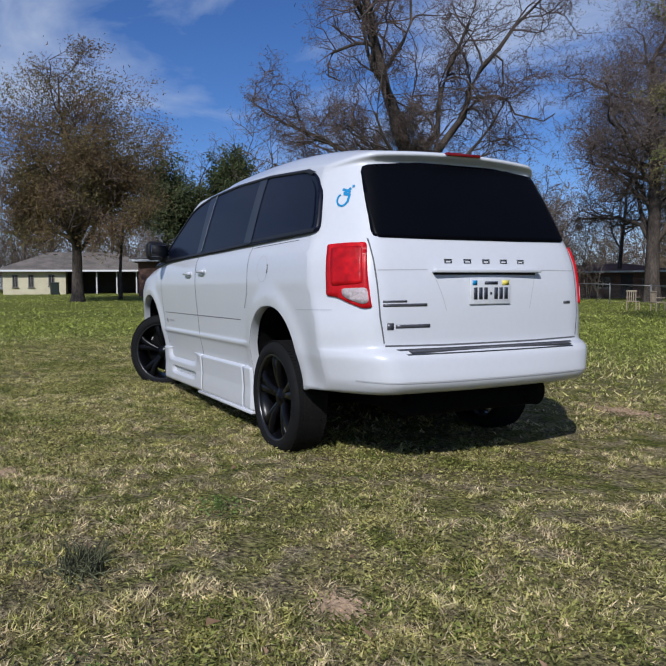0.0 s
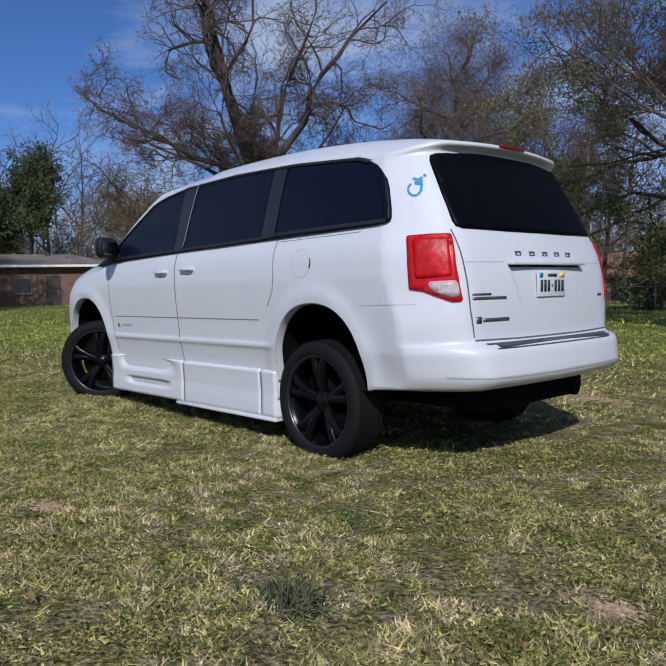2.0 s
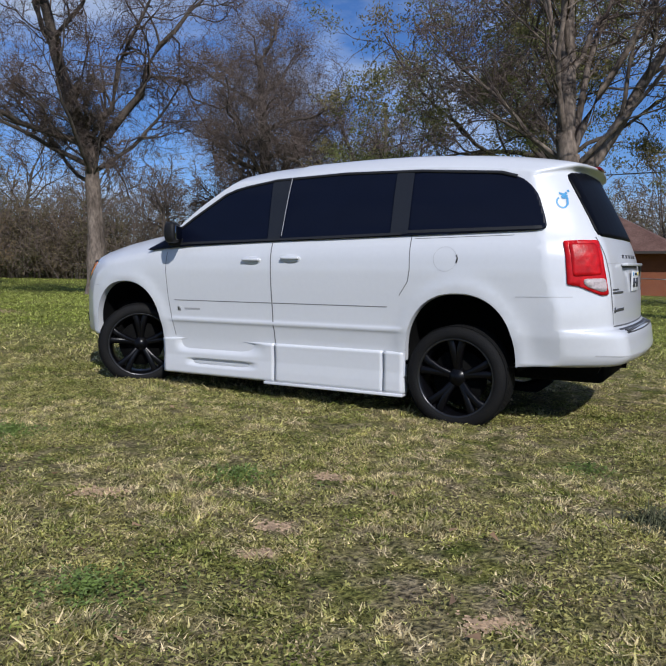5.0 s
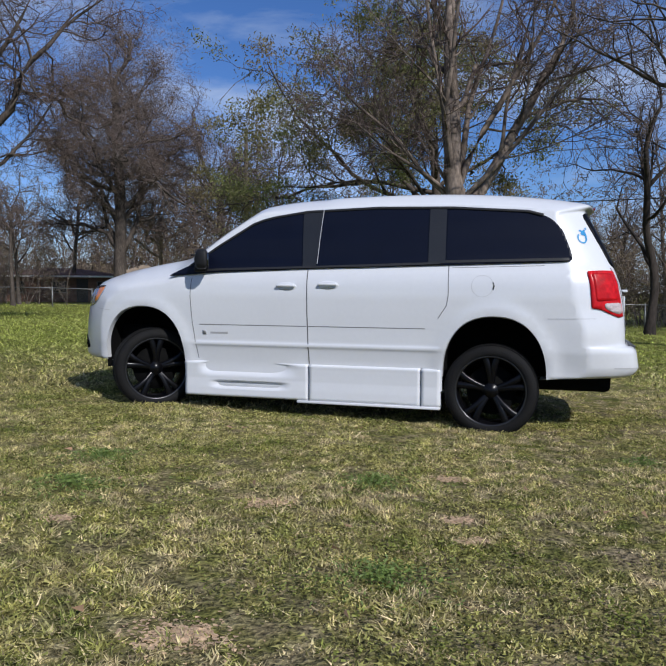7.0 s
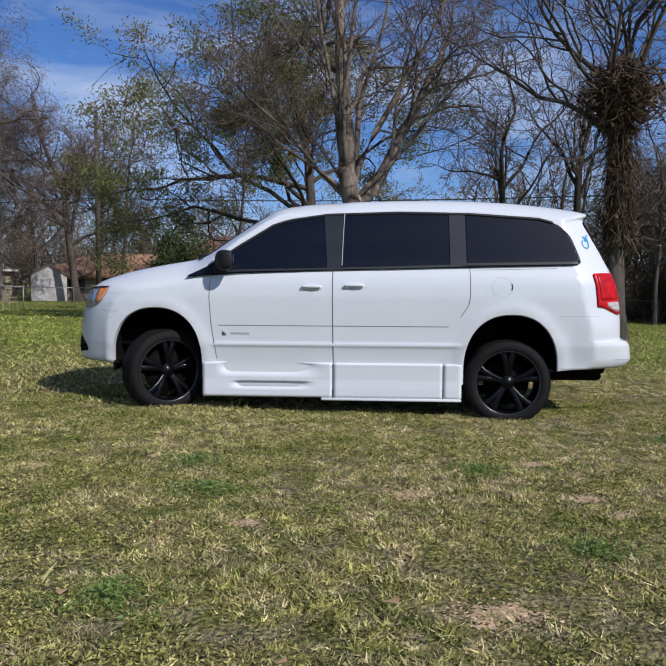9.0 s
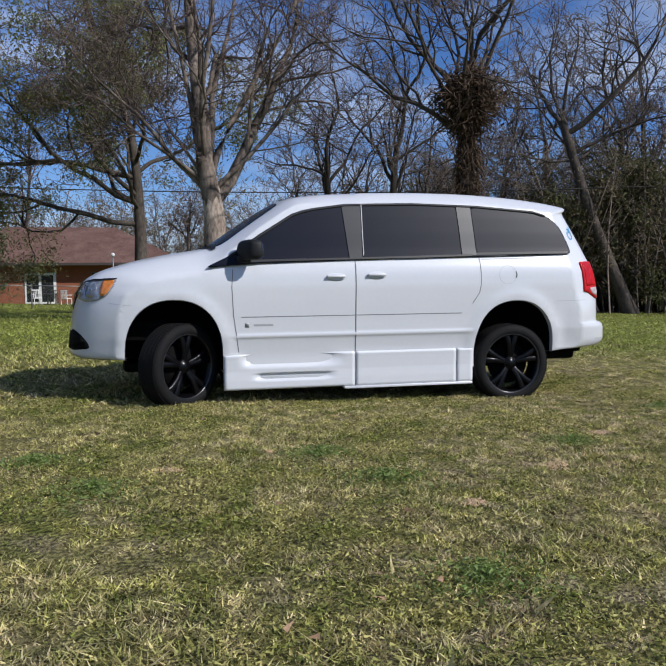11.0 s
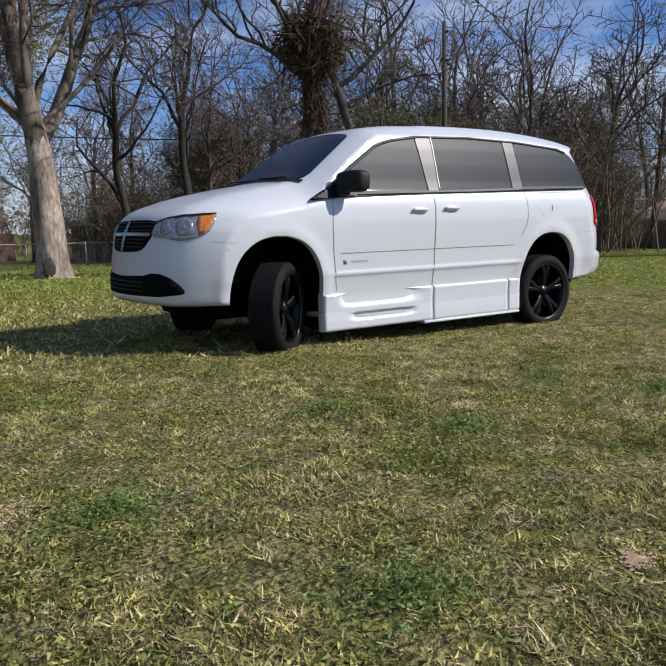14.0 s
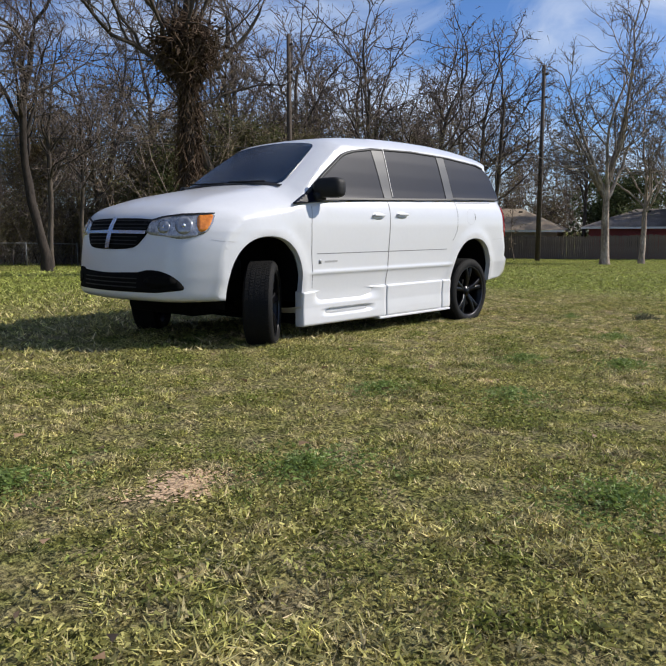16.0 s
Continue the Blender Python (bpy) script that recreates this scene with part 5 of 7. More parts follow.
# door mirrors
for side in (-1, 1):
    mirror = new("door_mirror")
    mirror.parent = van
    mirror["label"] = "black door mirror"
    bm = bmesh.new()
    bmesh.ops.create_uvsphere(bm, u_segments=24, v_segments=14, radius=1.0)
    for v in bm.verts:
        x, y, z = v.co
        p = 0.56
        sx, sy, sz = (math.copysign(abs(c) ** p, c) for c in (x, y, z))
        v.co = Vector((0.525 + 0.070 * sx * (1 - 0.25 * max(0, -sx) * abs(sz)) + 0.055 * sy, side * (1.075 + 0.118 * sy), 1.415 + 0.090 * sz * (1.0 + 0.06 * sy) + 0.012))
    part("housing", bm, M_PLASTIC, mirror, "black plastic mirror housing")
    bm = box((0.0, -0.09, 1.366), (0.014, 0.09, 1.482), 0.005)
    bmesh.ops.transform(bm, matrix=Matrix.Translation((0.588, side * 1.080, 0)) @ Matrix.Rotation(-side * 0.44, 4, "Z"), verts=bm.verts)
    part("mirror_glass", bm, M_MIRROR, mirror, "dim mirror glass")
    bm = bmesh.new()
    ys = sorted((side * 0.90, side * 1.03))
    box((0.42, ys[0], 1.315), (0.545, ys[1], 1.385), 0.02, bm)
    part("mirror_foot", bm, M_PLASTIC, mirror)

# ---- trees ----


def unit(v):
    return v / (np.linalg.norm(v, axis=-1, keepdims=True) + 1e-9)


def grow(rng, p, d, length, segs, wander, lift):
    """Polylines from places p along d with a wandering course; lift bends them up or, below 0, down."""
    pts, dirs = [p], [d]
    for _ in range(segs):
        d = unit(d + rng.normal(0, wander, d.shape) + np.array([0, 0, lift]))
        p = p + d * (length / segs)[:, None]
        pts.append(p)
        dirs.append(d)
    return np.stack(pts, 1), np.stack(dirs, 1)


def fork(rng, pts, dirs, radii, length, count, t0, t1, a0, a1, ratio, thin):
    """Starting places, ways, lengths and radii of the children of a level."""
    n, m, _ = pts.shape
    t = t0 + (t1 - t0) * (np.arange(count)[None] + rng.random((n, count))) / count
    f = t * (m - 1)
    i = np.minimum(f.astype(int), m - 2)
    w = (f - i)[..., None]
    row = np.arange(n)[:, None]
    p = pts[row, i] * (1 - w) + pts[row, i + 1] * w
    d = dirs[row, i + 1]
    r = radii[row, i] * (1 - w[..., 0]) + radii[row, i + 1] * w[..., 0]
    side = rng.standard_normal(d.shape)
    side = unit(side - (side * d).sum(-1, keepdims=True) * d)
    ang = np.radians(rng.uniform(a0, a1, t.shape))[..., None]
    nd = unit(d * np.cos(ang) + side * np.sin(ang))
    ln = length[:, None] * ratio * rng.uniform(0.65, 1.25, t.shape) * (1.15 - 0.45 * t)
    return p.reshape(-1, 3), nd.reshape(-1, 3), ln.ravel(), (r * thin).ravel()


def tree_meshes(seed, height, trunk_r, clear, limbs=7, limb_angle=(18, 50), limb_len=0.62, counts=(7, 6, 6, 3), wander=0.14, lift=0.05, lean=(0.0, 0.0), droop=0.0, trunk_part=0.45, flare=1.35, twig_r=0.011, limb_from=None, limb_thin=0.58, leader=0.92, limb_list=(), twig_segs=2, branch_thin=0.62, limb_wander=None, trunk_wander=0.03):
    """The trunk with its limbs, the twigs, and the tips of the twigs, of a broad-leaved tree."""
    rng = np.random.default_rng(seed)
    tl = height * trunk_part
    p, d = np.zeros((1, 3)), unit(np.array([[lean[0], lean[1], 1.0]]))
    pts, dirs = grow(rng, p, d, np.array([tl]), 10, trunk_wander, 0.02)
    rad = np.linspace(trunk_r, trunk_r * 0.62, 11)[None] * np.where(np.arange(11) == 0, flare, 1.0)[None]
    rad[0, 1] *= 1.05
    rad *= 1 + rng.normal(0, 0.03, rad.shape)
    thick = [(pts, rad, 14)]
    start = clear / tl if limb_from is None else limb_from
    p, d, ln, r = fork(rng, pts, dirs, rad, np.array([height * limb_len]), limbs, min(start, 0.97), 1.0, *limb_angle, 1.0, limb_thin)
    if limb_list:
        # main limbs of known course: height, compass angle, angle from upright, length, radius
        q = np.array(limb_list)
        at = q[:, 0] / tl
        k = np.minimum((at * 10).astype(int), 9)
        w = np.minimum(at * 10 - k, 1.0)[:, None]
        az, tilt = np.radians(q[:, 1]), np.radians(q[:, 2])
        p = np.concatenate([p, pts[0, k] * (1 - w) + pts[0, k + 1] * w])
        d = np.concatenate([d, np.stack([np.cos(az) * np.sin(tilt), np.sin(az) * np.sin(tilt), np.cos(tilt)], -1)])
        ln, r = np.append(ln, q[:, 3]), np.append(r, q[:, 4])
    # one leader carries on upwards
    p = np.concatenate([p, pts[:, -1]])
    d = np.concatenate([d, dirs[:, -1]])
    ln, r = np.append(ln, height - tl), np.append(r, rad[0, -1] * leader)
    pts, dirs = grow(rng, p, d, ln, 9, wander if limb_wander is None else limb_wander, lift)
    rad = r[:, None] * np.linspace(1, 0.18, 10)[None]
    thick.append((pts, rad, 8 if trunk_r > 0.2 else 5))
    thin = []
    levels = [(counts[0], 0.22, 1.0, 30, 65, 0.46, branch_thin, 7, 6), (counts[1], 0.2, 1.0, 28, 62, 0.50, 0.60, 5, 4), (counts[2], 0.15, 1.0, 25, 60, 0.50, 0.60, 3, 3), (counts[3], 0.2, 1.0, 20, 60, 0.55, 0.65, 2, 3)]
    tips = pts[:, -1]
    for k, (count, t0, t1, a0, a1, ratio, th, segs, sides) in enumerate(levels):
        if k == 3:
            segs = twig_segs
        if trunk_r < 0.2:
            segs, sides = max(2, segs - 2), 3
        if not count:
            break
        p, d, ln, r = fork(rng, pts, dirs, rad, ln, count, t0, t1, a0, a1, ratio, th)
        r = np.maximum(r, twig_r * (1.5, 1.15, 0.8, 0.55)[k])
        pts, dirs = grow(rng, p, d, ln, segs, wander * 1.25, (lift, lift * 0.8, lift * 0.5 - droop, -droop)[k])
        rad = r[:, None] * np.linspace(1, 0.35, segs + 1)[None]
        (thick if k == 0 else thin).append((pts, rad, sides))
        tips = pts[:, 1:].reshape(-1, 3) if k >= 1 else pts[:, -1]
    return tube_mesh(thick[:1]), tube_mesh(thick[1:]), tube_mesh(thin, True), tips, rng


def build_tree(name, label, at, bark, twig, leaf=None, leaves=0, leaf_size=0.05, spread=0.25, foliage_label="", group="", clump=0.0, fill=None, aspect=0.45, limb_bark=None, spray=1, spray_size=0.0, **shape):
    trunk_me, limb_me, twig_me, tips, rng = tree_meshes(**shape)
    tree = thing(name, label, "tree", (at[0], at[1], gz(*at) - 0.05), group)
    mesh_part("trunk", trunk_me, bark, tree)
    mesh_part("branchwork", limb_me, limb_bark or bark, tree)
    mesh_part("crown", twig_me, twig, tree, "bare twigs" if not leaf else "")
    if leaf:
        cell = np.floor(tips / 0.9).astype(int) % 32
        weight = rng.random((32, 32, 32))[cell[:, 0], cell[:, 1], cell[:, 2]] ** (3 * clump) + 0.02 * (clump > 0)
        # leaves sit in sprays: a spray at a twig's tip holds several of them
        heads = max(1, leaves // spray)
        head = tips[rng.choice(len(tips), heads, p=weight / weight.sum())] + rng.normal(0, spread, (heads, 3))
        c = head[rng.integers(0, heads, leaves)] + rng.normal(0, 1.0, (leaves, 3)) * np.array([1, 1, 0.7]) * spray_size
        if fill:
            # leaves of the outer twigs too fine to build: an uneven egg-shaped head
            rx, rz, zc, share = fill
            n = int(leaves * share)
            e = unit(rng.standard_normal((n, 3)))
            bulge = 0.82 + 0.10 * np.sin(5 * np.arctan2(e[:, 1], e[:, 0]) + 2 * e[:, 2]) + 0.10 * np.sin(9 * e[:, 2] + 3 * e[:, 0]) + rng.normal(0, 0.03, n)
            k = max(1, n // spray)
            core = e[:k] * (bulge[:k] * rng.random(k) ** 0.42)[:, None] * np.array([rx, rx, rz]) + np.array([0, 0, zc])
            c[:n] = core[rng.integers(0, k, n)] + rng.normal(0, 1.0, (n, 3)) * spray_size
        me = mesh_from(leaf_blades(rng, c, leaf_size, 0.0, aspect), np.arange(3 * leaves).reshape(-1, 3), False)
        mesh_part("foliage", me, leaf, tree, foliage_label)
    return tree


# the big forked tree behind the van
BIG_TREE = build_tree("tree", "large bare tree with a thick pale forked trunk", (1.2, 12.15), M_BARKPALE, M_TWIGRED, M_BUD, 16000, 0.10, 0.18, "small brown buds and twiglets", aspect=0.07, limb_bark=M_BARKMID,
           seed=11, height=14.0, trunk_r=0.385, flare=1.22, clear=4.0, limbs=2, limb_angle=(15, 40), limb_len=0.42, counts=(11, 8, 5, 2), wander=0.19, lift=0.045, trunk_part=0.275, branch_thin=0.40, limb_wander=0.10, limb_from=0.92, twig_r=0.0098, limb_thin=0.24, leader=0.30,
           limb_list=((3.1, 180, 13, 10.5, 0.255), (3.15, 32, 46, 8.5, 0.185), (3.75, 262, 22, 7.5, 0.085), (3.7, 85, 24, 8.0, 0.10), (3.5, 352, 50, 6.0, 0.070), (3.4, 190, 46, 6.0, 0.070), (3.75, 20, 14, 8.0, 0.10)), twig_segs=1)
# dark hollow and knots on its trunk
for hx, hy, hz, sx, sy, sz in ((-0.20, -0.42, 0.30, 0.14, 0.05, 0.24),):
    bm = bmesh.new()
    bmesh.ops.create_uvsphere(bm, u_segments=16, v_segments=10, radius=1.0)
    for w in bm.verts:
        k = 1 + 0.18 * math.sin(7 * w.co.x + 3 * w.co.z) * math.cos(5 * w.co.z + 2 * w.co.y)
        w.co = Vector((hx + w.co.x * sx * k, hy + w.co.y * sy * k, hz + w.co.z * sz * k))
    part("bark_scar", bm, M_SCAR, BIG_TREE, "dark bark scar")
# evergreen oak beyond it
build_tree("tree", "broad tree with thin olive-green foliage", (-1.0, 22.5), M_BARK, M_TWIG, M_LEAF, 88000, 0.056, 0.22, "uneven clumps of olive-green leaves", clump=1.0, spray=30, spray_size=0.20,
           seed=23, height=15.0, trunk_r=0.28, clear=3.6, limbs=6, limb_list=((3.6, 182, 74, 9.5, 0.11), (4.4, 203, 66, 9.5, 0.11), (5.4, 165, 58, 9.5, 0.11), (4.2, 235, 70, 7.0, 0.09)), limb_angle=(30, 70), limb_len=0.68, limb_thin=0.5, counts=(7, 5, 3, 1), wander=0.24, lift=0.02, trunk_part=0.42, twig_r=0.012, twig_segs=1)
# gnarled bare tree
build_tree("tree", "gnarled bare tree with wide crooked limbs", (-15.4, 12.8), M_BARKMID, M_TWIGRED, M_BUD, 60000, 0.085, 0.12, "small buds and twiglets", aspect=0.07, limb_bark=M_BARK,
           seed=36, height=13.6, trunk_r=0.35, clear=2.6, limbs=3, limb_angle=(30, 70), limb_len=0.30, counts=(11, 8, 6, 2), wander=0.33, lift=0.06, trunk_part=0.405, twig_r=0.0115, limb_thin=0.22, leader=0.42, branch_thin=0.5, limb_wander=0.17, limb_from=0.7, twig_segs=1,
           limb_list=((5.35, 232, 40, 9.6, 0.26), (5.2, 50, 56, 8.2, 0.17), (5.3, 232, 66, 6.8, 0.13), (4.6, 226, 62, 6.2, 0.10), (5.4, 45, 26, 6.8, 0.13), (4.4, 60, 70, 5.5, 0.09), (4.6, 130, 52, 6.4, 0.10), (4.2, 310, 56, 5.8, 0.09), (4.0, 215, 74, 5.5, 0.08)))
# leafy tree in the scrub behind it
build_tree("tree", "low spreading tree with thin brown and olive leaves", (-33.0, 18.0), M_BARK, M_TWIG, M_LEAFBROWN, 26000, 0.075, 0.25, "thin brown and olive leaves", fill=(5.2, 3.4, 5.6, 0.35), clump=0.5, aspect=0.3, spray=14, spray_size=0.3,
           seed=61, height=9.5, trunk_r=0.22, clear=2.0, limbs=11, limb_angle=(25, 75), limb_len=0.52, counts=(7, 6, 5, 0), wander=0.2, lift=0.04, trunk_part=0.4, limb_from=0.5, twig_r=0.02, limb_thin=0.45)
# round-headed tree
build_tree("tree", "tall round-headed tree with dense grey-brown twigs", (-27.0, 40.0), M_BARK, M_TWIGRED, M_BUD, 80000, 0.24, 0.25, "fine grey-brown twiglets", aspect=0.045, fill=(6.7, 8.7, 13.6, 0.5), spray=6, spray_size=0.35,
           seed=45, height=21.0, trunk_r=0.50, clear=3.5, limbs=20, limb_angle=(40, 80), limb_len=0.38, counts=(7, 5, 4, 0), wander=0.24, lift=0.07, trunk_part=0.66, twig_r=0.026, limb_thin=0.48, twig_segs=1)
# brown-leaved tree before the cream house
build_tree("tree", "broad tree keeping rusty brown and olive leaves", (-38.0, 3.9), M_BARK, M_TWIGRED, M_LEAFBROWN, 105000, 0.082, 0.25, "rusty brown and olive leaves", fill=(7.4, 5.6, 8.8, 0.38), clump=0.7, aspect=0.3, spray=16, spray_size=0.27,
           seed=59, height=13.0, trunk_r=0.36, clear=3.0, limbs=14, limb_angle=(14, 66), limb_len=0.54, counts=(8, 7, 6, 0), wander=0.17, lift=0.04, trunk_part=0.34, limb_from=0.6, twig_r=0.022, limb_thin=0.5, twig_segs=1)
# bare garden trees by the shed
build_tree("tree", "dark bare garden tree with crooked limbs", (-21.3, 46.6), M_BARK, M_TWIGRED, M_BUD, 30000, 0.22, 0.4, "fine grey-brown twiglets", aspect=0.05,
           seed=151, height=19.0, trunk_r=0.30, clear=4.0, limbs=13, limb_angle=(25, 70), limb_len=0.45, counts=(7, 6, 4, 0), wander=0.22, lift=0.05, lean=(-0.06, 0.0), trunk_part=0.48, twig_r=0.02, twig_segs=1)
build_tree("tree", "bare garden tree with a pale grey trunk", (-28.0, 48.0), M_BARKPALE, M_TWIG, M_BUD, 6000, 0.22, 0.35, "fine grey-brown twiglets", aspect=0.05,
           seed=152, height=13.0, trunk_r=0.30, clear=4.0, limbs=9, limb_angle=(25, 65), limb_len=0.52, counts=(7, 6, 4, 0), wander=0.2, lift=0.05, trunk_part=0.42, twig_r=0.02, twig_segs=1)
# round brown head behind the boundary trees
build_tree("tree", "bushy tree with a fine brown twiggy head", (17.4, 40.0), M_BARK, M_TWIGRED, M_LEAFBROWN, 18000, 0.16, 0.4, "thin brown leaves", aspect=0.12, fill=(3.6, 4.2, 6.6, 0.6),
           seed=58, height=10.5, trunk_r=0.19, clear=2.0, limbs=9, limb_angle=(20, 55), limb_len=0.5, counts=(6, 5, 4, 0), wander=0.14, lift=0.05, trunk_part=0.5, twig_r=0.02)


def build_vine_tree():
    tree = build_tree("tree", "bare tree wrapped in a dead hanging vine", (7.42, 10.2), M_BARK, M_TWIG, None,
                      seed=67, height=13.0, trunk_r=0.25, clear=5.0, limbs=7, limb_list=((4.9, 188, 60, 4.8, 0.075), (5.6, 172, 48, 5.2, 0.075), (6.0, 20, 50, 4.6, 0.065)), limb_angle=(25, 70), limb_len=0.46, limb_thin=0.34, leader=0.5, counts=(8, 6, 5, 1), wander=0.2, lift=0.05, trunk_part=0.52, twig_r=0.011, twig_segs=1)
    rng = np.random.default_rng(68)
    n = 1900
    # a nest of dead stems in the fork, its strands hanging down the trunk
    nest = rng.random(n) < 0.72
    z = np.where(nest, rng.normal(5.75, 0.32, n), rng.uniform(2.4, 5.6, n))
    rr = np.where(nest, np.abs(rng.normal(0, 0.42, n)) * np.clip(1.25 - np.abs(z - 5.8) / 0.9, 0.2, 1), 0.22 + np.abs(rng.normal(0, 0.05, n)))
    a = rng.uniform(0, 2 * np.pi, n)
    p = np.stack([rr * np.cos(a), rr * np.sin(a), z], -1)
    side = np.where(nest, 0.9, 0.25)
    d = unit(np.stack([side * rng.normal(0, 0.8, n), side * rng.normal(0, 0.8, n), np.where(nest, rng.normal(0, 0.6, n), -0.9)], -1))
    pts, _ = grow(rng, p, d, rng.uniform(0.3, 0.9, n), 4, 0.3, -0.16)
    me = tube_mesh([(pts, np.tile(np.linspace(0.015, 0.007, 5), (n, 1)) * rng.uniform(0.6, 1.5, (n, 1)), 3)])
    mesh_part("vine", me, M_VINE, tree, "tangled dead brown vine")
    n = 4000
    nest = rng.random(n) < 0.8
    z = np.where(nest, rng.normal(5.7, 0.32, n), rng.uniform(2.2, 5.6, n))
    rr = np.where(nest, np.abs(rng.normal(0, 0.42, n)), 0.22 + np.abs(rng.normal(0, 0.05, n)))
    a = rng.uniform(0, 2 * np.pi, n)
    me = mesh_from(leaf_blades(rng, np.stack([rr * np.cos(a), rr * np.sin(a), z], -1), 0.07), np.arange(3 * n).reshape(-1, 3), False)
    mesh_part("vine_leaves", me, M_VINE, tree, "dry brown vine leaves")


build_vine_tree()

# leaning tree, slim trees along the boundary
build_tree("tree", "tall leaning bare tree with spreading limbs", (24.7, 28.0), M_BARK, M_TWIG, None,
           seed=78, height=19.0, trunk_r=0.36, clear=6.0, limbs=4, limb_angle=(25, 60), limb_len=0.35, counts=(8, 7, 5, 1), wander=0.2, lift=0.06, lean=(-0.34, 0.14), trunk_part=0.60, limb_from=0.7, limb_thin=0.3, leader=0.5, branch_thin=0.5, twig_r=0.016,
           limb_list=((10.6, 337, 60, 9.5, 0.18), (10.8, 157, 38, 7.0, 0.15), (9.4, 350, 62, 7.0, 0.12), (11.0, 20, 18, 6.5, 0.12)), twig_segs=1)
build_tree("tree", "slim dark bare tree with a low arching limb", (7.2, 24.8), M_BARKDARK, M_TWIG, None,
           seed=171, trunk_wander=0.13, height=11.5, trunk_r=0.19, clear=4.0, limbs=5, limb_angle=(18, 50), limb_len=0.42, counts=(7, 6, 4, 0), wander=0.22, lift=0.05, trunk_part=0.56, limb_from=0.7, limb_thin=0.55, twig_r=0.014,
           limb_list=((2.6, 165, 48, 5.5, 0.10), (6.0, 340, 36, 5.5, 0.09), (5.6, 150, 34, 5.5, 0.09)))
build_tree("tree", "slim dark bare tree with upright limbs", (10.9, 25.4), M_BARKDARK, M_TWIG, None,
           seed=172, trunk_wander=0.13, height=14.5, trunk_r=0.22, clear=4.5, limbs=6, limb_angle=(18, 52), limb_len=0.40, counts=(7, 6, 5, 0), wander=0.2, lift=0.06, trunk_part=0.55, limb_from=0.6, limb_thin=0.5, twig_r=0.014,
           limb_list=((6.4, 160, 40, 6.0, 0.10), (7.2, 335, 36, 6.0, 0.10)))
build_tree("tree", "bare pale-barked tree by the wooden fence", (41.5, 13.2), M_BARKPALE, M_TWIG, None,
           seed=89, height=17.0, trunk_r=0.28, clear=4.0, limbs=7, limb_angle=(12, 42), limb_len=0.62, counts=(7, 7, 5, 1), wander=0.13, lift=0.06, trunk_part=0.30, limb_from=0.75, twig_r=0.020, limb_thin=0.7, leader=0.8)
build_tree("tree", "bare pale-barked tree by the wooden fence", (45.0, 12.2), M_BARKPALE, M_TWIG, None,
           seed=90, height=12.5, trunk_r=0.205, clear=4.0, limbs=6, limb_angle=(20, 50), limb_len=0.55, counts=(6, 6, 5, 2), wander=0.15, lift=0.06, trunk_part=0.36, limb_from=0.7, twig_r=0.016)

SLIM = [build_tree("tree", "slim bare boundary tree", at, M_BARK, M_TWIG, M_BUD, 1500, 0.20, 0.22, "fine grey-brown twiglets", group="bare trees along the boundary", aspect=0.06,
                   seed=100 + k, height=h, trunk_r=0.15, clear=3.5, limbs=8, limb_angle=(22, 55), limb_len=0.42, counts=(6, 4, 0, 0), wander=0.15, lift=0.05, trunk_part=0.6, twig_r=0.022)
        for k, (at, h) in enumerate((((13.2, 41.0), 13.0), ((13.6, 30.4), 11.5), ((10.9, 41.5), 12.5), ((-31.0, 33.5), 8.5)))]
MORE_SLIM = [(15.8, 31.2, 0.8), (18.5, 34.0, 1.0), (20.5, 37.0, 1.15), (7.5, 44.0, 0.95), (-17.5, 46.0, 1.05), (-33.0, 36.5, 0.9),
             (27.5, 33.0, 1.2), (31.0, 31.5, 1.15), (34.0, 33.0, 1.25), (37.6, 30.9, 1.15), (40.2, 25.8, 1.2), (44.0, 30.0, 1.2), (47.0, 24.5, 1.1), (50.0, 28.0, 1.2), (56.0, 32.0, 1.25), (38.0, 36.0, 1.3),
             (33.0, 38.0, 1.3), (25.5, 38.0, 1.25), (43.0, 38.0, 1.3), (52.0, 36.0, 1.2), (-21.0, 50.0, 1.2), (-37.0, 48.0, 1.3), (-45.0, 40.0, 1.2), (-52.0, 30.0, 1.2), (-57.0, 24.0, 1.1), (-62.0, 18.0, 1.2),
             (-70.0, 12.0, 1.2), (-74.0, 4.0, 1.2), (-72.0, -2.0, 1.3), (-30.0, 58.0, 1.3), (-12.0, 60.0, 1.3), (2.0, 62.0, 1.2), (12.0, 58.0, 1.2), (22.0, 50.0, 1.2), (-41.0, 7.0, 0.75), (58.0, 22.0, 1.0), (62.0, 15.0, 1.0),
             (29.5, 36.5, 1.2), (36.0, 28.8, 1.1), (46.0, 34.0, 1.2), (48.5, 31.0, 1.1), (42.0, 33.0, 1.15), (-48.0, 35.0, 1.2), (-60.0, 33.0, 1.3), (-66.0, 25.0, 1.3), (-80.0, 20.0, 1.4), (-82.0, 8.0, 1.4)]
spin = random.Random(5)
for k, (x, y, s) in enumerate(MORE_SLIM):
    s *= 1.25 if x > 24 else 1.0
    m = Matrix.Translation((x, y, gz(x, y) - 0.05)) @ Matrix.Rotation(spin.uniform(0, 6.28), 4, "Z") @ Matrix.Diagonal((s, s, s * spin.uniform(0.9, 1.1), 1))
    copy_thing(SLIM[k % 4], m)


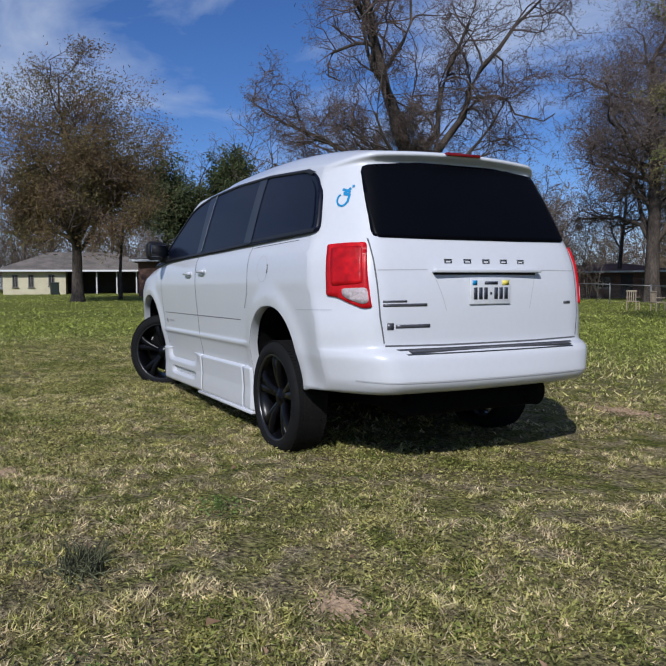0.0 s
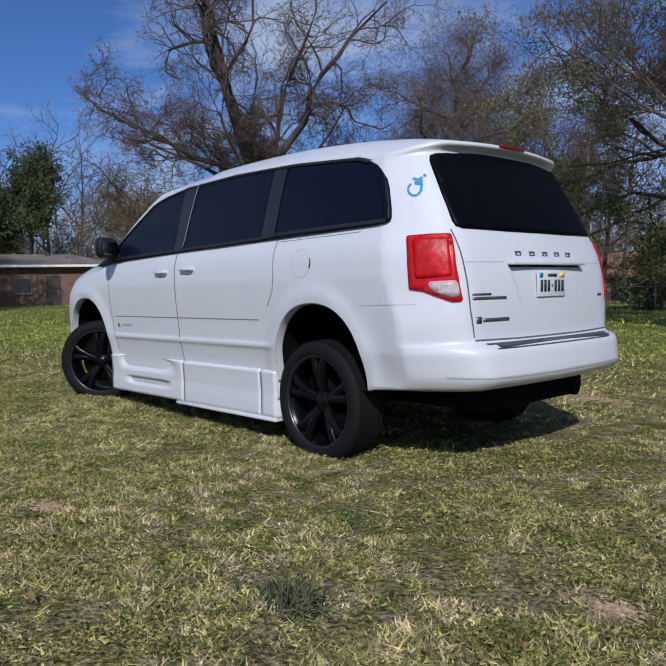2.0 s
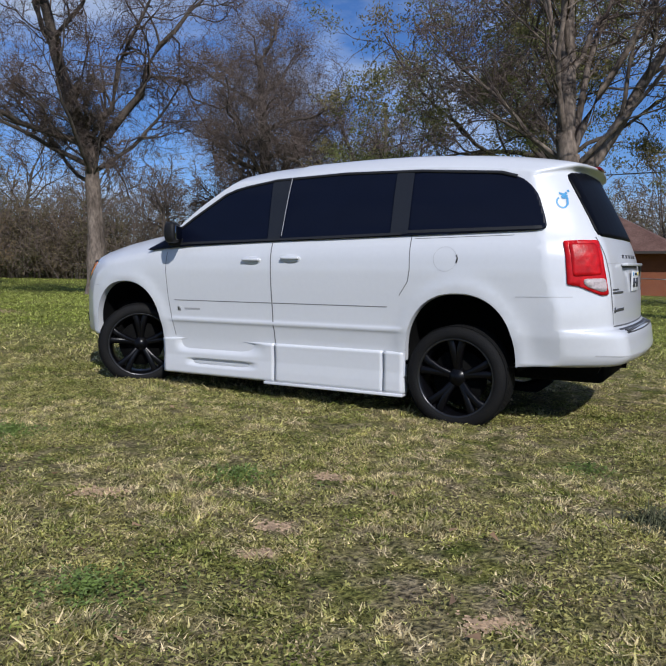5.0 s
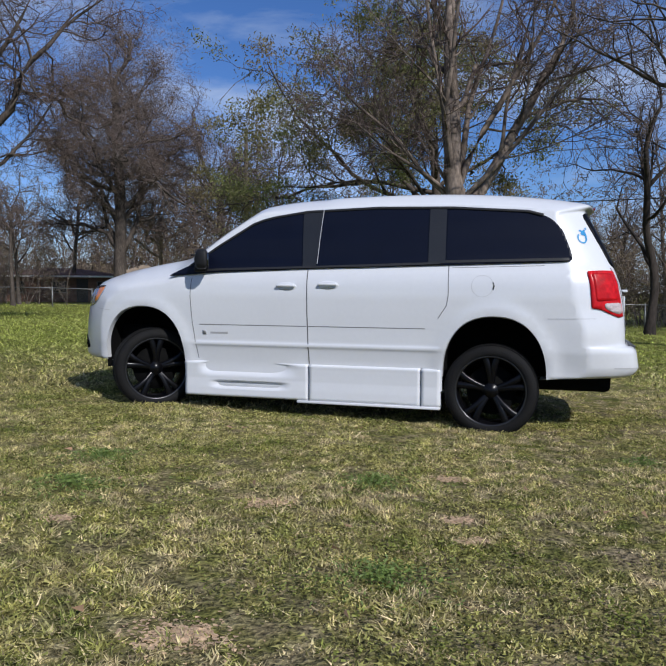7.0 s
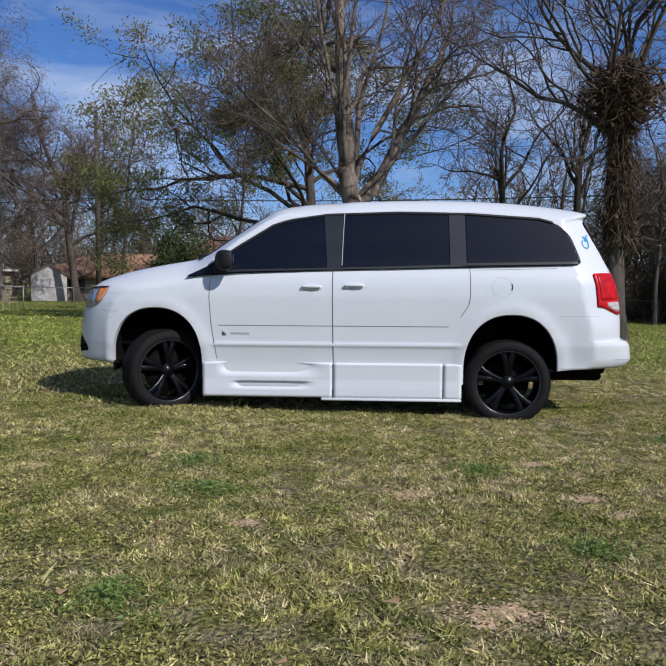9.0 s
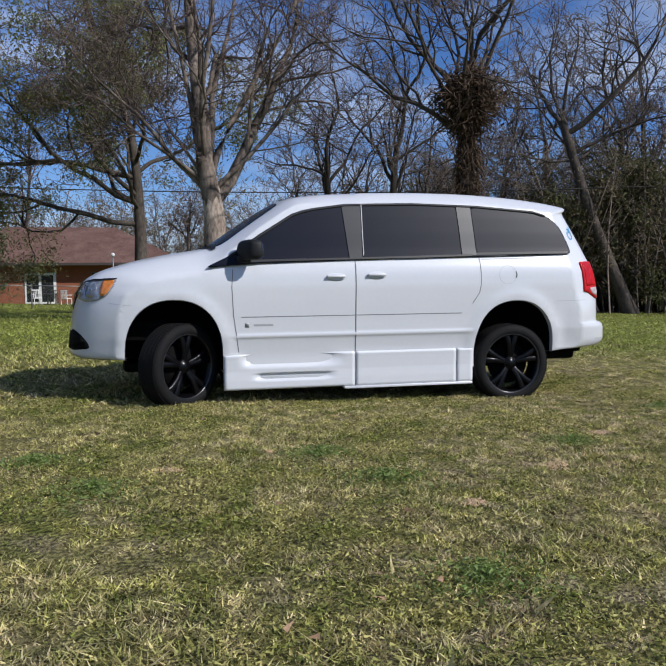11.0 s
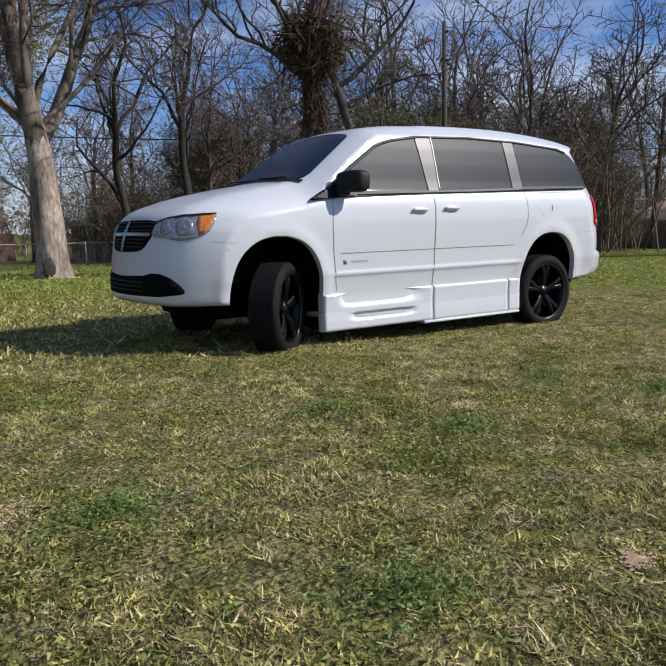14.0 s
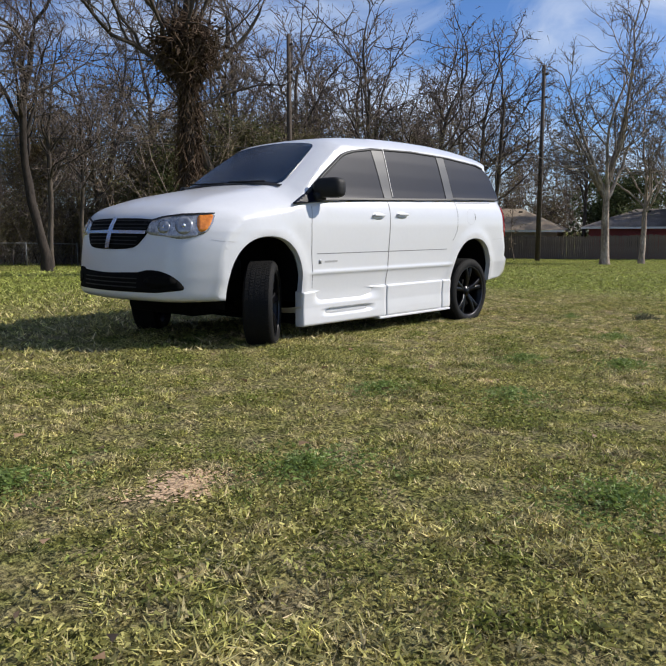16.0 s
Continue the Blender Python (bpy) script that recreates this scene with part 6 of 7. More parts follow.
def build_evergreen(name, label, at, height, radius, seed, leaves, low, size, tufts=70):
    """A dark evergreen: a stem, short boughs and needle tufts in uneven clumps."""
    rng = np.random.default_rng(seed)
    tree = thing(name, label, "tree", (at[0], at[1], gz(*at) - 0.05))
    pts, dirs = grow(rng, np.zeros((1, 3)), np.array([[0, 0, 1.0]]), np.array([height * 0.95]), 10, 0.04, 0.03)
    rad = np.linspace(0.022 * height, 0.03, 11)[None]
    p, d, ln, r = fork(rng, pts, dirs, rad, np.array([radius * 1.2]), tufts, low, 1.0, 50, 95, 1.0, 0.35)
    bp, bd = grow(rng, p, d, ln, 4, 0.2, 0.06)
    br = np.maximum(r, 0.02)[:, None] * np.linspace(1, 0.3, 5)
    mesh_part("trunk", tube_mesh([(pts, rad, 10), (bp, br, 4)]), M_BARK, tree)
    pool = bp[:, 1:].reshape(-1, 3)
    c = pool[rng.integers(0, len(pool), leaves)] + rng.normal(0, 0.085 * radius + 0.12, (leaves, 3))
    mesh_part("crown", mesh_from(leaf_blades(rng, c, size), np.arange(3 * leaves).reshape(-1, 3), False), M_CEDAR if name == "cedar_tree" else M_PINE, tree, "dark green needles")
    return tree


build_evergreen("pine_tree", "dark green pine with a rounded top", (-58.6, 20.2), 12.6, 2.5, 201, 15000, 0.55, 0.14)
build_evergreen("pine_tree", "dark green pine with a rounded top", (-59.8, 15.4), 11.4, 3.0, 202, 14000, 0.52, 0.14)
build_evergreen("pine_tree", "bushy dark green pine", (-60.4, 18.0), 9.4, 2.6, 203, 11000, 0.45, 0.14)
build_evergreen("cedar_tree", "dark green cedar among bare trees", (26.0, 30.0), 8.6, 2.6, 204, 11000, 0.10, 0.12)
build_evergreen("cedar_tree", "dark green cedar among bare trees", (29.5, 29.5), 7.2, 2.2, 205, 12000, 0.10, 0.13)
build_evergreen("cedar_tree", "olive-green cedar in the thicket", (21.0, 32.0), 6.4, 2.4, 206, 10000, 0.08, 0.13)
build_evergreen("evergreen_bush", "rounded green bush before the house", (-10.6, 36.0), 3.8, 2.0, 207, 9000, 0.05, 0.12, 50)
build_evergreen("evergreen_bush", "dark bush beyond the wooden fence", (62.0, 21.0), 6.5, 3.2, 208, 9000, 0.1, 0.18, 50)
build_evergreen("evergreen_bush", "dark bush beyond the wooden fence", (60.5, 13.0), 6.8, 3.4, 209, 9000, 0.1, 0.18, 50)


def build_thicket(name, label, line, depth, count, height, seed, leaf, leaf_count, twigs=0, leaf_size=0.07, mat=None):
    """Bare undergrowth along a line: upright stems with side twigs, and dry leaves hanging in it."""
    rng = np.random.default_rng(seed)
    line = np.array(line, float)
    seg = rng.integers(0, len(line) - 1, count)
    w = rng.random((count, 1))
    xy = line[seg] * (1 - w) + line[seg + 1] * w + rng.normal(0, depth, (count, 2))
    p = np.column_stack([xy, ground_z(xy[:, 0], xy[:, 1])])
    h = height * rng.uniform(0.35, 1.15, count)
    pts, dirs = grow(rng, p, unit(rng.normal(0, 0.22, (count, 3)) + np.array([0, 0, 1.0])), h, 4, 0.12, 0.04)
    rad = (h * 0.0075)[:, None] * np.linspace(1, 0.3, 5)
    q, d, ln, r = fork(rng, pts, dirs, rad, h, 6, 0.15, 1.0, 22, 60, 0.38, 0.6)
    tp, _ = grow(rng, q, d, ln, 2, 0.2, 0.06)
    tr = np.maximum(r, 0.013)[:, None] * np.linspace(1, 0.4, 3)
    me = tube_mesh([(pts, rad, 3), (tp, tr, 3)], True)
    me.materials.append(mat or M_TWIG)
    me.materials.append(leaf)
    ob = tagged(new(name, me), label, "undergrowth", kind="stuff")
    pool = tp.reshape(-1, 3)
    for what, n, size, aspect, stuff in (("foliage", leaf_count, leaf_size, 0.3, leaf), ("twiglets", int(1.7 * twigs), leaf_size * 2.4, 0.07, M_BUD)):
        c = pool[rng.integers(0, len(pool), n)] + rng.normal(0, 0.25, (n, 3))
        c[:, 2] = np.maximum(c[:, 2], ground_z(c[:, 0], c[:, 1]) + 0.1)
        mesh_part(what, mesh_from(leaf_blades(rng, c, size, 0.0, aspect), np.arange(3 * n).reshape(-1, 3), False), stuff, ob)


build_thicket("thicket", "dense brown undergrowth at the edge of the wood", [(22.0, 34.5), (25.0, 33.0), (31.0, 31.5), (38.0, 30.0), (44.5, 28.5)], 2.4, 800, 8.8, 301, M_SCRUB, 150000, 30000, 0.092)
build_thicket("thicket", "olive evergreen growth in the edge of the wood", [(23.0, 34.0), (27.0, 32.5), (34.0, 32.0), (43.0, 30.0)], 1.8, 280, 8.0, 305, M_CEDAR, 110000, 4000, 0.085)
build_thicket("thicket", "thin brown undergrowth beyond the chain-link fence", [(8.5, 39.5), (14.0, 37.5), (20.0, 36.0)], 1.6, 220, 5.4, 302, M_SCRUB, 42000, 9000, 0.085)
build_thicket("thicket", "bare scrub at the field's edge", [(-37.0, 39.0), (-44.0, 37.0), (-56.0, 30.0), (-66.0, 22.0), (-78.0, 12.0), (-86.0, 2.0), (-86.0, -10.0)], 3.2, 750, 6.8, 303, M_SCRUB, 42000, 40000, 0.10)
build_thicket("thicket", "low scrub behind the far gardens", [(-52.0, 64.0), (-36.0, 66.0), (-20.0, 67.0), (-4.0, 68.0), (14.0, 64.0)], 3.0, 400, 8.5, 306, M_SCRUB, 52000, 18000, 0.13)
build_thicket("wood", "far leafless wood closing the view", [(-95.0, -10.0), (-88.0, 25.0), (-70.0, 50.0), (-45.0, 70.0), (-15.0, 78.0), (15.0, 74.0), (40.0, 56.0), (62.0, 44.0), (78.0, 28.0), (84.0, 10.0)], 6.0, 900, 12.5, 304, M_SCRUB, 95000, 42000, 0.19)

build_thicket("thicket", "dense brown scrub beside the low brick house", [(-51.0, 25.5), (-47.5, 27.5), (-44.0, 31.5), (-39.0, 36.0)], 1.3, 360, 5.6, 307, M_SCRUB, 60000, 16000, 0.10)
build_thicket("thicket", "olive evergreen scrub beside the low brick house", [(-49.0, 27.5), (-45.5, 30.0), (-40.0, 35.5)], 1.0, 140, 5.0, 308, M_CEDAR, 36000, 2000, 0.10)
for k, (at, tilt) in enumerate((((-44.6, 22.4), (-0.22, 0.0)), ((-43.8, 26.0), (-0.05, 0.05)))):
    build_tree("tree", "small crooked tree with a pale trunk before the scrub", at, M_BARKPALE, M_TWIG, None, seed=140 + k, height=7.0, trunk_r=0.13, clear=1.6, limbs=6, limb_angle=(25, 55), limb_len=0.5, counts=(5, 4, 3, 0), wander=0.17, lift=0.05, lean=tilt, trunk_part=0.5, twig_r=0.02)

# ---- houses ----


def hip_roof(x0, x1, y0, y1, z, rise, over, ridge_in, bm=None):
    bm = bm or bmesh.new()
    a, b, c, d = x0 - over, x1 + over, y0 - over, y1 + over
    my = (c + d) / 2
    low = [bm.verts.new((x, y, z)) for x, y in ((a, c), (b, c), (b, d), (a, d))]
    under = [bm.verts.new((v.co.x, v.co.y, z - 0.16)) for v in low]
    top = [bm.verts.new((a + ridge_in, my, z + rise)), bm.verts.new((b - ridge_in, my, z + rise))]
    bm.faces.new((low[0], low[1], top[1], top[0]))
    bm.faces.new((low[1], low[2], top[1]))
    bm.faces.new((low[2], low[3], top[0], top[1]))
    bm.faces.new((low[3], low[0], top[0]))
    for i in range(4):
        bm.faces.new((under[i], under[(i + 1) % 4], low[(i + 1) % 4], low[i]))
    bm.faces.new(under[::-1])
    return bm


def build_window(parent, x, z, w, h, y, name="window"):
    """A window in a wall that faces -y: a frame, two panes with a bar between, and a sill."""
    bm = bmesh.new()
    t = 0.07
    for lo, hi in (((x - w / 2, z), (x + w / 2, z + t)), ((x - w / 2, z + h - t), (x + w / 2, z + h)), ((x - w / 2, z), (x - w / 2 + t, z + h)), ((x + w / 2 - t, z), (x + w / 2, z + h)), ((x - t / 2, z), (x + t / 2, z + h))):
        box((lo[0], y - 0.05, lo[1]), (hi[0], y + 0.02, hi[1]), 0, bm)
    win = part(name, bm, M_FRAME, parent, smooth=False)
    for sx in (-1, 1):
        part("pane", box((min(x, x + sx * (w / 2 - t)), y - 0.012, z + t), (max(x, x + sx * (w / 2 - t)), y - 0.004, z + h - t)), M_WINDOW, win, smooth=False)
    part("sill", box((x - w / 2 - 0.06, y - 0.12, z - 0.06), (x + w / 2 + 0.06, y + 0.02, z)), M_FRAME, win, smooth=False)
    return win


def build_house(name, label, at, turn, size, wall_h, rise, wall, roof, windows, door=None, carport=None, ridge_in=None, sink=0.3, over=0.55, trim=None, porch=None):
    """A one-storey house; its front looks towards -y before it is turned."""
    w, d = size
    house = thing(name, label, "house", (at[0], at[1], gz(*at) - 0.1))
    house.rotation_euler = (0, 0, radians(turn))
    if porch is None:
        part("wall", box((-w / 2, -d / 2, -sink), (w / 2, d / 2, wall_h), 0), wall, house, smooth=False)
    else:
        # the eave runs on over an open porch on slim posts
        part("wall", box((-w / 2, -d / 2, -sink), (porch, d / 2, wall_h), 0), wall, house, smooth=False)
        # near-black wall colour stands in for the porch's deep shade
        part("porch_back_wall", box((porch, d / 2 - 3.4, -sink), (w / 2, d / 2, wall_h), 0), M_DOOR, house, smooth=False)
        for px in np.linspace(porch + 0.9, w / 2 - 0.1, 5):
            part("post", box((px - 0.05, -d / 2 + 0.0, -sink), (px + 0.05, -d / 2 + 0.1, wall_h)), M_WHITE, house, smooth=False)
    bm = hip_roof(-w / 2, w / 2, -d / 2, d / 2, wall_h + 0.16, rise, over, d / 2 if ridge_in is None else ridge_in)
    top = part("roof", bm, roof, house, smooth=False)
    part("fascia", box((-w / 2 - over - 0.02, -d / 2 - over - 0.035, wall_h - 0.02), (w / 2 + over + 0.02, -d / 2 - over - 0.005, wall_h + 0.14)), trim or M_WHITE, house, smooth=False)
    for vx in (-w * 0.18, w * 0.12):
        part("roof_vent", box((vx - 0.18, -0.9, wall_h + rise * 0.72), (vx + 0.18, -0.5, wall_h + rise * 0.72 + 0.45), 0.05), M_DOOR, top, smooth=False)
    for x, z, ww, hh in windows:
        build_window(house, x, z, ww, hh, -d / 2)
    if door is not None:
        dr = part("door", box((door - 0.48, -d / 2 - 0.05, 0.05), (door + 0.48, -d / 2 + 0.02, 2.12), 0.01), M_DOOR, house, "dark front door", smooth=False)
        part("door_knob", box((door + 0.34, -d / 2 - 0.10, 1.0), (door + 0.40, -d / 2 - 0.05, 1.06), 0.01), M_GALV, dr)
    if carport:
        x0, x1 = carport
        part("carport_roof", box((x0, -d / 2 - 0.4, wall_h - 0.28), (x1, d / 2, wall_h - 0.05), 0.02), roof, house, smooth=False)
        part("carport_fascia", box((x0 - 0.02, -d / 2 - 0.43, wall_h - 0.30), (x1 + 0.02, -d / 2 - 0.405, wall_h - 0.03)), M_WHITE, house, smooth=False)
        for px in np.linspace(x0 + 0.25, x1 - 0.25, 4):
            part("post", box((px - 0.06, -d / 2 - 0.25, -sink), (px + 0.06, -d / 2 - 0.13, wall_h - 0.28)), M_WHITE, house, smooth=False)
        part("carport_back", box((x0, d / 2 - 0.4, -sink), (x1, d / 2 - 0.2, wall_h - 0.28)), M_DOOR, house, smooth=False)
    return house


brick_house = build_house("house", "red brick ranch house with a brown hip roof", (-7.3, 50.0), 0, (15.4, 10.0), 2.75, 2.7, M_BRICK, M_ROOF, [(-5.6, 0.9, 1.8, 1.2), (2.9, 0.55, 1.2, 1.75), (5.7, 0.9, 0.9, 1.2)], over=1.0, trim=M_DOOR)
part("wing_wall", box((7.7, -3.6, -0.3), (10.4, 5.0, 2.35)), M_BRICK, brick_house, smooth=False)
part("wing_roof", prism([(7.4, 2.78), (11.0, 2.42), (11.0, 2.54), (7.4, 2.90)], -5.2, 5.6), M_ROOF, brick_house, smooth=False)
part("wing_fascia", prism([(7.4, 2.74), (11.05, 2.375), (11.05, 2.52), (7.4, 2.885)], -5.225, -5.205), M_WHITE, brick_house, "white sloping fascia", smooth=False)
part("garden_wall", box((10.41, -1.2, -0.3), (14.6, -0.9, 1.75)), M_BRICKDARK, brick_house, "dark low brick wall", smooth=False)
for wx in (8.3, 9.5):
    build_window(brick_house, wx, 1.0, 0.7, 1.0, -3.6)
patio = part("patio_door", box((-1.95, -5.06, 0.08), (0.05, -4.98, 2.25), 0.01), M_WHITE, brick_house, "white double patio door", smooth=False)
for px in (-1.82, -0.88):
    part("pane", box((px, -5.075, 0.30), (px + 0.76, -5.062, 2.10)), M_WINDOW, patio, smooth=False)
build_house("house", "cream house with a grey hip roof and an open porch", (-66.0, 8.6), 80, (13.2, 8.5), 2.1, 1.75, M_CREAM, M_ROOFGREY, [(-5.6, 0.7, 0.45, 1.1), (-4.3, 0.7, 0.45, 1.1), (-2.6, 0.8, 0.5, 1.0)], porch=-1.4)
build_house("house", "long low dark brick house with a flat eave", (-48.77, 16.37), 70.5, (11.8, 7.0), 2.75, 0.9, M_BRICKDARK, M_ROOFGREY, [(-3.9, 0.9, 1.2, 1.1), (-0.4, 0.9, 1.2, 1.1), (4.2, 0.9, 1.3, 1.1)], 1.6)
build_house("house", "low dark house with a white eave beyond the chain-link fence", (-40.0, 50.0), 38, (10.0, 8.0), 2.25, 0.7, M_BRICKDARK, M_ROOF, [(-3.4, 0.9, 1.2, 1.0), (0.0, 0.9, 1.3, 1.0), (3.6, 0.9, 1.0, 1.0)], 1.9)
build_house("house", "cream house with a tan gabled roof", (-54.0, 77.0), 35, (5.0, 8.0), 3.0, 1.5, M_CREAM, M_ROOFTAN, [(-1.4, 1.0, 0.9, 1.1), (1.4, 1.0, 0.9, 1.1)], ridge_in=0.2)
build_house("house", "beige house with a tan hip roof and a carport", (-38.6, 62.4), 32, (6.4, 7.0), 2.5, 1.3, M_BEIGE, M_ROOFTAN, [(-1.6, 0.9, 1.0, 1.1), (1.8, 0.9, 1.1, 1.1)], carport=(-6.6, -3.25))
build_house("house", "house with a rust-coloured roof", (-21.0, 58.0), 12, (15.0, 9.0), 2.1, 2.0, M_BEIGE, M_ROOFRUST, [(-4.0, 0.9, 1.5, 1.1), (0.5, 0.8, 1.5, 1.0), (5.0, 0.8, 1.4, 1.0)], -1.6, trim=M_ROOFRUST)
build_house("house", "small pale yellow house behind the brick one", (7.0, 64.0), -4, (2.5, 6.0), 3.7, 0.6, M_CREAM, M_ROOFGREY, [(-0.55, 2.2, 0.6, 0.8), (0.6, 2.2, 0.5, 0.8)])
build_house("house", "low beige house with a dark roof", (19.5, 45.0), -24, (17.0, 7.0), 2.6, 1.0, M_BEIGE, M_ROOFGREY, [(-5.0, 0.9, 1.4, 1.1), (5.5, 0.9, 1.2, 1.1)], 0.5)
build_house("house", "beige house beyond the wooden fence", (56.2, 28.2), -68, (9.0, 8.0), 2.4, 1.9, M_BEIGE, M_ROOFTAN, [(-2.4, 0.9, 1.3, 1.1), (2.4, 0.9, 1.3, 1.1)])
build_house("house", "grey-roofed house with a dark red wall", (61.5, 15.0), -72, (14.0, 8.0), 2.6, 1.5, material("dark_red_siding", (0.22, 0.045, 0.04), 0.8, vary=0.1, bump_scale=10), M_ROOFGREY, [(-3.4, 0.9, 1.3, 1.1), (3.0, 0.9, 1.3, 1.1)])


def build_shed():
    shed = thing("garden_shed", "weathered grey-white gabled garden shed", "shed", (-24.6, 49.0, gz(-24.6, 49.0)))
    shed.rotation_euler = (0, 0, radians(24))
    gable = [(-1.3, 0), (1.3, 0), (1.3, 2.0), (0, 2.75), (-1.3, 2.0)]
    part("wall", prism(gable, -1.4, 1.4), M_SHED, shed, smooth=False)
    for s in (-1, 1):
        slope = [(0, 2.78), (s * 1.45, 1.95), (s * 1.45, 2.03), (0, 2.86)]
        part("roof", prism(slope, -1.55, 1.55), M_ROOFGREY, shed, smooth=False)
    for sx in (-0.45, 0.45):
        dr = part("door", box((sx - 0.42, -1.44, 0.1), (sx + 0.42, -1.40, 1.85), 0.01), M_SHED, shed, smooth=False)
        part("handle", box((sx - 0.30 * (1 if sx > 0 else -1) - 0.03, -1.48, 0.95), (sx - 0.30 * (1 if sx > 0 else -1) + 0.03, -1.44, 1.1)), M_GALV, dr)


build_shed()

# ---- fences, poles, cables ----


def build_chainlink(x0, y0, x1, y1, label):
    ln = math.hypot(x1 - x0, y1 - y0)
    fence = thing("chain_link_fence", label, "fence", (x0, y0, gz(x0, y0)))
    yaw = math.atan2(y1 - y0, x1 - x0)
    fence.rotation_euler = (0, 0, yaw)
    n = int(ln / 3.0)

    def dz(s):
        return gz(x0 + math.cos(yaw) * s, y0 + math.sin(yaw) * s) - gz(x0, y0)
    for i in range(n + 1):
        s = ln * i / n
        bm = bmesh.new()
        bmesh.ops.create_cone(bm, cap_ends=True, segments=8, radius1=0.035, radius2=0.035, depth=1.5, matrix=Matrix.Translation((s, 0, dz(s) + 0.55)))
        part("post", bm, M_GALV, fence)
    for i in range(n):
        a, b = ln * i / n, ln * (i + 1) / n
        pa, pb = Vector((a, 0, dz(a) + 1.22)), Vector((b, 0, dz(b) + 1.22))
        bm = bmesh.new()
        bmesh.ops.create_cone(bm, cap_ends=True, segments=6, radius1=0.024, radius2=0.024, depth=(pb - pa).length, matrix=Matrix.Translation((pa + pb) / 2) @ (pb - pa).to_track_quat("Z", "Y").to_matrix().to_4x4())
        part("top_rail", bm, M_GALV, fence)
    # woven wire
    s = np.arange(0, ln - 1.2, 0.16)
    z0 = np.array([dz(v) for v in s])
    lines = []
    for up in (0, 1):
        a = np.column_stack([s + (1.2 if up else 0), np.zeros_like(s), z0 + 0.03])
        b = np.column_stack([s + (0 if up else 1.2), np.zeros_like(s), z0 + 1.20])
        lines.append(np.stack([a, b], 1))
    pts = np.concatenate(lines)
    mesh_part("wire_mesh", tube_mesh([(pts, np.full(pts.shape[:2], 0.0022), 3)]), M_GALV, fence)
    return fence


build_chainlink(-46.0, 33.5, 17.0, 34.0, "chain-link fence with a steel top rail along the lawn")


def build_board_fence(x0, y0, x1, y1):
    ln = math.hypot(x1 - x0, y1 - y0)
    yaw = math.atan2(y1 - y0, x1 - x0)
    fence = thing("wooden_fence", "weathered grey-brown board privacy fence", "fence", (x0, y0, gz(x0, y0)))
    fence.rotation_euler = (0, 0, yaw)
    rnd = random.Random(3)
    shapes = []
    for k in range(4):
        h = 1.82 + 0.03 * k
        me = finish(prism([(-0.068, 0), (0.068, 0), (0.068, h - 0.03), (0.04, h), (-0.04, h), (-0.068, h - 0.03)], -0.010, 0.010), False)
        me.materials.append(M_BOARD)
        shapes.append(me)
    n = int(ln / 0.15)
    for i in range(n):
        s = ln * i / n
        ob = new("board", shapes[rnd.randrange(4)])
        ob.parent = fence
        z = gz(x0 + math.cos(yaw) * s, y0 + math.sin(yaw) * s) - gz(x0, y0)
        ob.matrix_basis = pose(s, rnd.uniform(-0.006, 0.006), z + rnd.uniform(-0.02, 0.02), 0, rnd.uniform(-0.5, 0.5), 0)
    for i in range(int(ln / 2.4) + 1):
        s = min(ln, 2.4 * i)
        z = gz(x0 + math.cos(yaw) * s, y0 + math.sin(yaw) * s) - gz(x0, y0)
        part("post", box((s - 0.05, 0.012, z - 0.2), (s + 0.05, 0.11, z + 1.75)), M_BOARD, fence, smooth=False)


build_board_fence(50.5, 32.0, 53.0, 22.0)
build_board_fence(53.0, 22.0, 56.5, 3.0)
build_board_fence(17.5, 37.5, 26.0, 35.5)


def build_pole(at, height, arms, label):
    pole = thing("utility_pole", label, "utility pole", (at[0], at[1], gz(*at) - 0.3), "utility poles")
    bm = bmesh.new()
    bmesh.ops.create_cone(bm, cap_ends=True, segments=14, radius1=0.19, radius2=0.12, depth=height, matrix=Matrix.Translation((0, 0, height / 2)))
    part("post", bm, M_POLE, pole)
    for z in arms:
        part("insulator_bracket", box((-0.06, -0.35, z - 0.06), (0.06, 0.10, z + 0.06), 0.01), M_POLE, pole, smooth=False)
        bm = lathe([(0.001, 0.0), (0.05, 0.0), (0.035, 0.06), (0.05, 0.12), (0.001, 0.15)], 10, None, Matrix.Translation((0, -0.3, z + 0.05)) @ Matrix.Rotation(math.pi / 2, 4, "X"))
        part("insulator", bm, M_SHED, pole)


POLES = [((-16.7, 39.3), 12.6), ((27.7, 27.4), 14.0), ((46.2, 20.2), 14.2)]
for at, h in POLES:
    build_pole(at, h, (h - 0.6, h - 2.2), "dark weathered wooden utility pole")


def build_cable(a, b, za, zb, sag, radius, label):
    pts = []
    for i in range(25):
        t = i / 24
        x, y = a[0] + (b[0] - a[0]) * t, a[1] + (b[1] - a[1]) * t
        pts.append((x, y, za + (zb - za) * t - sag * 4 * t * (1 - t)))
    me = tube_mesh([(np.array([pts]), np.full((1, 25), radius), 5)])
    me.materials.append(M_CABLE)
    tagged(new("overhead_cable", me), label, "cable", "overhead cables")


ENDS = [((-95.0, 60.0), 1.0)] + [(p, gz(*p)) for p, _ in POLES] + [((95.0, 2.0), -1.0)]
for (a, za), (b, zb) in zip(ENDS, ENDS[1:]):
    for h, sag, r, label in ((7.0, 0.5, 0.030, "thick black overhead telephone cable"), (9.8, 0.6, 0.014, "thin black overhead wire"), (11.6, 0.7, 0.012, "thin black overhead wire")):
        build_cable(a, b, za + h, zb + h, sag, r, label)


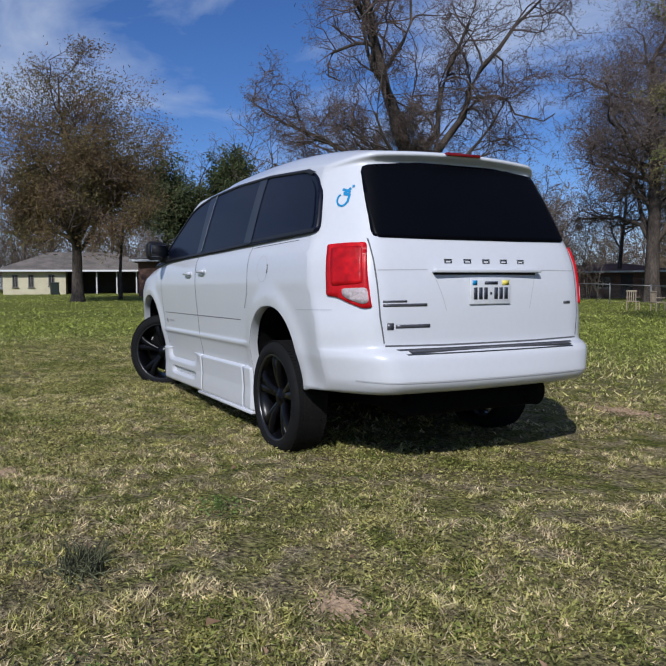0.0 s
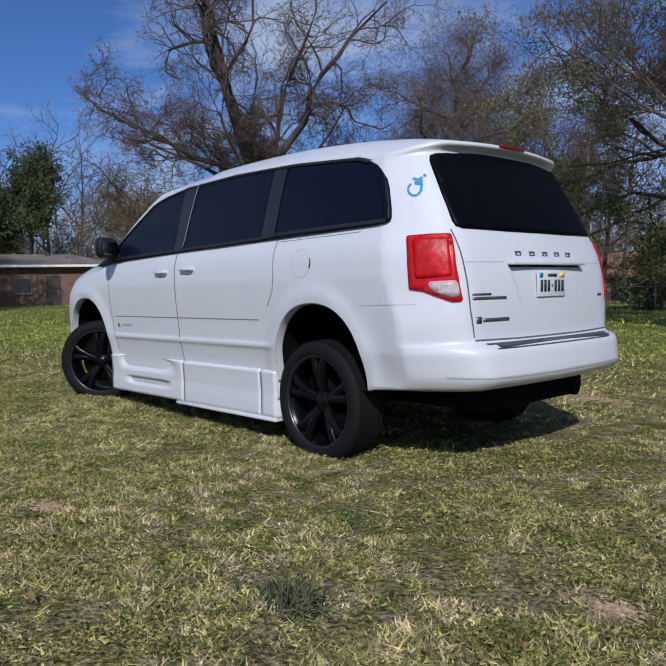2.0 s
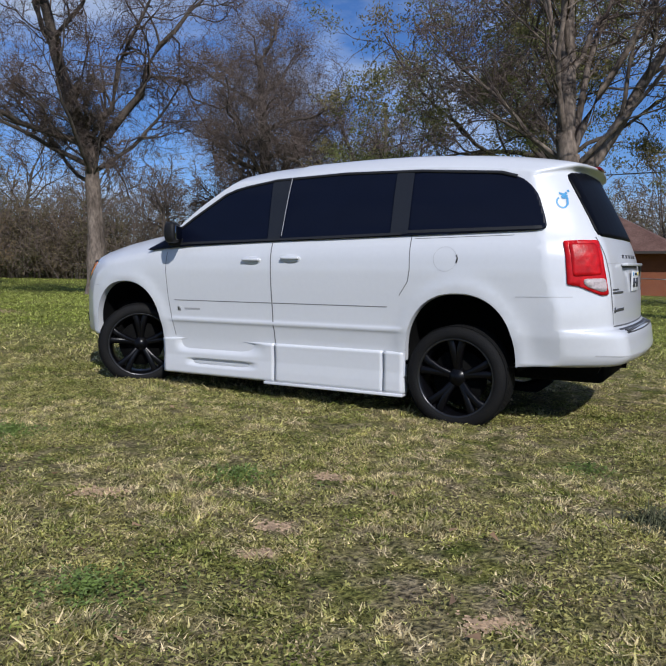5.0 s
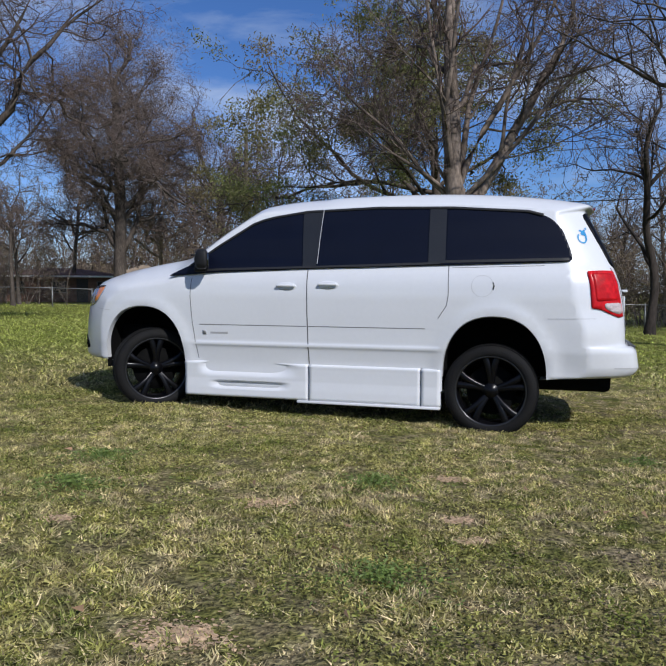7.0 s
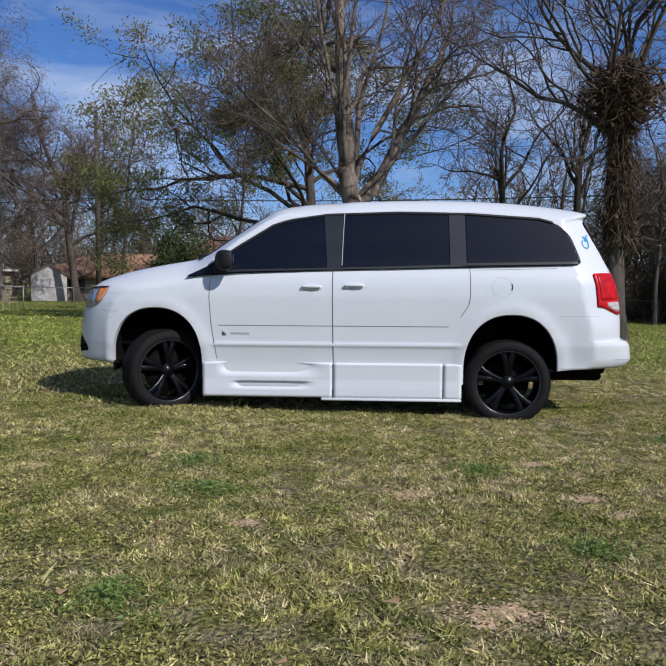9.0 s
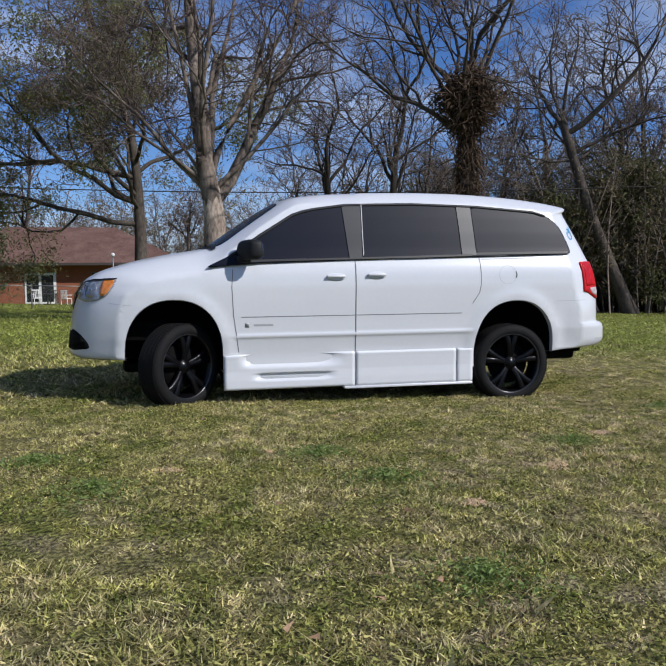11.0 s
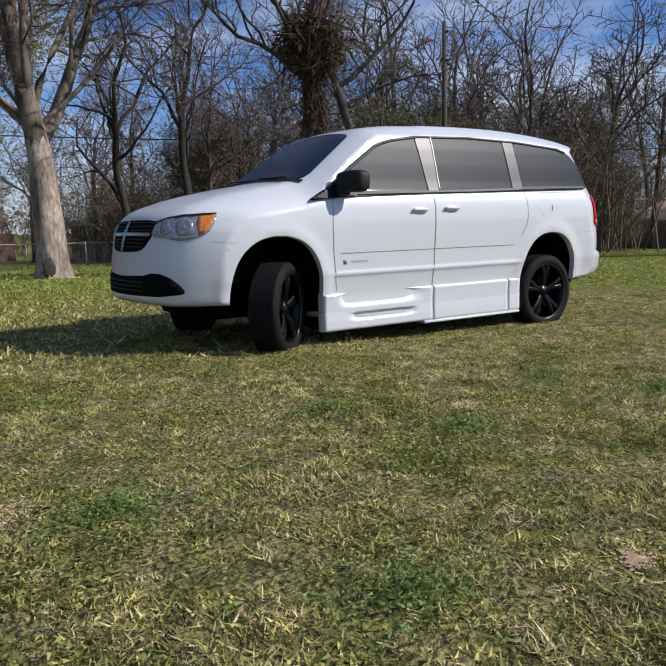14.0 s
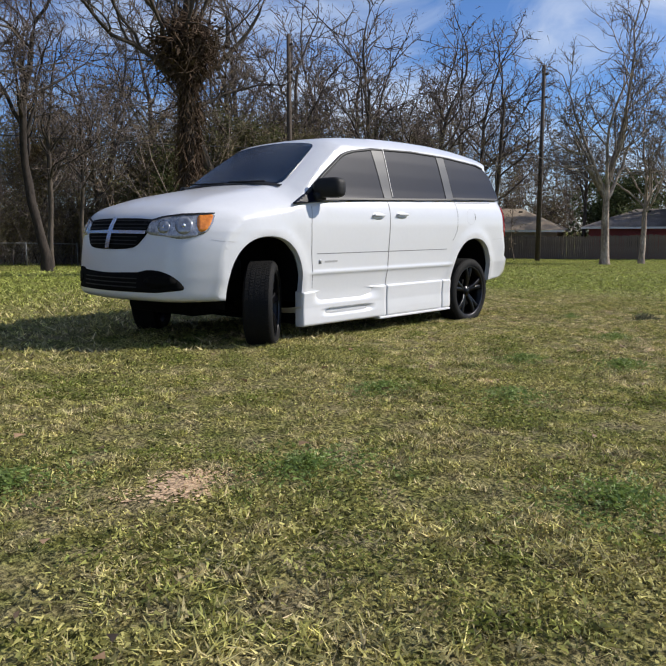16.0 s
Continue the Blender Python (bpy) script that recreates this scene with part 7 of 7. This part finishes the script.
def build_guy_wire(anchor, pole_at, reach):
    """A steel stay from the ground to a pole, with a yellow guard over its foot."""
    foot = Vector((*anchor, gz(*anchor)))
    top = Vector((*pole_at, gz(*pole_at) + reach))
    stay = thing("guy_wire", "steel guy wire with a yellow plastic guard at its foot", "guy wire", foot)
    way = top - foot
    for name, a, b, r, sides, mat, label in (("wire", 0.0, 1.0, 0.008, 5, M_CABLE, ""), ("guard", 0.015, 0.235, 0.036, 10, M_YELLOWTAG, "faded yellow plastic guard")):
        pts = np.array([[tuple(way * (a + (b - a) * k / 4)) for k in range(5)]])
        mesh_part(name, tube_mesh([(pts, np.full((1, 5), r), sides)]), mat, stay, label)


build_guy_wire((36.7, 23.0), (27.7, 27.4), 10.2)

# ---- small far things ----
bin_ = thing("wheeled_bin", "dark wheeled rubbish bin by the cream house", "bin", (-59.3, 5.2, gz(-59.3, 5.2)))
part("tub", prism([(-0.27, 0), (0.27, 0), (0.33, 1.0), (-0.33, 1.0)], -0.33, 0.33), M_BIN, bin_, smooth=False)
part("lid", box((-0.36, -0.37, 1.0), (0.36, 0.37, 1.07), 0.03), M_BIN, bin_)
for sx in (-0.26, 0.26):
    part("wheel", lathe([(0.001, -0.03), (0.12, -0.03), (0.12, 0.03), (0.001, 0.03)], 14, None, Matrix.Translation((sx, 0.34, 0.12))), M_BIN, bin_)
ac = thing("air_conditioner", "grey boxy air conditioner by the brick house", "air conditioner", (-2.8, 44.3, gz(-2.8, 44.3)))
part("casing", box((-0.5, -0.45, 0.05), (0.5, 0.45, 1.15), 0.03), M_SHED, ac)
for k in range(8):
    part("louvre", box((-0.42, -0.47, 0.18 + 0.11 * k), (0.42, -0.455, 0.24 + 0.11 * k)), M_GALV, ac, smooth=False)
lamp = thing("yard_lamp", "slim yard lamp on a grey post", "lamp", (-3.25, 40.5, gz(-3.25, 40.5)))
bm = bmesh.new()
bmesh.ops.create_cone(bm, cap_ends=True, segments=10, radius1=0.05, radius2=0.04, depth=3.1, matrix=Matrix.Translation((0, 0, 1.55)))
part("post", bm, M_GALV, lamp)
bm = bmesh.new()
bmesh.ops.create_uvsphere(bm, u_segments=14, v_segments=8, radius=0.13, matrix=Matrix.Translation((0, 0, 3.18)))
part("globe", bm, M_WHITE, lamp, "white globe")


def build_patio_chair(at, turn, mat, label):
    chair = thing("patio_chair", label, "chair", (at[0], at[1], gz(*at)), "garden chairs")
    chair.rotation_euler = (0, 0, radians(turn))
    part("seat", box((-0.26, -0.25, 0.40), (0.26, 0.25, 0.45), 0.02), mat, chair)
    back = part("backrest", box((-0.26, 0.21, 0.90), (0.26, 0.25, 0.97), 0.015), mat, chair)
    for k in range(5):
        part("slat", box((-0.23 + 0.105 * k, 0.215, 0.45), (-0.19 + 0.105 * k, 0.245, 0.90)), mat, back, smooth=False)
    for sx in (-0.23, 0.23):
        for sy in (-0.22, 0.22):
            part("leg", box((sx - 0.02, sy - 0.02, 0.0), (sx + 0.02, sy + 0.02, 0.40)), mat, chair, smooth=False)
        part("armrest", box((sx - 0.03, -0.24, 0.62), (sx + 0.03, 0.24, 0.66), 0.01), mat, chair)


build_patio_chair((-6.35, 42.6), 150, M_WHITE, "white slatted patio chair behind the brick house")
build_patio_chair((-8.1, 42.3), 30, M_WHITE, "white slatted patio chair behind the brick house")
build_patio_chair((-7.2, 43.4), 190, M_BIN, "dark slatted patio chair behind the brick house")
table = thing("patio_table", "round dark patio table behind the brick house", "table", (-7.2, 42.4, gz(-7.2, 42.4)))
part("tabletop", lathe([(0.001, 0.70), (0.50, 0.70), (0.52, 0.715), (0.50, 0.73), (0.001, 0.73)], 28, None, Matrix.Rotation(math.pi / 2, 4, "X")), M_BIN, table)
for k in range(4):
    a = math.pi / 4 + k * math.pi / 2
    part("leg", box((0.34 * math.cos(a) - 0.02, 0.34 * math.sin(a) - 0.02, 0.0), (0.34 * math.cos(a) + 0.02, 0.34 * math.sin(a) + 0.02, 0.70)), M_BIN, table, smooth=False)
build_patio_chair((-17.6, 27.0), 200, M_BEIGE, "tan plastic garden chair on the far lawn")
build_patio_chair((-16.5, 27.4), 160, M_BEIGE, "tan plastic garden chair on the far lawn")
